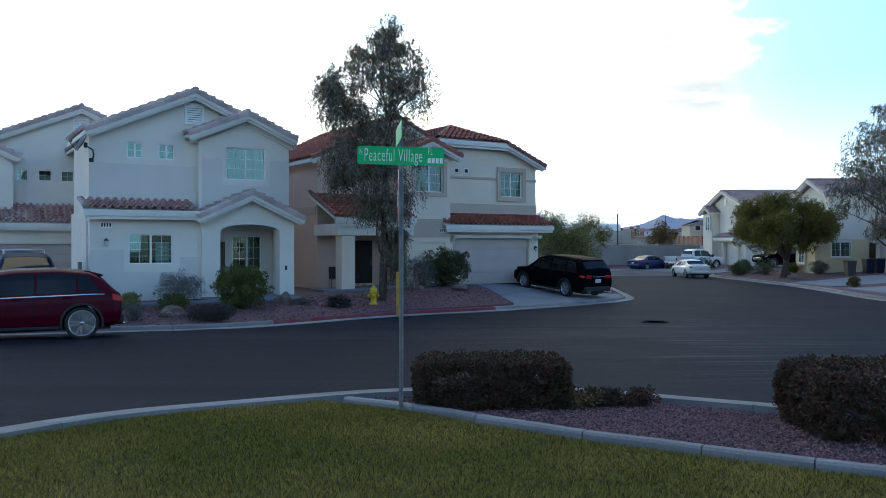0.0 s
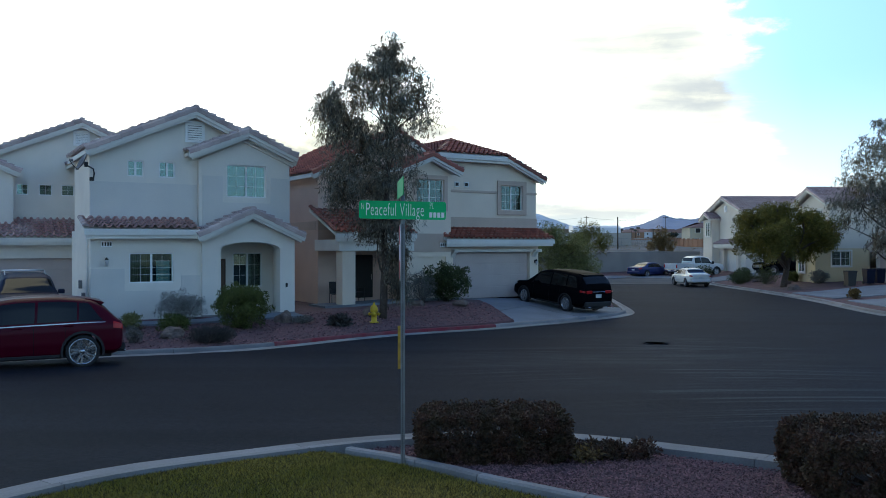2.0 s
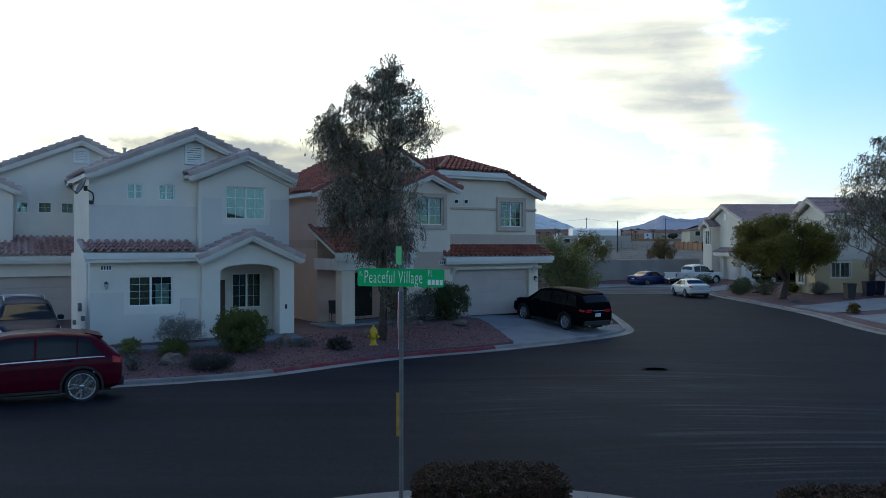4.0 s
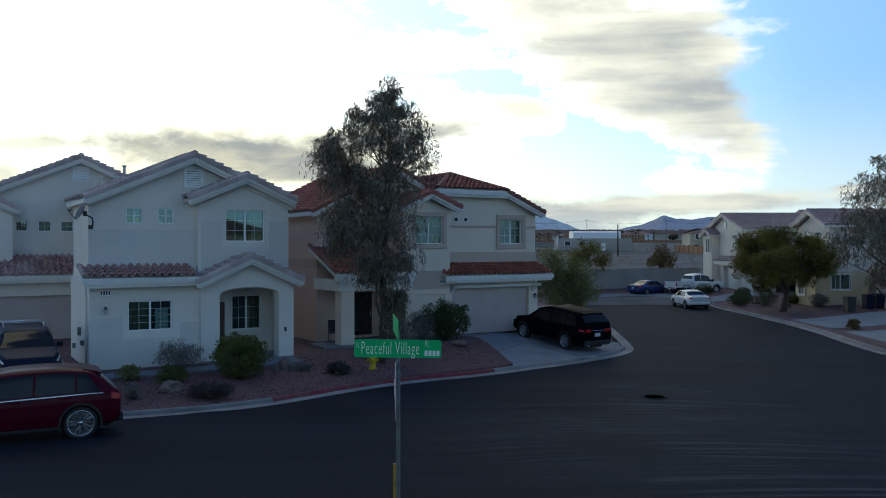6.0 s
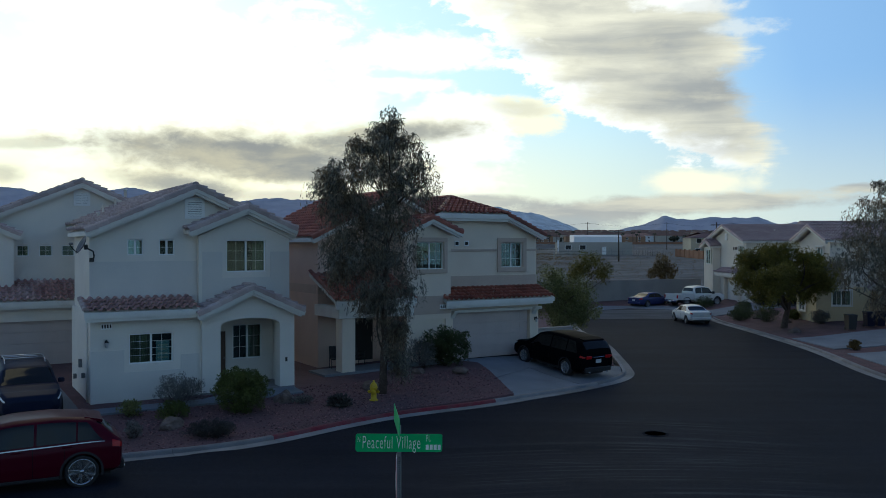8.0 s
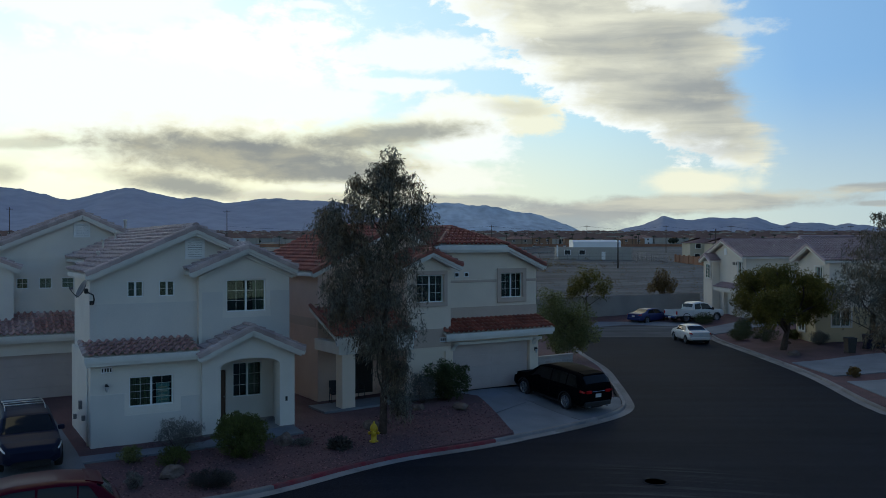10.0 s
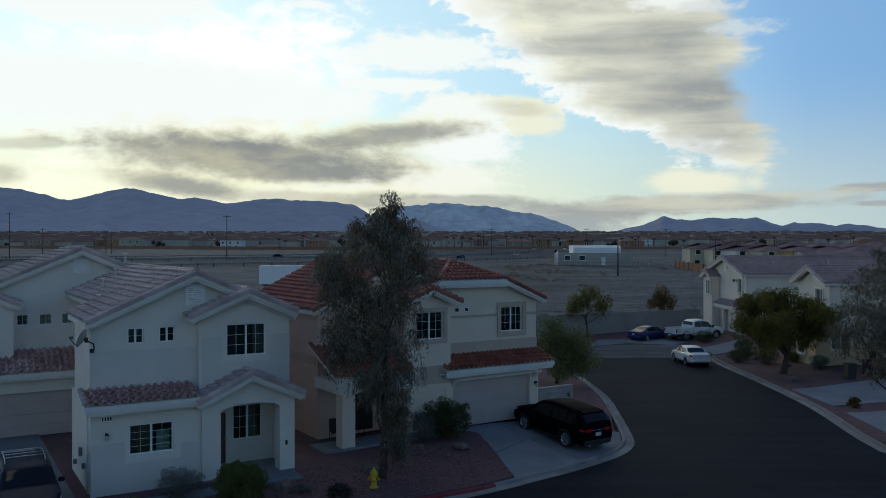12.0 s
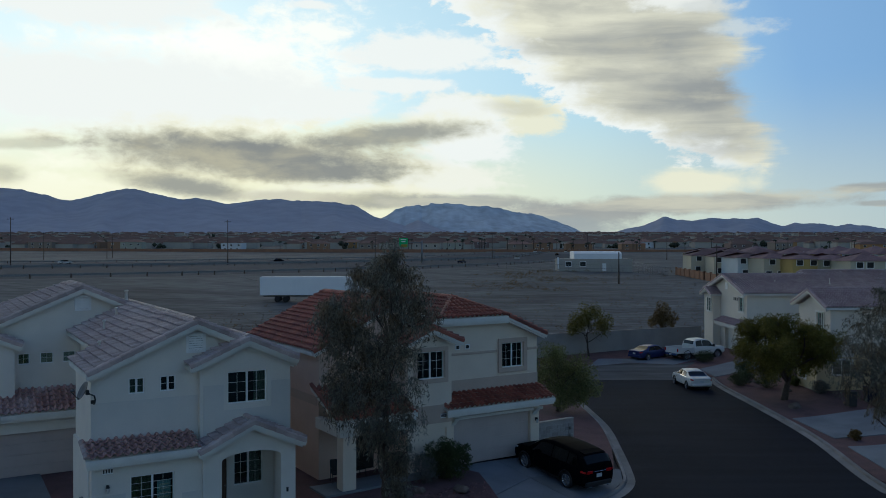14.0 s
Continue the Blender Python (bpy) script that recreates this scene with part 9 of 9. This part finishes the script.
def palm(x, y, h, seed):
    rnd = random.Random(seed)
    root = thing("palm_tree", pose(x, y, far_z(y)), "distant palm tree with a ragged crown", "tree", "palms")
    bm = bmesh.new()
    tube(bm, [(0, 0, -1), (0.1, 0, h * 0.5), (0.0, 0, h)], [0.28, 0.22, 0.18], 6)
    part("trunk", bm, BARK, root)
    bm = bmesh.new()
    for k in range(16):
        a = k * 2.4
        up = rnd.uniform(-0.4, 0.9)
        pts = [Vector((0, 0, h)), Vector((math.cos(a) * 0.9, math.sin(a) * 0.9, h + 0.7 * up + 0.3)), Vector((math.cos(a) * 1.8, math.sin(a) * 1.8, h + 0.4 * up - 0.5))]
        s = Vector((-math.sin(a), math.cos(a), 0)) * 0.3
        v = [bm.verts.new(p + s * f) for p, f in zip(pts, (0.4, 1.0, 0.2))] + [bm.verts.new(p - s * f) for p, f in zip(pts, (0.4, 1.0, 0.2))]
        bm.faces.new((v[0], v[1], v[4], v[3]))
        bm.faces.new((v[1], v[2], v[5], v[4]))
    part("fronds", bm, FAR_LEAF, root)


for k in range(46):
    y = rnd.uniform(568, 582)
    palm(rnd.uniform(-120, 400) if k > 8 else rnd.uniform(0, 130), y, rnd.uniform(6, 9.5), k)


def lot_scrub():
    rng = np.random.default_rng(4)
    cen, rad = [], []
    for _ in range(900):
        y = rng.uniform(96, 300)
        x = rng.uniform(-0.45, 0.5) * y
        if abs(x) < 14 and y < 100:
            continue
        s = rng.uniform(0.15, 0.5)
        cen.append((x, y, far_z(y) + s * 0.5))
        rad.append((s, s, s * 0.6))
    for _ in range(260):
        y = 165 + 97 * rng.random()
        x = (rng.normal(935, 38) - 784) / 1480 * y + 6 * math.sin(y * 0.13)
        s = rng.uniform(0.25, 0.9)
        cen.append((x, y, far_z(y) + s * 0.4))
        rad.append((s, s, s * 0.6))
    leaf_cloud("desert_scrub", LEAF_DRY, None, cen, rad, 30000, 0.17, 12, 0, 3.0, kind="stuff", label="low dry desert scrub scattered over the lot")["category"] = "scrub"
    verts, faces = [], []
    for _ in range(6000):
        y = 96 + 180 * rng.random() ** 1.5
        x = rng.uniform(-0.3, 0.5) * y
        s = rng.uniform(0.05, 0.18)
        z = far_z(y) + s * 0.2
        n = len(verts)
        verts += [(x + s, y, z), (x - s * 0.6, y + s, z), (x - s * 0.6, y - s, z), (x, y, z + s * 0.8)]
        faces += [(n, n + 1, n + 3), (n + 1, n + 2, n + 3), (n + 2, n, n + 3)]
    tagged(raw("desert_stones", verts, faces, ROCK), "pale stones and rubble strewn over the desert lot", "stones", kind="stuff")


lot_scrub()


def chain_fence(pts, h, lab):
    root = thing("chain_link_fence", Matrix(), lab, "fence", kind="structure")
    for (x0, y0), (x1, y1) in zip(pts, pts[1:]):
        n = max(2, int(math.hypot(x1 - x0, y1 - y0) / 3.0))
        for k in range(n + 1):
            x, y = x0 + (x1 - x0) * k / n, y0 + (y1 - y0) * k / n
            bm = bmesh.new()
            tube(bm, [(x, y, far_z(y) - 0.5), (x, y, far_z(y) + h)], 0.06, 6)
            part("post", bm, GALV, root)
        for dz in (0.15, h * 0.5, h):
            bm = bmesh.new()
            tube(bm, [(x0, y0, far_z(y0) + dz), (x1, y1, far_z(y1) + dz)], 0.04, 5)
            part("rail", bm, GALV, root)


def gp(px, y):
    return ((px - 784) / 1480 * y, y)


chain_fence([gp(880, 268), gp(985, 256), gp(1120, 250), gp(1180, 228), gp(1122, 285)], 2.2, "chain-link fence round the grey building")
chain_fence([gp(470, 165), gp(395, 205)], 1.8, "chain-link fence beside the trailer")


# ---- mountains ----
def range_of_hills(prof, y0, depth, mat, label, rough, seed):
    """A mountain range from its skyline (bearing as x/y in thousandths, rise above eye level in thousandths of y)."""
    xs, hs = [p[0] / 1480 for p in prof], [p[1] / 1480 for p in prof]
    n, rows = 260, 14
    verts, faces = [], []
    foot = far_z(y0 - depth) - 30
    for j in range(rows + 1):
        t = j / rows
        for i in range(n + 1):
            u = xs[0] + (xs[-1] - xs[0]) * i / n
            y = y0 - depth * (1 - t)
            top = 8.0 + float(np.interp(u, xs, hs)) * y0
            rid = fbm(u * 26 + seed, t * 1.4) * rough * (0.3 + t)
            z = foot + (top - foot) * (t ** 1.35) + rid * (1 - 0.75 * t) + fbm(u * 90, seed) * rough * 0.12 * t
            verts.append((u * y0 * (y / y0), y, z))
    for j in range(rows):
        for i in range(n):
            a = j * (n + 1) + i
            faces.append((a, a + 1, a + n + 2, a + n + 1))
    tagged(raw("mountain_range", verts, faces, mat, smooth=True), label, "mountains", kind="structure")


# haze over the ranges comes from their base colours
range_of_hills([(-1100, 40), (-950, 90), (-784, 105), (-744, 98), (-664, 83), (-634, 88), (-599, 96), (-549, 102), (-499, 91), (-464, 85), (-439, 89), (-384, 78), (-324, 80), (-304, 84), (-244, 83), (-184, 78), (-154, 70), (-129, 59), (-104, 48), (-69, 36), (-46, 44), (-14, 34), (30, 24), (60, 12)], 4200, 1500, MOUNT, "long mountain range on the horizon with haze blue in its colour", 36, 1.0)
range_of_hills([(-150, 20), (-113, 50), (-84, 67), (-54, 73), (-29, 73), (-24, 77), (16, 79), (46, 75), (66, 72), (96, 70), (136, 62), (170, 54), (215, 38), (260, 20), (300, 6)], 4800, 500, MOUNT_FAR, "snow-dusted peak behind the nearer range, paled by haze in its colour", 40, 5.0)
range_of_hills([(290, 26), (326, 32), (356, 38), (381, 48), (391, 50), (411, 45), (446, 44), (471, 49), (506, 50), (556, 48), (581, 42), (601, 37), (621, 43), (661, 41), (691, 37), (711, 41), (736, 39), (784, 33), (870, 38), (960, 30), (1100, 36)], 4600, 900, MOUNT, "low mountain ridge on the horizon with haze blue in its colour", 40, 9.0)
